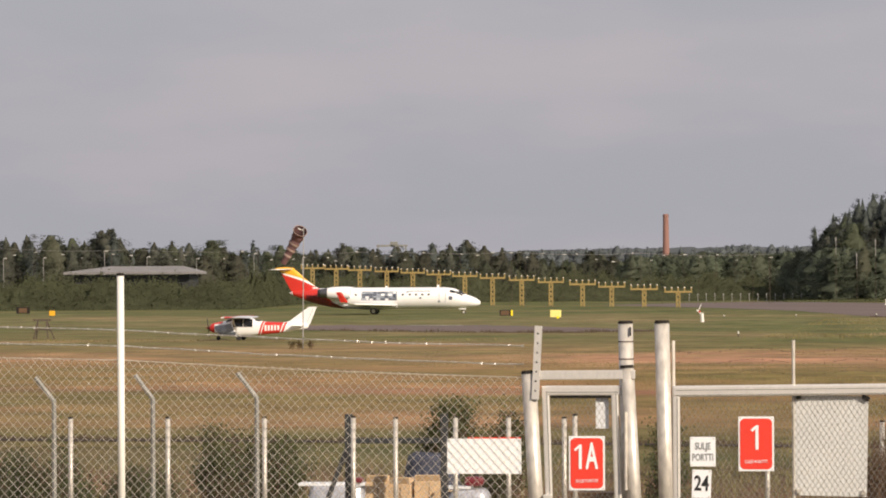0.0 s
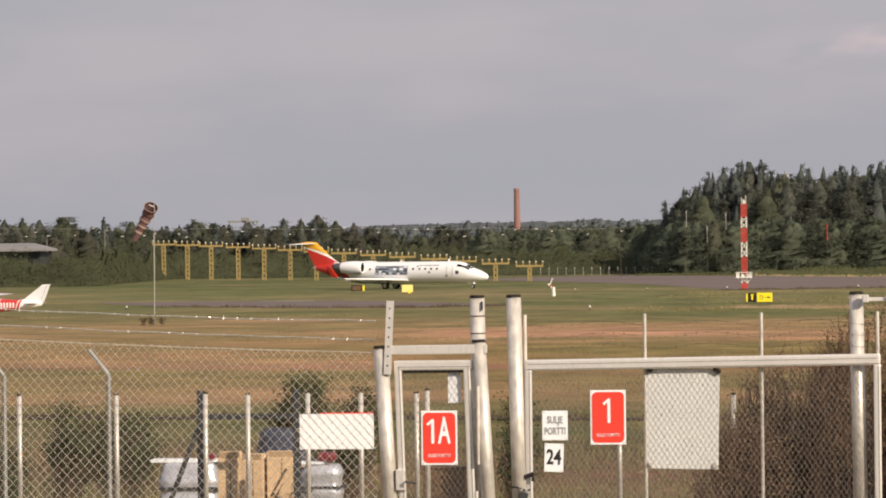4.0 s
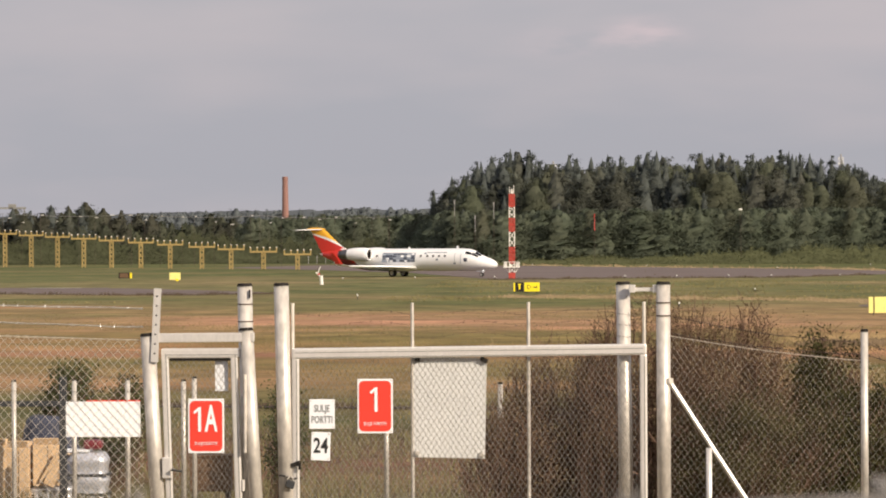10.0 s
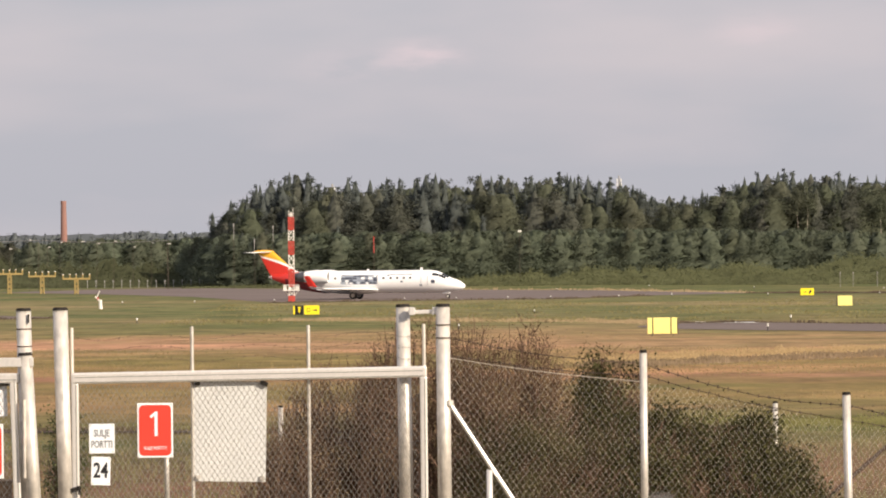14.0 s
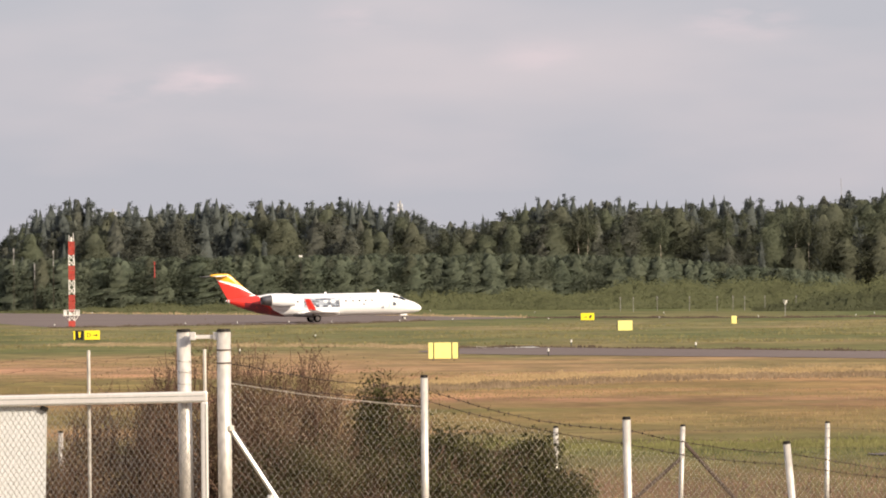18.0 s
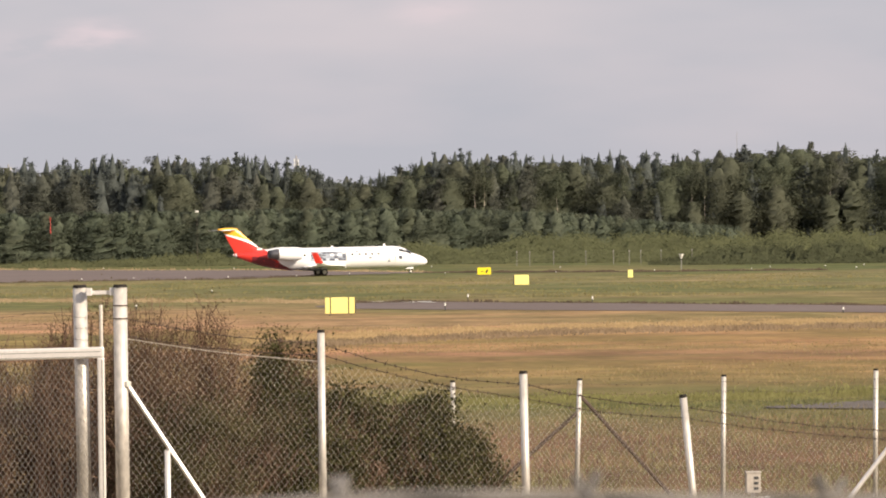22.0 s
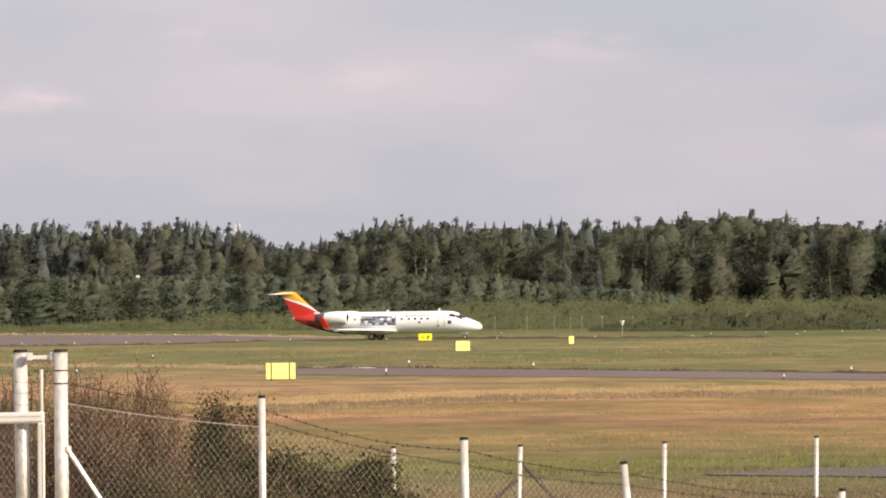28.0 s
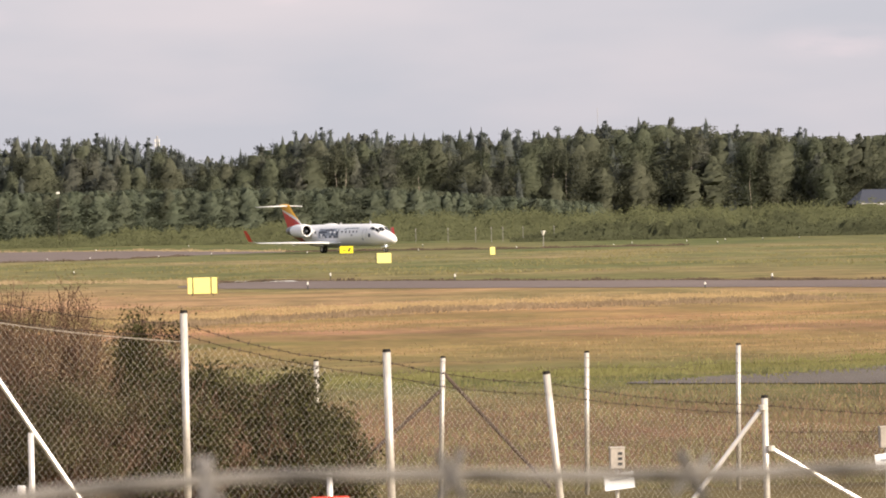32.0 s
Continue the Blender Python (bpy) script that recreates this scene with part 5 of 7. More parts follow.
s = thing("lamp_post", pose(22.4, 762, 0), "white lamp head on a thin pole before the wood", "lamp")
part("pole", T((0, 0, 0), (0, 0, 9.0), .03, sides=5), BARK, s)
part("lamp_head", B((.62, .4, .34), (0, 0, 9.1), bevel=.08), LATTICE_WHITE, s)


# ---- the light aeroplane ----
PROPELLER = []


def light_plane():
    p = thing("light_aeroplane", pose(-57.2, 352, 0, 0, 0, 180), "white and red single-engine high-wing aeroplane taxiing over grass", "aircraft")
    # stations: x, middle height, half width, half height
    prof = [(4.0, .98, .10, .12), (3.86, .98, .30, .30), (3.5, .97, .42, .42), (2.95, .95, .50, .54), (2.55, .97, .54, .62), (2.2, 1.04, .56, .72), (1.5, 1.06, .57, .76), (.7, 1.05, .56, .74),
            (.2, 1.00, .52, .60), (-.4, .97, .47, .50), (-1.2, .98, .40, .44), (-2.2, 1.02, .29, .37), (-3.1, 1.08, .18, .28), (-3.75, 1.12, .10, .20), (-3.9, 1.13, .04, .1)]

    def ring(x, zc, ry, rz, out=0):
        return [Vector((x, (ry + out) * math.copysign(abs(math.cos(a)) ** .7, math.cos(a)), zc + (rz + out) * math.copysign(abs(math.sin(a)) ** .7, math.sin(a)))) for a in [k * 6.28319 / 20 for k in range(20)]]

    def at(x):
        for a, b in zip(prof, prof[1:]):
            if x >= b[0]:
                break
        t = (x - a[0]) / (b[0] - a[0])
        return tuple(a[k] + (b[k] - a[k]) * t for k in (1, 2, 3))
    bm = grid_mesh([ring(*q) for q in prof], True)
    bmesh.ops.recalc_face_normals(bm, faces=bm.faces)
    body = part("fuselage", bm, JET_WHITE, p, smooth=True)

    def band(x0, x1, out, ks, lean=0.0):
        """A strip of the skin between two stations; lean slants its ends by the height."""
        rows = []
        for i in range(7):
            row = []
            for k in ks:
                up = math.sin(k * 6.28319 / 20)
                x = x0 + (x1 - x0) * i / 6 + lean * up
                row.append(ring(x, *at(x), out)[k % 20])
            rows.append(row)
        g = grid_mesh(rows)
        bmesh.ops.recalc_face_normals(g, faces=g.faces)
        return g
    part("red_band", band(-.1, -2.05, .012, range(-20, 1), -.2), JET_RED, body, "red fuselage band")
    part("white_stripe", band(-.24, -.32, .022, range(-20, 1), -.2), JET_WHITE, body)
    part("white_stripe", band(-1.78, -1.88, .022, range(-20, 1), -.2), JET_WHITE, body)
    for sg, mid in ((1, 0), (-1, 10)):
        f = 1 if sg > 0 else -1
        for k in range(5):
            part("registration_bar", band(-.46 - .25 * k, -.61 - .25 * k, .022, [mid - f, mid, mid + f]), JET_WHITE, body)
        ks = [mid + f * q for q in (0, 1, 2, 3)]
        part("side_window", band(2.05, 1.25, .014, ks), GLASS_DARK, body)
        part("side_window", band(1.21, .5, .014, ks), GLASS_DARK, body)
        part("grey_flash", band(3.55, 2.1, .013, [mid + f * q for q in range(-4, 2)], .45), SHADOW_GREY, body, "grey cowl side")
    part("windscreen", band(2.6, 2.1, .014, range(2, 9)), GLASS_DARK, body)
    part("rear_window", band(.32, -.1, .014, range(3, 8)), GLASS_DARK, body)
    part("cowl_front", grid_mesh([ring(4.01, .98, .10, .12, .01), ring(3.86, .98, .30, .30, .013), ring(3.55, .972, .41, .41, .013)], True), JET_RED, body, "red nose cowl")
    part("cowl_top", band(3.55, 2.9, .013, range(2, 9)), JET_RED, body, "red upper cowl")
    part("air_intake", B((.05, .34, .12), (3.98, 0, .80), bevel=.02), CAP, body)
    part("spinner", T((3.98, 0, .98), (4.32, 0, .98), .15, .02, 10), JET_DARK_RED, p)
    hub = part("propeller", T((4.08, 0, 0), (4.16, 0, 0), .08, sides=8), DARK_STEEL, p, at=pose(0, 0, .98))
    for a in (35, 215):
        part("propeller_blade", B((.04, .13, .9), (4.12, .45 * math.sin(radians(a)), .45 * math.cos(radians(a))), Matrix.Rotation(radians(-a), 4, "X"), .012), DARK_STEEL, hub)
    PROPELLER.append(hub)
    for sg in (1, -1):
        wing = part("wing", wing_bm([(2.35, .62, .2, 1.74, .26), (2.35, .62, 2.6, 1.77, .24), (2.2, .95, 5.45, 1.83, .13)], sg), JET_WHITE, p)
        part("wing_tip", wing_bm([(2.24, .90, 4.7, 1.815, .18), (1.9, 1.15, 5.5, 1.85, .1)], sg), JET_RED, wing, "red wing tip")
        part("leading_edge", wing_bm([(2.37, 2.0, .5, 1.745, .275), (2.37, 2.0, 2.6, 1.77, .255), (2.22, 1.95, 5.3, 1.827, .15)], sg), JET_RED, wing, "red leading edge")
        part("wing_strut", T((1.75, sg * .5, .62), (1.7, sg * 2.7, 1.70), .045, sides=6), JET_WHITE, p)
        part("tailplane", wing_bm([(-2.55, -3.55, .1, 1.12, .12), (-2.85, -3.5, 1.7, 1.14, .08)], sg), JET_WHITE, p)
        leg = part("gear_leg", T((1.55, sg * .4, .5), (1.5, sg * 1.15, .24), .05, .035, 6), GALV, p)
        part("tyre", T((1.5, sg * 1.10, .2), (1.5, sg * 1.24, .2), .2, sides=14), RUBBER, leg)
    leg = part("nose_leg", T((3.2, 0, .6), (3.3, 0, .22), .04, sides=6), GALV, p)
    part("tyre", T((3.3, -.05, .17), (3.3, .05, .17), .16, sides=14), RUBBER, leg)
    fin = bmesh.new()
    pts = [(-1.75, 1.36), (-2.35, 1.48), (-3.90, 2.60), (-4.56, 2.62), (-4.02, 1.30), (-3.75, .98), (-3.1, 1.1)]
    f = [fin.verts.new((x, -.05, z)) for x, z in pts]
    b = [fin.verts.new((x, .05, z)) for x, z in pts]
    fin.faces.new(f)
    fin.faces.new(b[::-1])
    for i in range(len(pts)):
        j = (i + 1) % len(pts)
        fin.faces.new((f[j], f[i], b[i], b[j]))
    bmesh.ops.recalc_face_normals(fin, faces=fin.faces)
    fin = part("fin", fin, JET_WHITE, p)
    part("rudder_gap", B((.03, .108, 1.15), (-4.02, 0, 1.95), Matrix.Rotation(radians(-24), 4, "Y")), SHADOW_GREY, fin)
    return p


PLANE = light_plane()


# ---- goods stored behind the inner fence ----
def wrapped_bale(x, y, w, d, h, label, seed):
    """A bale wrapped in shiny film: a bulging body with soft ribs, a pale board and a red cap on its top."""
    c = thing("wrapped_bale", pose(x, y, 0), label, "bale", "wrapped bales")
    rows = []
    for i in range(19):
        z = h * i / 18
        bulge = 1 + .05 * math.sin(i * 1.05 + seed) - .16 * max(0, (i - 15) / 3) ** 2
        row = []
        for k in range(28):
            a = 6.28319 * k / 28
            n = .025 * noise.noise((math.cos(a) * 3 + seed, math.sin(a) * 3, z * 4))
            row.append((w / 2 * (bulge + n) * math.copysign(abs(math.cos(a)) ** .45, math.cos(a)), d / 2 * (bulge + n) * math.copysign(abs(math.sin(a)) ** .45, math.sin(a)), z))
        rows.append(row)
    bm = grid_mesh(rows, True)
    bm.verts.ensure_lookup_table()
    bm.faces.new([bm.verts[18 * 28 + k] for k in range(28)])
    bmesh.ops.recalc_face_normals(bm, faces=bm.faces)
    body = part("wrapping", bm, SILVER_FILM, c, "shiny silver film", smooth=True)
    for z in (.36, .72):
        part("strap", B((w * 1.06, d * 1.06, .05), (0, 0, z), bevel=.01), DARK_STEEL, body)
    return c


SILVER_FILM = mat("silver_film", (.60, .61, .66), .28, .4, vary=.3, scale=5, fine=18, bump=.5)
TARP_BLUE = mat("dark_blue_tarpaulin", (.045, .052, .085), .6, vary=.3, scale=3, fine=12)
wrapped_bale(-12.25, 84.6, 1.15, .9, 1.2, "silver film-wrapped bale behind the inner fence", 1)
wrapped_bale(-9.75, 84.6, .72, .8, 1.14, "narrow silver film-wrapped bale beside stacked cartons", 4)
wrapped_bale(-10.75, 84.9, .8, .7, .5, "low silver film-wrapped bundle behind the cartons", 7)
s = thing("white_board", pose(-11.95, 84.5, 1.2), "long thin white board lying on the bales", "board")
part("board", B((2.05, .5, .06), (0, 0, .035), bevel=.01), WHITE_SIGN, s)
part("red_end", B((.16, .3, .10), (.12, -.16, .115), bevel=.03), JET_DARK_RED, s, "dark red cap")
s = thing("white_board", pose(-9.95, 84.5, 1.14), "short white board with a dark red bundle on it", "board")
part("board", B((.5, .5, .05), (0, 0, .035), bevel=.01), WHITE_SIGN, s)
part("red_cover", B((.36, .34, .18), (.30, -.05, .15), bevel=.07), JET_DARK_RED, s, "dark red bundle")
s = thing("tarpaulin_stack", pose(-10.65, 86.2, 0), "stack under a dark blue tarpaulin behind cartons", "stack")
rows = []
for i in range(13):
    u = i / 12
    rows.append([((.55 - .12 * u ** 3) * math.copysign(abs(math.cos(q)) ** .4, math.cos(q)) * (1 + .06 * math.sin(q * 5 + u * 4)), .6 * math.copysign(abs(math.sin(q)) ** .4, math.sin(q)), 1.72 * u + .05 * math.sin(q * 3) * u) for q in [6.28319 * k / 24 for k in range(24)]])
bm = grid_mesh(rows, True)
bm.verts.ensure_lookup_table()
bm.faces.new([bm.verts[12 * 24 + k] for k in range(24)])
bmesh.ops.recalc_face_normals(bm, faces=bm.faces)
part("tarpaulin", bm, TARP_BLUE, s, smooth=True)
part("rope", B((1.16, 1.26, .03), (0, 0, 1.05), bevel=.008), CARDBOARD, s)


def carton(x, y, z, w, d, h, turn, label):
    c = thing("carton", pose(x, y, z, 0, 0, turn), label, "box", "cartons")
    part("body", B((w, d, h), (0, 0, h / 2), bevel=.012), CARDBOARD, c)
    part("flap", B((w * .9, d * .3, .012), (0, -d * .52, h + .06), Matrix.Rotation(radians(-62), 4, "X")), CARDBOARD, c)
    part("flap", B((w * .9, d * .3, .012), (0, d * .55, h + .05), Matrix.Rotation(radians(50), 4, "X")), CARDBOARD, c)
    part("seam", B((.012, .004, h * .92), (w * .04, -d / 2 - .003, h / 2)), BARK, c)


for x, y, z, w, d, h, tn in ((-11.22, 82.5, 0, .43, .45, 1.37, 3), (-10.78, 82.5, 0, .41, .45, 1.33, -3), (-10.31, 82.6, .62, .50, .4, .76, 9)):
    carton(x, y, z, w, d, h, tn, "tall brown cardboard carton with loose flaps")
s = thing("loose_cardboard", pose(-10.28, 82.30, .66, 0, 24, 0), "slanting sheet of brown cardboard against a carton", "cardboard")
part("sheet", B((.2, .012, .62), (.05, 0, .31)), CARDBOARD, s)
part("fold", B((.05, .03, .6), (-.075, .012, .31), Matrix.Rotation(.12, 4, "Y")), CARDBOARD, s)
wrapped_bale(-10.25, 82.75, .9, .6, .62, "low silver film-wrapped bale under a carton", 3)
s = thing("brown_box", pose(-7.22, 82, 0), "dark brown crate on legs behind the small gate", "box")
part("body", B((.75, .5, .62), (0, 0, .86), bevel=.02), BROWN_WOOD, s)
part("lid", B((.8, .55, .04), (0, 0, 1.19), bevel=.01), BROWN_WOOD, s)
for x in (-.3, .3):
    part("leg", B((.07, .4, .56), (x, 0, .28)), BARK, s)


# ---- trees ----
def clump(rng, centre, size, n, spread, flat=0.0):
    """n small leaf triangles of about size, scattered round the centres; flat: how far they lie level."""
    centre = np.asarray(centre)
    c = centre[rng.integers(0, len(centre), n)] + rng.normal(0, 1, (n, 3)) * spread
    a = rng.normal(0, 1, (n, 3))
    b = rng.normal(0, 1, (n, 3))
    a[:, 2] *= 1 - flat
    b[:, 2] *= 1 - flat
    a *= (size * rng.uniform(.6, 1.3, n) / np.linalg.norm(a, axis=1))[:, None]
    b *= (size * rng.uniform(.6, 1.3, n) / np.linalg.norm(b, axis=1))[:, None]
    v = np.stack([c - a * .5, c + a * .5, c + b], 1).reshape(-1, 3)
    return v


def crown_of(rng, h, envelope, boughs, per, size, low, puff, droop=0.0, core=.52, rough=.3):
    """A crown of many boughs, each a puff of small leaves, round a slim inner body.
    envelope(t) is the radius at the height t (0 low end, 1 tip); puff: a bough's spread across and upwards, as shares of its radius.
    Gives the triangles and normals that turn outwards, bough by bough."""
    ts = (np.arange(60) + .5) / 60
    weight = np.array([envelope(t) + .10 for t in ts])
    t = np.clip(ts[rng.choice(60, boughs, p=weight / weight.sum())] + rng.uniform(-.01, .01, boughs), 0, .995)
    e = np.array([envelope(q) for q in t])
    a = rng.uniform(0, 6.2832, boughs)
    lobe = 1 + rough * (.9 * np.sin(a * 2 + rng.uniform(0, 6)) * np.sin(t * 9 + rng.uniform(0, 6)) + .7 * np.sin(a + rng.uniform(0, 6)) * np.sin(t * 17 + rng.uniform(0, 6)) + rng.normal(0, .8, boughs))
    r = e * np.maximum(lobe, .3) * (.55 + .48 * rng.uniform(0, 1, boughs) ** .6)
    bend = envelope(.4) * rough * 1.3
    sway = np.stack([bend * np.sin(t * rng.uniform(3, 7) + rng.uniform(0, 6)), bend * np.sin(t * rng.uniform(3, 7) + rng.uniform(0, 6)), 0 * t], 1) * np.minimum(1, (1 - t) * 3 + .15)[:, None]
    c = sway + np.stack([r * np.cos(a), r * np.sin(a), h * (low + (1 - low) * t) - droop * r + rng.normal(0, rough * 1.1, boughs) * (t < .9)], 1)
    n = boughs * per
    own = np.repeat(np.arange(boughs), per)
    grow = rng.uniform(.6, 1.45, boughs)
    wide = ((.05 + puff[0] * np.minimum(e, 2.2)) * grow)[own]
    tall = ((.10 + puff[1] * np.minimum(e, 2.2)) * grow)[own]
    p = c[own] + rng.normal(0, 1, (n, 3)) * np.stack([wide, wide, tall], 1)
    p[:, 2] = np.clip(p[:, 2], h * low * .9 + .03, h)
    leaf = clump(rng, [(0, 0, 0)], size, n, 0.0, .15).reshape(-1, 3, 3) + p[:, None, :]
    out = np.stack([np.cos(a), np.sin(a), np.full(boughs, 1.25)], 1) * .75 + rng.normal(0, .22, (boughs, 3))
    nrm = out[own] + (p - c[own]) / (wide[:, None] * 1.6) * .30 + rng.normal(0, .24, (n, 3))
    rings, turn = 14, 9
    wob = rng.uniform(.5, 1.3, (rings + 1, turn)) * np.interp(np.arange(rings + 1) / rings, [0, .85, 1], [1, 1, .5])[:, None]
    body = [[(core * envelope(i / rings) * wob[i, q] * math.cos(q * 6.2832 / turn), core * envelope(i / rings) * wob[i, q] * math.sin(q * 6.2832 / turn), h * (low + (1 - low) * i / rings)) for q in range(turn)] for i in range(rings + 1)]
    v, vn = [], []
    for i in range(rings):
        for q in range(turn):
            k = (q + 1) % turn
            for three in ((body[i][q], body[i][k], body[i + 1][k]), (body[i][q], body[i + 1][k], body[i + 1][q])):
                tilt = rng.normal(0, .30, 3)
                for x in three:
                    far_out = math.hypot(x[0], x[1]) + .02
                    v.append(x)
                    vn.append((x[0] / far_out + tilt[0], x[1] / far_out + tilt[1], .7 + tilt[2]))
    v, vn = np.concatenate([np.array(v), leaf.reshape(-1, 3)]), np.concatenate([np.array(vn), np.repeat(nrm, 3, 0)])
    return v, vn / (np.linalg.norm(vn, axis=1)[:, None] + 1e-6)


def spruce_crown(rng, h, w, k=1.0):
    """Narrow cone of drooping boughs with a pointed tip."""
    p, lw = rng.uniform(.56, .80), rng.uniform(.04, .16)
    return crown_of(rng, h, lambda t: w * (1 - t) ** p * min(1, .5 + 4 * t) + .07, int(100 * k), int(46 * k ** .5), .25, lw, (.32, .13), .26, .66, .20)


def pine_crown(rng, h, w, k=1.0):
    lw = rng.uniform(.2, .42)
    return crown_of(rng, h, lambda t: w * (math.sin(math.pi * min(.99, .18 + .80 * t)) ** .7) * (1.05 - .42 * t) + .05, int(60 * k), int(78 * k ** .5), .26, lw, (.27, .20), -.05, .72, .34)


def birch_crown(rng, h, w, k=1.0):
    lw = rng.choice([.08, .20, .32])
    return crown_of(rng, h, lambda t: w * math.sin(math.pi * min(.985, t * .76 + .17)) ** .55 + .05, int(66 * k), int(74 * k ** .5), .25, lw, (.24, .34), .1, .74, .34)


def bare_birch_crown(rng, h, w, k=1.0):
    """A thin crown high on a long bare trunk."""
    return crown_of(rng, h, lambda t: w * .62 * math.sin(math.pi * min(.985, t * .80 + .17)) ** .8 + .05, int(40 * k), int(40 * k ** .5), .24, .68, (.22, .36), .1, .15)


def young_crown(rng, h, w, k=1.0):
    return crown_of(rng, h, lambda t: w * math.sin(math.pi * min(.985, t * .60 + .37)) ** .8 + .05, int(56 * k), int(60 * k ** .5), .22, 0.0, (.24, .30), .0, .92, .16)


def outward(v, lift=1.0, loose=.42, seed=2):
    """Soft normals that point out of the crown, so that it shades as one body."""
    rng = np.random.default_rng(seed)
    d = np.repeat(v.reshape(-1, 3, 3).mean(1), 3, 0)
    d[:, 2] = lift * np.linalg.norm(d[:, :2], axis=1)
    d /= np.linalg.norm(d, axis=1)[:, None] + 1e-6
    d += np.repeat(rng.normal(0, loose, (len(v) // 3, 3)), 3, 0)
    return d / (np.linalg.norm(d, axis=1)[:, None] + 1e-6)


def tris(name, v, material, normals=None):
    me = bpy.data.meshes.new(name)
    n = len(v) // 3
    v = np.array(v, dtype=np.float64)
    if normals is not None:
        t = v.reshape(-1, 3, 3)
        face = np.cross(t[:, 1] - t[:, 0], t[:, 2] - t[:, 0])
        flip = (face * normals[::3]).sum(1) < 0
        t[flip] = t[flip][:, ::-1]
        v = t.reshape(-1, 3)
    me.vertices.add(len(v))
    me.vertices.foreach_set("co", np.asarray(v, dtype=np.float32).ravel())
    me.loops.add(len(v))
    me.loops.foreach_set("vertex_index", np.arange(len(v), dtype=np.int32))
    me.polygons.add(n)
    me.polygons.foreach_set("loop_start", np.arange(0, len(v), 3, dtype=np.int32))
    me.update(calc_edges=True)
    if normals is not None:
        me.attributes.new("custom_normal", "FLOAT_VECTOR", "POINT").data.foreach_set("vector", np.asarray(normals, dtype=np.float32).ravel())
    me.materials.append(material)
    return me


def trunk_mesh(name, h, r, material, rng, limbs=7, low=.35):
    bm = bmesh.new()
    bend = [Vector((rng.normal() * .12, rng.normal() * .12, h * k / 5)) for k in range(6)]
    bend[0] = Vector((0, 0, -.2))
    for k in range(5):
        tube(bm, bend[k], bend[k + 1], r * (1 - k * .19), r * (1 - (k + 1) * .19), 6, False)
    for _ in range(limbs):
        t = rng.uniform(low, .9)
        p = Vector((0, 0, h * t))
        a = rng.uniform(0, 6.283)
        ln = h * .14 * (1.2 - t)
        tube(bm, p, p + Vector((ln * math.cos(a), ln * math.sin(a), ln * rng.uniform(.0, .7))), r * .28, r * .1, 4, False)
    me = bpy.data.meshes.new(name)
    bm.to_mesh(me)
    bm.free()
    me.materials.append(material)
    return me


RNG = np.random.default_rng(4)
KINDS = {}
for kind, fn, leaf, bark, hh, ww, count in (("spruce", spruce_crown, HAZED_SPRUCE, BARK, 18, 2.7, 6), ("pine", pine_crown, PINE, PINE_BARK, 17, 2.5, 7), ("birch", birch_crown, BIRCH, BIRCH_BARK, 16, 2.5, 8), ("bare_birch", bare_birch_crown, BIRCH, BIRCH_BARK, 16, 2.4, 3), ("young", young_crown, YOUNG, BARK, 8, 1.7, 6), ("dimmed", young_crown, DIM_LEAF, BARK, 9, 2.0, 5)):
    KINDS[kind] = []
    for _ in range(count):
        v, nv = fn(RNG, hh, ww)
        KINDS[kind].append((tris(kind + "_crown", v, leaf, nv), trunk_mesh(kind + "_trunk", hh * .9, {"young": .09, "bare_birch": .12}.get(kind, .17), bark, RNG, 0 if kind == "bare_birch" else 7), hh, *fn(RNG, hh, ww, .42)))
TREE_LABEL = {"spruce": "dark pointed spruce at the edge of the wood", "pine": "tall dark pine with a ragged crown", "birch": "slender birch with a pale trunk and green crown",
              "bare_birch": "tall thin birch showing its long pale trunk", "young": "dense young deciduous tree before the wood", "dimmed": "young broadleaf tree with dimmer light put into its leaf colour"}


def tree(kind, x, y, h, wide=1.0):
    crown, trunk, hh, _, _ = KINDS[kind][RNG.integers(0, len(KINDS[kind]))]
    k = h / hh
    t = thing({"young": "young_tree", "bare_birch": "birch_tree"}.get(kind, kind + "_tree"), pose(x, y, 0, 0, 0, float(RNG.uniform(0, 360))), TREE_LABEL[kind], "tree", "trees of the wood")
    t.scale = (k * wide, k * wide, k)
    for n, me in (("trunk", trunk), ("crown", crown)):
        o = new(n, me)
        o.parent = t
    return t


def tops(az):
    """Height of the wood's outline over the ground at 700 m, by azimuth in degrees."""
    a = [-12.6, -12.3, -11.8, -11.2, -10.8, -10.2, -9.6, -9, -8.4, -7.5, -6.5, -5.4, -3.5, -2.4, -2.1, -1.7, -1.3, -.6, .1, .7, 1.5, 2.3, 3.0, 3.5, 3.9, 4.3, 4.75, 5.5, 6.3, 7.7, 8.6, 9.45, 10.2, 11.1, 12.3, 13]
    z = [11.5, 11.7, 10.6, 12.5, 9.6, 10.6, 10.2, 9.0, 10.0, 9.2, 10.2, 9.0, 8.6, 9.5, 12.3, 15.2, 17.4, 16.3, 16.3, 16.6, 16.7, 16.6, 15.4, 13.8, 13.5, 15.4, 17.2, 17.0, 16.4, 16.4, 17.3, 18.0, 16.9, 15.8, 15.7, 15.4]
    return float(np.interp(az, a, z))


def wood_front(az):
    return float(np.interp(az, [-13, -9.4, -8.6, -2.6, -2.0, 12.5], [760, 800, 900, 930, 806, 800]))


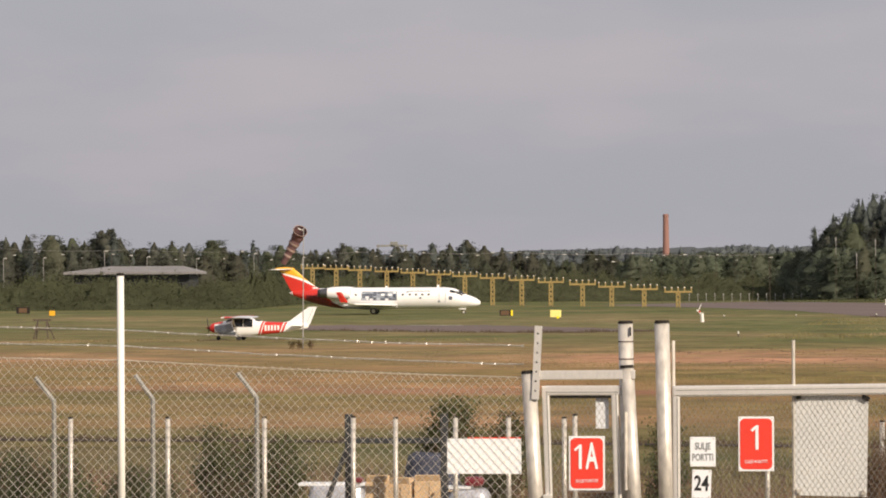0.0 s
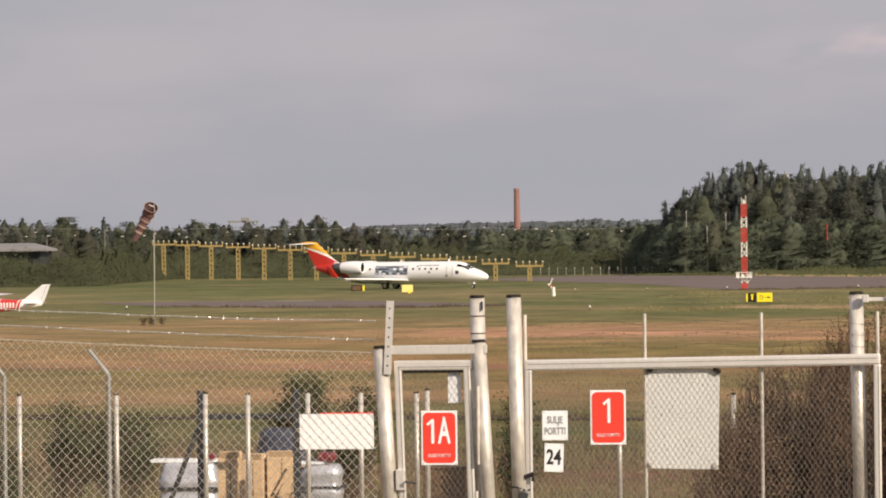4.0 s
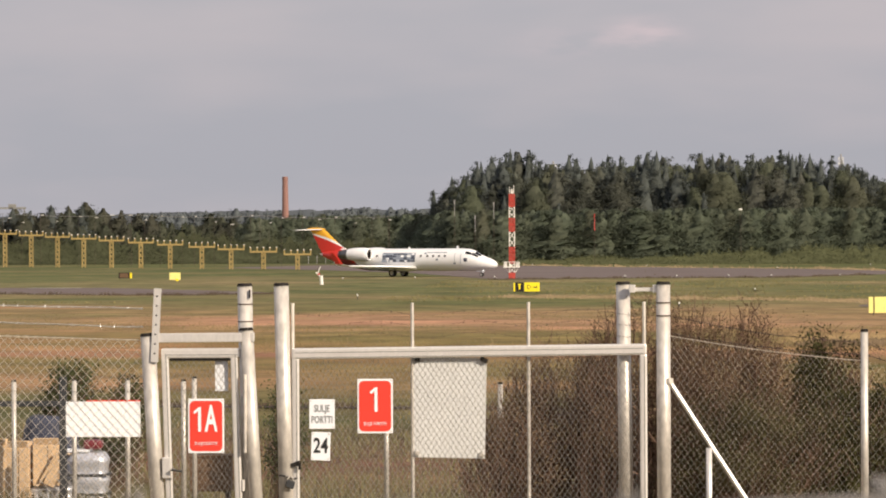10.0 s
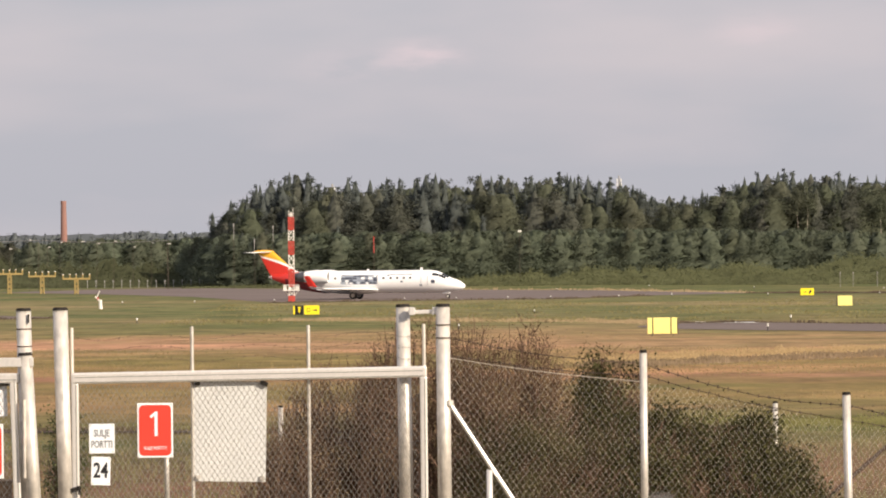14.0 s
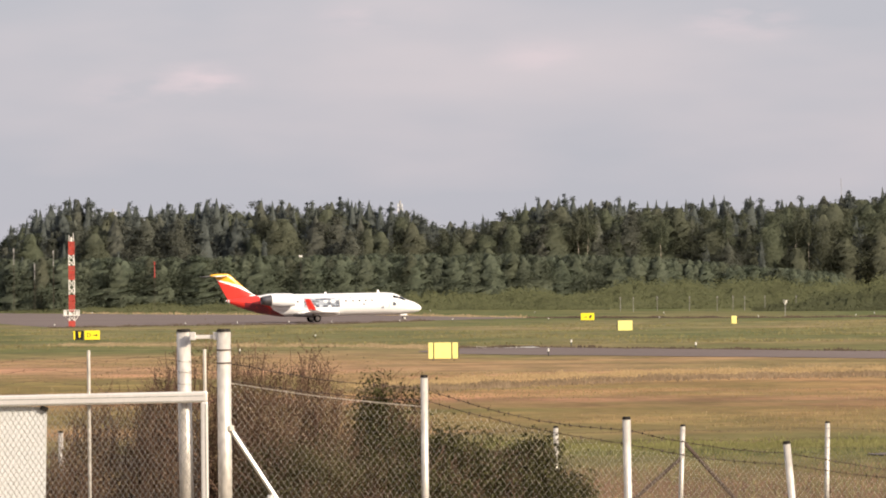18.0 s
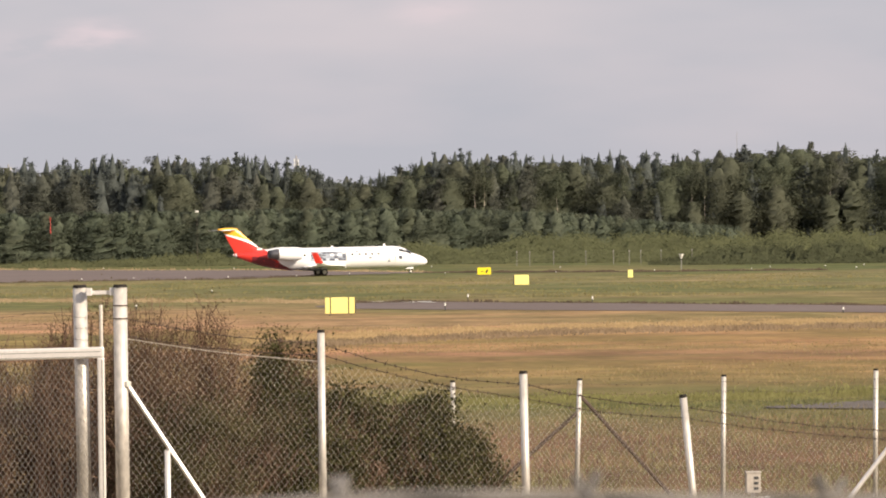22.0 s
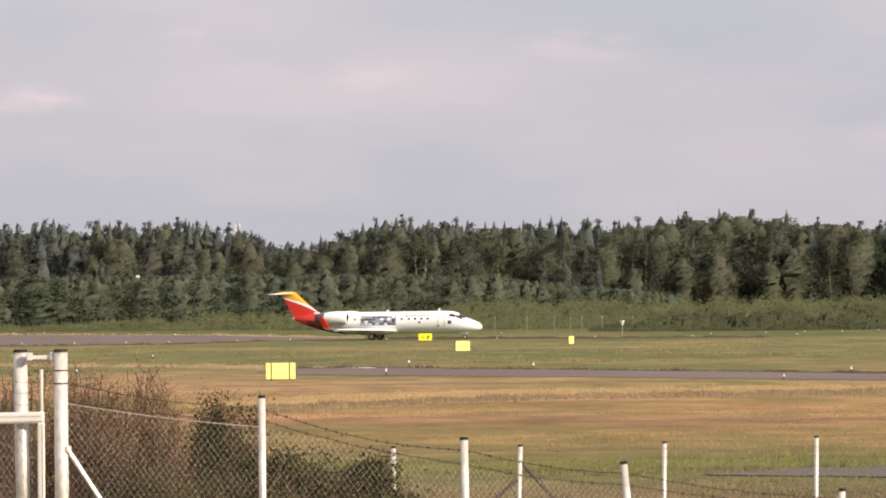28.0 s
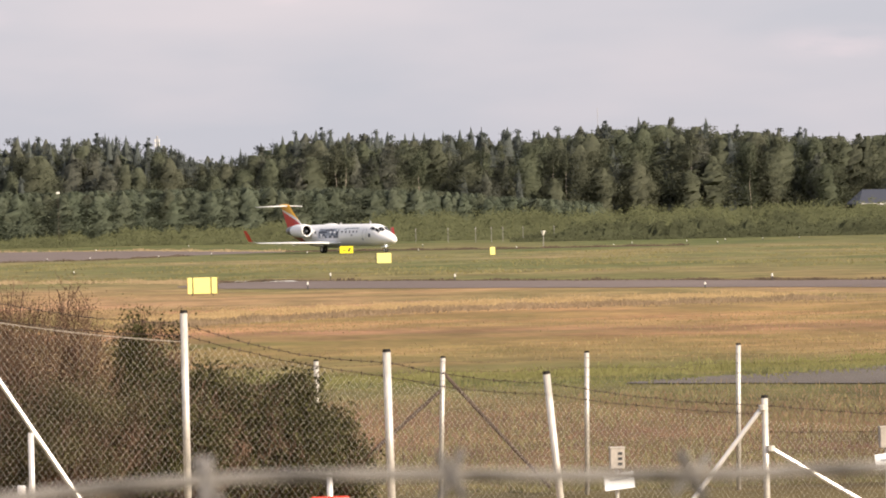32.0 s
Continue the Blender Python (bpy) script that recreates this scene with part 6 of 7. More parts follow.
# the wood on the right: single trees in the front rows
for row in range(4):
    az = -2.2
    while az < 12.9:
        y = wood_front(az) + row * 5 + RNG.uniform(-2.5, 2.5)
        x = y * math.tan(radians(az))
        full = 5.2 + (tops(az) - 5.2) * y / 700
        r = RNG.uniform()
        if az < 3.4:
            kind = "spruce" if r < .70 else "pine" if r < .84 else "birch"
        elif az < 9:
            kind = "spruce" if r < .34 else "pine" if r < .42 else "birch"
        else:
            kind = "spruce" if r < .24 else "pine" if r < .40 else "birch"
        if az > 8.3:
            kind = "birch" if r < .74 else "pine" if r < .88 else "spruce"
        h = full * RNG.uniform(.88, 1.05) * {"birch": .92, "spruce": 1.04, "pine": 1.0}[kind]
        wide = RNG.uniform(.78, 1.2) if az < 8.3 or kind != "birch" else RNG.uniform(1.2, 1.9)
        if row < 2:
            kind = "birch" if RNG.uniform() < (.65 if az > 3.4 else .3) else "pine" if RNG.uniform() < (.6 if az > 3.4 else .3) else "spruce"
            h, wide = full * (RNG.uniform(.5, .78) if row == 0 else RNG.uniform(.76, .96)), RNG.uniform(1.1, 1.6)
        if row or RNG.uniform() < .3:
            tree(kind, x, y, h, wide)
        az += RNG.uniform(.09, .17)
for az in (3.62, 5.2, 5.32, 6.25, 7.08, 7.95, 8.12, 9.7, 10.45):
    y = wood_front(az) + .8
    tree("bare_birch", y * math.tan(radians(az)), y, (5.2 + (tops(az) - 5.2) * y / 700) * RNG.uniform(.84, .95), RNG.uniform(.7, .9))
# young dense trees before it
for row in range(3):
    az = -4.5
    while az < 8.6:
        y = wood_front(az) - 36 + row * 4 + RNG.uniform(-1.5, 1.5)
        h = float(np.interp(az, [-4.5, -2, 3, 6, 7.2, 8.6], [8.4, 9.0, 9.2, 8.6, 7.0, 5.2])) * RNG.uniform(.90, 1.03)
        tree("young" if RNG.uniform() < .92 else "birch", y * math.tan(radians(az)), y, h, RNG.uniform(1.3, 1.9))
        az += RNG.uniform(.07, .13)
# the lower mixed wood on the left
for row in range(2):
    az = -13.0
    while az < -2.2:
        y = wood_front(az) + row * 12 + RNG.uniform(-4, 4)
        full = 5.2 + (min(tops(az), float(np.interp(az, [-6.2, -5.6, -2.6, -2.2], [12, 7.3, 7.3, 9]))) - 5.2) * y / 700
        kind = ("birch", "spruce", "dimmed", "pine")[RNG.choice(4, p=[.16, .2, .44, .2])]
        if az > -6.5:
            kind = "dimmed" if RNG.uniform() < .85 else "birch"
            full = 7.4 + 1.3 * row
        tree(kind, y * math.tan(radians(az)), y, full * RNG.uniform(.78, 1.1) * (.88 if kind == "dimmed" and az < -6.5 else 1), RNG.uniform(1.1, 1.7))
        az += RNG.uniform(.09, .18)


def joined(name, places, material, label, category):
    """Many trees or shrubs of one kind joined into one object."""
    out, nout = [], []
    for x, y, h, k, wide in places:
        v = KINDS[k][RNG.integers(0, len(KINDS[k]))]
        a = RNG.uniform(0, 6.283)
        s = h / v[2]
        c, n = math.cos(a) * s * wide, math.sin(a) * s * wide
        w = v[3]
        out.append(np.stack([x + w[:, 0] * c - w[:, 1] * n, y + w[:, 0] * n + w[:, 1] * c, w[:, 2] * s], 1))
        u = v[4]
        nout.append(np.stack([u[:, 0] * math.cos(a) - u[:, 1] * math.sin(a), u[:, 0] * math.sin(a) + u[:, 1] * math.cos(a), u[:, 2]], 1))
    tagged(new(name, tris(name, np.concatenate(out), material, np.concatenate(nout))), label, category, kind="stuff")


# depth of the wood behind the single trees
deep = {"spruce": [], "pine": [], "birch": []}
for row in range(4):
    for az in np.arange(-2.0, 13.2, .18):
        az = az + RNG.uniform(-.08, .08)
        y = wood_front(az) + 17 + row * 8 + RNG.uniform(-4, 4)
        k = ("spruce", "pine", "birch")[RNG.choice(3, p=[.5, .25, .25] if az < 3.8 else [.45, .15, .4] if az < 8.3 else [.22, .13, .65])]
        deep[k].append((y * math.tan(radians(az)), y, (5.2 + (tops(az) - 5.2) * y / 700) * (RNG.uniform(.80, .95) if k == "birch" else RNG.uniform(.88, 1.06) if k == "spruce" else RNG.uniform(.86, 1.03)), k, 1.4 if k == "spruce" else 1.5))
joined("deep_spruce_wood", deep["spruce"], HAZED_SPRUCE, "dark depth of the wood behind its edge", "woods")
joined("deep_pine_wood", deep["pine"], PINE, "ragged pines in the depth of the wood", "woods")
joined("deep_birch_wood", deep["birch"], BIRCH, "green birches in the depth of the wood", "woods")
deep = []
for az in np.arange(-13.2, -2.2, .22):
    y = wood_front(az) + 34 + RNG.uniform(-6, 6)
    deep.append((y * math.tan(radians(az)), y, (5.2 + (min(tops(az), float(np.interp(az, [-6.2, -5.6, -2.6, -2.2], [12, 7.2, 7.2, 9]))) - 5.2) * y / 700) * RNG.uniform(.85, 1.05), "dimmed" if RNG.uniform() < .6 else "pine", 1.3))
joined("low_wood", deep, DIM_LEAF, "mixed green wood beyond the approach lights", "woods")


# scrub belts along the far side of the airfield
def thicket(name, az0, az1, near, far, height, material, label, seed, leaves, wild=1.0):
    """A continuous low thicket: a rolling leafy body between two depths with loose sprays over it."""
    rng = np.random.default_rng(seed)

    def top(x, y, u):
        az = math.degrees(math.atan2(x, y))
        rise = min(1, u * 2.2) * (1 - .25 * max(0, u - .7)) * min(1, .1 + max(0, az - az0) / 1.3, .1 + max(0, az1 - az) / .7)
        return height * rise * (.80 + wild * .34 * noise.noise((x * .16, y * .05, seed)) + wild * .30 * noise.noise((x * .55, y * .2, seed + 3)) + wild * .16 * noise.noise((x * 1.5, y * .6, 9)))

    rows = []
    for i in range(13):
        u = i / 12
        row = []
        for k in range(int((az1 - az0) / .045) + 1):
            az = az0 + .045 * k
            y = near(az) + (far(az) - near(az)) * u
            x = y * math.tan(radians(az))
            row.append((x, y, max(-.1, top(x, y, u) * (.9 if u < .99 else 0))))
        rows.append(row)
    v = []
    for p, q in zip(rows, rows[1:]):
        for i in range(len(p) - 1):
            v += [p[i], p[i + 1], q[i + 1], p[i], q[i + 1], q[i]]
    v = np.array(v)
    up = np.tile(np.array([[0, -.6, .8]]), (len(v), 1))
    c = []
    for az, u in zip(rng.uniform(az0, az1, leaves), rng.uniform(0, .95, leaves) ** 1.3):
        y = near(az) + (far(az) - near(az)) * u
        x = y * math.tan(radians(az))
        c.append((x, y, max(.05, top(x, y, u) * (.75 + .42 * rng.uniform() ** 2))))
    n0 = clump(np.random.default_rng(seed + 1), [(0, 0, 0)], .30, leaves, .0, .1).reshape(-1, 3, 3) + np.array(c)[:, None, :]
    nrm = np.repeat(np.array([[.25, -.55, .75]]) + rng.normal(0, .14, (leaves, 3)), 3, 0)
    allv, alln = np.concatenate([v, n0.reshape(-1, 3)]), np.concatenate([up, nrm])
    tagged(new(name, tris(name, allv, material, alln / np.linalg.norm(alln, axis=1)[:, None])), label, "scrub", kind="stuff")


def depth_of(a, z):
    return lambda az: float(np.interp(az, a, z))


thicket("scrub_belt", -2.6, 5.6, depth_of([-2.6, 3, 5.6], [765, 745, 700]), depth_of([-2.6, 3, 5.6], [815, 778, 740]), 2.9, SCRUB, "low dark green scrub before the young trees", 5, 60000, 1.3)
thicket("scrub_belt", 4.6, 13.6, depth_of([4.6, 8, 13], [720, 690, 672]), depth_of([4.6, 8, 13], [768, 738, 728]), 4.4, SCRUB, "dense green scrub along the far airfield edge", 6, 70000, 1.1)
thicket("scrub_belt", 7.4, 13.6, depth_of([6, 8, 13], [672, 632, 615]), depth_of([6, 8, 13], [690, 668, 650]), 2.0, MIXED_SCRUB, "uneven dark bushes before the green scrub", 16, 40000, 3.4)
thicket("scrub_belt", -13.3, -2.4, depth_of([-13, -9.4, -8.4, -2.4], [650, 657, 805, 818]), depth_of([-13, -9.4, -8.4, -2.4], [690, 700, 860, 870]), 4.5, MIXED_SCRUB, "dense green scrub below the mixed wood", 8, 80000, 1.7)
# far hill woods to the horizon, the haze painted into their leaf colour
far = []
for az in np.arange(-9.6, -1.4, .035):
    y = 2600 + RNG.uniform(-150, 150)
    h = float(np.interp(az, [-13.5, -7, -5, -3, -2, 13], [14, 16, 19.5, 20, 20, 17])) * RNG.uniform(.82, 1.04)
    far.append((y * math.tan(radians(az)), y, h, ("spruce", "pine", "birch")[RNG.integers(0, 3)], 1.5))
joined("far_wood", far, FAR_WOOD, "distant line of wooded hills with haze put into their colour", "woods")


# ---- bushes behind the near fence ----
def bush(name, x, y, w, d, h, leaves, stems, leaf_size, label, leaf_low=.1, bare=.0, seed=1, gather=.3, leaf_mat=None):
    """Many thin upright stems fanning from the foot, with leaves in uneven clumps; bare: how far the tips stand bare."""
    rng = np.random.default_rng(seed)
    z0 = ground_z(x, y)
    b = thing(name, pose(x, y, z0), label, "bush")
    lines = []
    heads = []
    for _ in range(stems):
        a = rng.uniform(0, 6.283)
        foot = np.array([math.cos(a) * w * .2 * rng.uniform(0, 1.2), rng.normal() * d * .2, 0])
        reach = rng.uniform(.15, 1) ** .6
        tip = np.array([math.cos(a) * w * .44 * reach + .10 * h, math.sin(a) * d * .44 * reach, h * (1.04 - .52 * reach ** 2.2) * rng.uniform(.72, 1.05)])
        pts = []
        for u in (0, .33, .66, 1):
            p = foot + (tip - foot) * u
            p[2] = tip[2] * u ** .85
            p[:2] += rng.normal(0, .05 * w * .2, 2)
            pts.append(p)
        lines.append(pts)
        heads.append(tip)
        for u in (.5, .66, .78, .86, .93, .98):
            q = pts[0] + (tip - pts[0]) * u
            q[2] = tip[2] * u ** .85
            v = np.array([rng.normal() * .11, rng.normal() * .11, rng.uniform(.05, .34)])
            lines.append([q, q + v])
            if rng.uniform() > bare:
                heads.append(q + v * .6)
    part("stem_tangle", wires(lines, .0046), TWIG, b, "thin brown stems")
    heads = np.array([p for p in heads if p[2] > leaf_low * h])
    heads = heads[rng.permutation(len(heads))[:int(len(heads) * gather) + 6]]
    pick = heads[rng.integers(0, len(heads), max(4, int(len(heads) * (1 - bare * .6))))]
    v = clump(rng, pick, leaf_size, leaves, .13 if gather > .2 else .15, .1)
    v[:, 2] = np.maximum(v[:, 2], .02)
    o = new("leaves", tris("leaves", v, leaf_mat or BUSH_LEAF, outward(v, .5, .55, seed)))
    o.parent = b
    return b


DARK_LEAF = mat("dark_willow_leaves", (.070, .066, .029), .85, shine=.1, leafy=.3, vary=.4, scale=1.5, fine=10, island=1.3)
SHRUB_LEAF = mat("shrub_leaves", (.115, .130, .060), .85, shine=.1, leafy=.4, vary=.4, scale=1.5, fine=8, island=.6)
DRY_LEAF = mat("dry_brown_leaves", (.178, .128, .076), .85, shine=.1, vary=.4, scale=1.5, fine=10, island=.8)
for i, (x, y, w, d, h, lv, st, ls, bare, lab) in enumerate((
        (-1.0, 67, 2.6, 2.6, 3.1, 9000, 360, .026, .7, "bare brown twiggy bush behind the gate"),
        (.15, 66, 2.8, 2.8, 3.5, 17000, 420, .026, .6, "tall dry twiggy bush with few leaves"),
        (1.35, 65.5, 2.8, 2.6, 3.45, 28000, 500, .026, .6, "half-bare brown bush behind the fence"),
        (3.05, 66.5, 1.5, 1.6, 3.05, 44000, 260, .046, .1, "leafy green shrub rising over the fence"),
        (3.4, 65.2, 2.6, 2.2, 2.1, 36000, 300, .052, .2, "dark leafy bush behind the fence"),
        (4.6, 66, 2.9, 2.6, 2.2, 56000, 400, .052, .05, "dense dark green willow bush"),
        (5.5, 66, 1.8, 2.0, 1.5, 20000, 200, .052, .1, "low dark bush at the thicket's end"),
        (1.9, 64.5, 3.8, 2.0, 2.0, 46000, 240, .032, .3, "low tangle of brown stems and leaves"),
        (-1.5, 66, 2.0, 2.0, 2.1, 6000, 170, .03, .6, "low dry twigs behind the wide gate"))):
    bush("thicket_bush", x, y, w, d, h, lv, st, ls, lab, bare=bare, seed=20 + i, gather=.3 if bare >= .5 else .09, leaf_mat=DRY_LEAF if bare >= .6 else DARK_LEAF if x > 2.95 else None)
for i, (x, y, w, h, lv) in enumerate(((-10.7, 88, 1.3, 2.65, 9000), (-9.64, 88, .9, 2.5, 4500), (-13.9, 86.0, 1.3, 2.1, 6500), (-17.6, 83, 1.7, 1.9, 9000), (-15.8, 83, 1.2, 1.6, 6000), (-14.9, 86, 1.1, 2.2, 5000), (-6.0, 80.8, .5, 2.5, 3500), (-16.6, 86, 1.0, 1.3, 3500), (-18.9, 85, 1.6, 1.7, 6000))):
    bush("shrub", x, y, w, w, h, lv, 60, .055, "loose green shrub behind the inner fence", seed=60 + i, leaf_mat=SHRUB_LEAF)
for i, (x, y) in enumerate(((-47.9, 308.5), (-46.6, 308.6), (-47.4, 308.2))):
    bush("weed_clump", x, y, .4, .3, .45, 90, 12, .10, "dark weeds at the foot of the windsock mast", seed=80 + i)


# ---- grass ----
def grass(name, n, x0, x1, y0, y1, h, material, label, seed):
    rng = np.random.default_rng(seed)
    x, y = rng.uniform(x0, x1, n), y0 + (y1 - y0) * rng.uniform(0, 1, n) ** 1.5
    z = np.array([ground_z(a, b) for a, b in zip(x, y)])
    hh = h * rng.uniform(.4, 1.3, n) * (.6 + .8 * (np.sin(x * .9) * np.sin(y * .35 + 1) * .5 + .5))
    a = rng.uniform(0, 6.283, n)
    w = .012 + .004 * rng.uniform(0, 1, n)
    lean = rng.normal(0, .3, (n, 2)) * hh[:, None]
    base = np.stack([x, y, z - .02], 1)
    side = np.stack([np.cos(a) * w, np.sin(a) * w * .3, np.zeros(n)], 1)
    tip = base + np.stack([lean[:, 0], lean[:, 1], hh], 1)
    v = np.stack([base - side, base + side, tip], 1).reshape(-1, 3)
    tagged(new(name, tris(name, v, material)), label, "grass", kind="stuff")


GREEN_BLADE = mat("green_blades", (.150, .138, .060), .8, vary=.35, scale=.5, fine=5, island=.9)
DRY_BLADE = mat("dry_blades", (.25, .182, .096), .85, vary=.3, scale=.5, fine=5, island=.8)
RED_BLADE = mat("reddish_seed_heads", (.215, .13, .082), .85, vary=.3, scale=.5, fine=5, island=.8)
grass("near_grass", 40000, 4, 24, 81, 125, .14, GREEN_BLADE, "rough green grass before and behind the inner fence", 1)
grass("near_grass", 6000, 4, 26, 81, 128, .12, DRY_BLADE, "dry straw-coloured grass among the green", 2)
grass("reddish_grass", 10000, 5, 30, 98, 122, .13, RED_BLADE, "reddish seeding grass in a broad band", 3)
grass("near_grass", 26000, -24, 0, 81, 120, .20, GREEN_BLADE, "rough green grass round the stored goods", 4)
grass("near_grass", 9000, -26, 0, 81, 128, .16, DRY_BLADE, "dry straw-coloured grass behind the gates", 5)


def tall_grass(name, n, y0, y1, h, w, material, label, seed, spread=.215):
    """Tufts of tall grass over the field between two depths, in uneven drifts."""
    rng = np.random.default_rng(seed)
    y = rng.uniform(y0, y1, n)
    x = rng.uniform(-spread, spread, n) * y
    keep = (np.sin(x * .21 + 2 * np.sin(y * .05)) + np.sin(y * .16 + x * .05) + rng.normal(0, .6, n)) > .2
    keep &= ~((x > 14) & (y > 262) & (y < 345)) & ~((x < -18) & (y > 355))
    x, y = x[keep], y[keep]
    n = len(x)
    a = rng.uniform(-.6, .6, n)
    hh, ww = h * rng.uniform(.4, 1.25, n), w * rng.uniform(.5, 1.3, n)
    base = np.stack([x, y, np.zeros(n) - .02], 1)
    side = np.stack([np.cos(a) * ww, np.sin(a) * ww, np.zeros(n)], 1)
    tip = base + np.stack([rng.normal(0, .3, n) * hh, rng.normal(0, .3, n) * hh, hh], 1)
    v = np.stack([base - side, base + side, tip], 1).reshape(-1, 3)
    tagged(new(name, tris(name, v, material)), label, "grass", kind="stuff")


TAN_BLADE = mat("tan_grass_heads", (.25, .185, .10), .9, vary=.3, scale=.05, fine=2, island=.4, shine=.1)
FRESH_GREEN = mat("fresh_green_grass", (.155, .150, .062), .9, vary=.35, scale=.2, fine=2, island=.5, shine=.1)
OLIVE_BLADE = mat("olive_grass_blades", (.20, .17, .078), .9, vary=.3, scale=.05, fine=2, island=.7, shine=.1)
tall_grass("tall_grass", 60000, 145, 285, .11, .02, TAN_BLADE, "tan seeding grass in drifts over the field", 11)
tall_grass("tall_grass", 30000, 120, 300, .10, .022, OLIVE_BLADE, "olive grass between the dry drifts", 12)
tall_grass("tall_grass", 34000, 346, 500, .16, .05, OLIVE_BLADE, "olive tufts over the mown grass beside the runway", 13)
tall_grass("tall_grass", 16000, 346, 505, .14, .05, FRESH_GREEN, "green tufts over the mown grass beside the runway", 14)


def edge_tufts(line, n, h, w, wide, material, label, seed):
    """Ragged weeds along an edge."""
    rng = np.random.default_rng(seed)
    line = np.array(line, dtype=float)
    k = rng.integers(0, len(line) - 1, n)
    t = rng.uniform(0, 1, n)
    p = line[k] + (line[k + 1] - line[k]) * t[:, None]
    x, y = p[:, 0] + rng.normal(0, wide * .3, n), p[:, 1] + rng.normal(0, wide, n)
    hh = h * rng.uniform(.3, 1.2, n) * (.5 + .8 * (np.sin(x * 1.7) * np.sin(x * .43 + 1) * .5 + .5))
    base = np.stack([x, y, np.zeros(n) - .02], 1)
    side = np.stack([w * rng.uniform(.5, 1.4, n), np.zeros(n), np.zeros(n)], 1)
    tip = base + np.stack([rng.normal(0, .25, n) * hh, rng.normal(0, .2, n) * hh, hh], 1)
    v = np.stack([base - side, base + side, tip], 1).reshape(-1, 3)
    tagged(new("edge_weeds", tris("edge_weeds", v, material)), label, "weeds", kind="stuff")


WEED_DARK = mat("dark_weeds", (.085, .062, .042), .9, vary=.4, scale=.3, fine=2, island=.6)
WEED_GREEN = mat("dark_green_weeds", (.10, .105, .042), .9, vary=.4, scale=.3, fine=2, island=.6)
WEED_TAN = mat("pale_weeds", (.29, .22, .13), .9, vary=.3, scale=.3, fine=2, island=.5)
edge_tufts([(20, 333), (27, 333.5), (50, 295.5), (60, 279)], 3000, .20, .08, .5, WEED_DARK, "dark weeds along the taxiway's far edge", 31)
edge_tufts([(46, 569), (58, 555), (70, 541), (90, 532)], 3000, .26, .14, 1.2, WEED_DARK, "dark weeds along the runway verge", 32)
edge_tufts([(-13, 512), (0, 520), (20, 522), (32, 551)], 1600, .25, .08, 1.5, WEED_DARK, "weeds at the runway's near edge", 33)
edge_tufts([(-8, 372), (4, 360), (17, 345), (20, 335)], 5000, .22, .05, 3.0, WEED_TAN, "pale dry grass where the taxiway ends", 34)
edge_tufts([(-62, 411), (-43, 391), (-36, 390), (-29, 398)], 1500, .28, .05, .8, WEED_DARK, "dark weeds at the taxiway's edge", 35)
edge_tufts([(-14, 742), (2, 697), (30, 646), (37, 612), (46, 577)], 1000, .35, .12, 3.0, WEED_TAN, "pale dry grass beyond the runway", 36)

edge_tufts([(-32, 141.5), (-20, 139.6), (-8, 136.6), (0, 133.6), (10, 131.6), (9, 131.8)], 6000, .16, .03, .5, WEED_DARK, "dark weeds along an old road's edge", 37)
edge_tufts([(-13.6, 81.7), (-12, 81.6), (-10, 81.6), (-8.3, 81.7)], 2600, .62, .012, .28, GREEN_BLADE, "long green grass before the stored goods", 43)
edge_tufts([(-13.6, 81.6), (-12, 81.5), (-10, 81.5), (-8.3, 81.6)], 1200, .58, .011, .25, DRY_BLADE, "long dry grass before the stored goods", 44)
edge_tufts([(12, 131.4), (20, 130.6), (30, 136.5), (40, 142)], 2500, .18, .04, .8, WEED_GREEN, "dark green weeds at the service road's edge", 39)
edge_tufts([(-32, 143), (-20, 141), (-8, 138), (0, 135), (10, 133), (20, 132), (30, 138), (40, 144)], 9000, .14, .03, 1.0, GREEN_BLADE, "green fringe beyond an old road's edge", 38)

WEED_BROWN = mat("brown_tussocks", (.20, .15, .10), .9, vary=.4, scale=.15, fine=2, island=.5, shine=.1)
STRAW = mat("pale_straw", (.325, .24, .132), .9, vary=.3, scale=.15, fine=2, island=.4, shine=.1)
edge_tufts([(4, 138), (12, 136), (20, 134.5), (30, 139.5), (40, 146)], 22000, .15, .03, 3.0, FRESH_GREEN, "fresh green grass along a road's far side", 40)
edge_tufts([(9, 208), (16, 217), (26, 229), (37, 231), (47, 232)], 9000, .20, .05, 2.6, WEED_BROWN, "brown tussocks in a long band across the field", 41)
edge_tufts([(9, 219), (16, 229), (26, 240), (37, 243), (47, 245)], 14000, .15, .04, 4.0, STRAW, "pale straw grass in a long band across the field", 42)


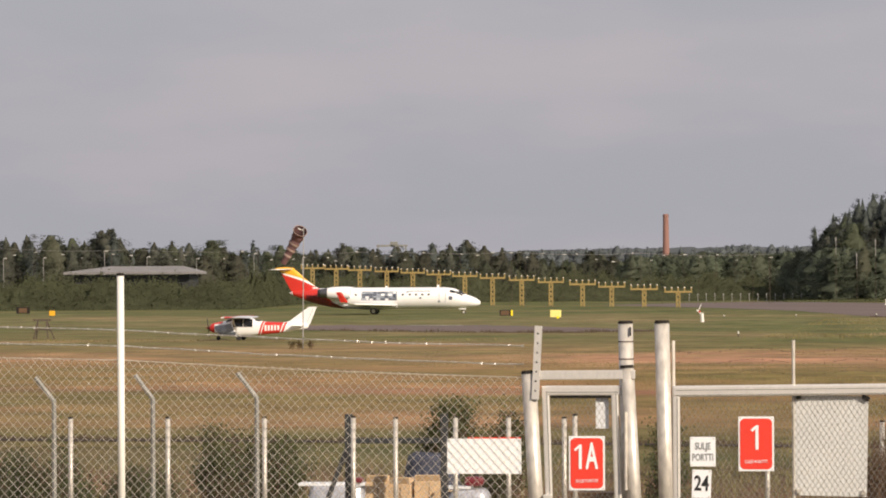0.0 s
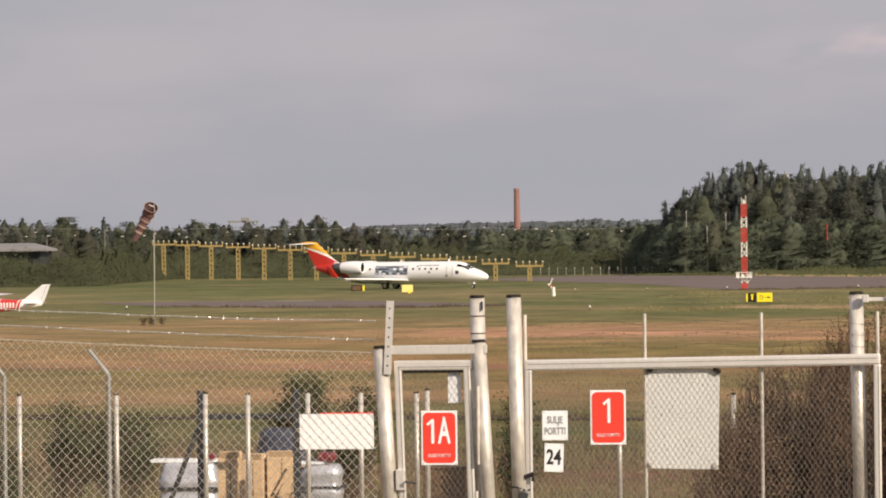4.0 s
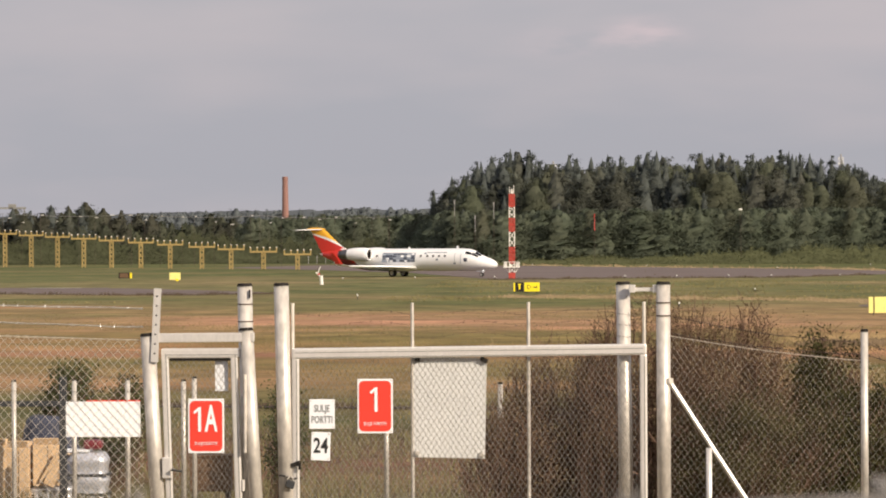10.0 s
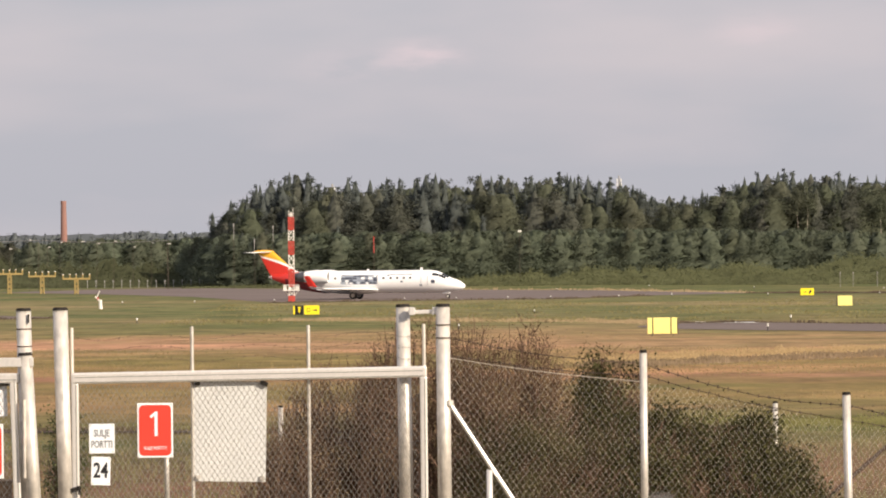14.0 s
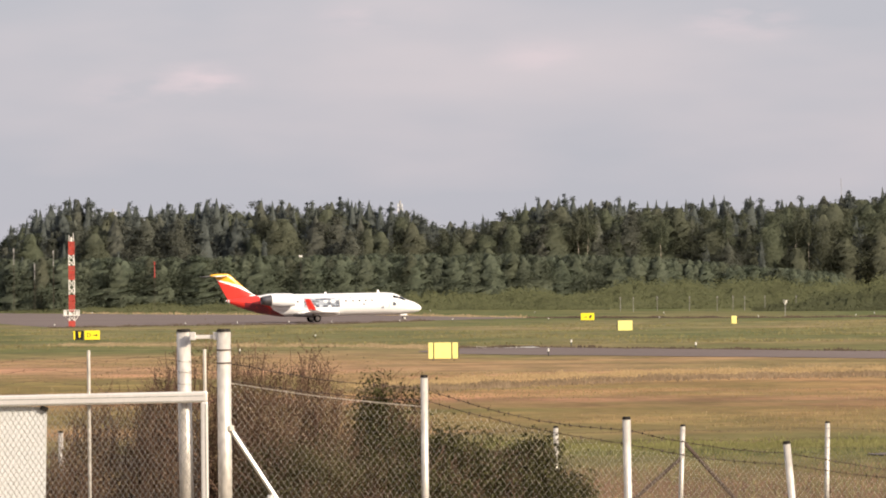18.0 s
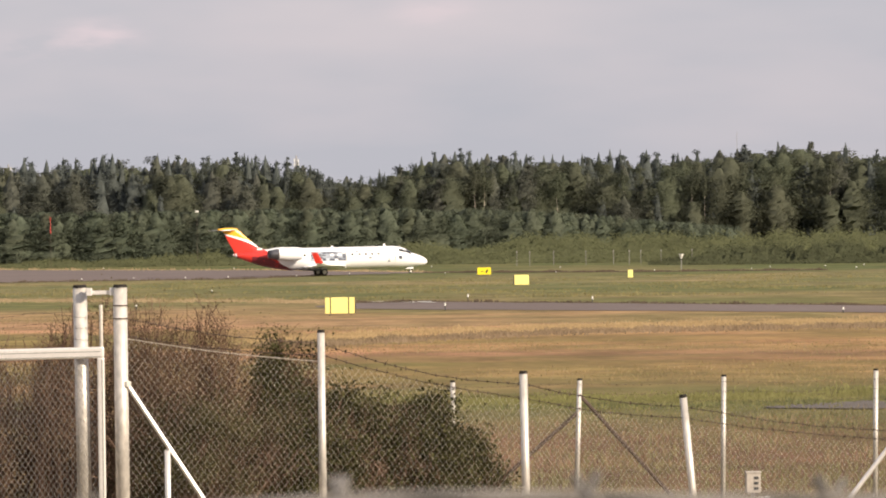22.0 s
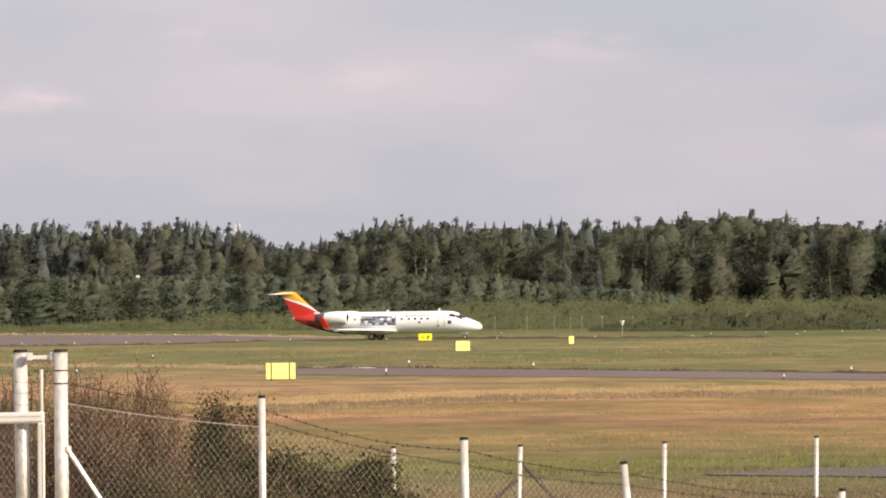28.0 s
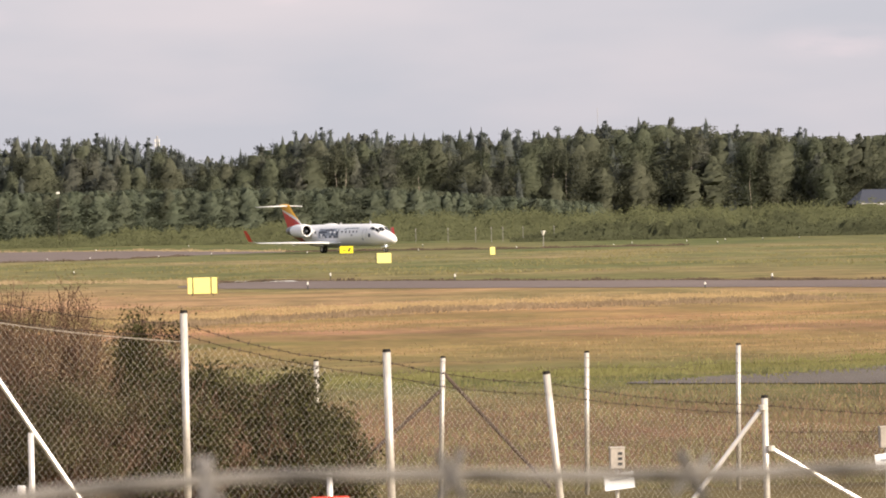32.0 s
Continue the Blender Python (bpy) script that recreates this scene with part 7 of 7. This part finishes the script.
def ridge():
    """A low wooded ridge closing the distance, its outline bumpy with treetops."""
    rows = []
    for dy, lift in ((-260, 0), (-120, .55), (-30, .9), (0, 1.0), (60, .8), (300, 0)):
        row = []
        for k in range(700):
            az = -24 + 48 * k / 699
            y = 2700 + dy
            top = float(np.interp(az, [-24, -13.5, -7, -5.5, -4, -2, 24], [15, 15.5, 17.5, 19.5, 20.5, 20.5, 18]))
            bump = noise.noise((k * .9, 3, 0)) * 1.3 + noise.noise((k * .13, 7, 0)) * 1.5
            row.append((y * math.tan(radians(az)), y, (top + bump) * lift - .5))
        rows.append(row)
    bm = grid_mesh(rows)
    bmesh.ops.recalc_face_normals(bm, faces=bm.faces)
    tagged(obj_of("backdrop_ridge", bm, FAR_WOOD, True), "low wooded ridge on the horizon with haze put into its colour", "hill", kind="structure")


ridge()


# ---- what moves ----
JET_ROWS = [(0, -78.3, 570.0, -2), (2, -67.7, 569.5, 8), (4, -56.9, 566.8, 20), (7, -41.3, 560.5, 24), (9, -31.4, 555.8, 25), (11, -20.6, 551.2, 24), (13, -9.9, 547.6, 20),
            (15.5, 4.3, 545.3, 0), (16, 7.0, 545.2, -4.4), (17, 12.25, 545.5, -10.8), (18, 17.1, 546.1, -12.6), (19, 21.1, 546.8, -14), (21, 27.6, 548.4, -13), (23, 33.5, 549.5, -9), (26, 40.95, 549.8, 5), (29, 45.9, 548.2, 34), (30, 46.9, 547.3, 45), (32, 49.0, 544.9, 63)]


def motions():
    # the runway rises slightly towards its far end
    walk(JET, [(t, pose(x, y, 0.03, 0, -float(np.interp(t, [13, 16, 26, 30], [0, .5, .5, .1])), -th)) for t, x, y, th in JET_ROWS])
    walk(PLANE, [(t, pose(-57.2 - 2.35 * t, 352 + .45 * t, 0, 0, 0, yaw)) for t, yaw in ((0, 180), (1, 178), (2, 174), (3, 169), (4, 167), (8, 168), (16, 168), (32, 168))])
    walk(PROPELLER[0], [(i * .1, pose(0, 0, .98) @ Matrix.Rotation(i * 1.3, 4, "X")) for i in range(321)])
    # the wheels roll with the way that the aircraft has gone
    way = [0.0]
    for a, b in zip(JET_ROWS, JET_ROWS[1:]):
        way.append(way[-1] + math.hypot(b[1] - a[1], b[2] - a[2]))
    times = [r[0] for r in JET_ROWS]
    for ob, at, r in WHEELS:
        step = 0.1 if r > .3 else 0.05
        rows = []
        for i in range(int(32 / step) + 1):
            t = i * step
            rows.append((t, pose(*at) @ Matrix.Rotation(float(np.interp(t, times, way)) / r, 4, "Y")))
        walk(ob, rows)


motions()
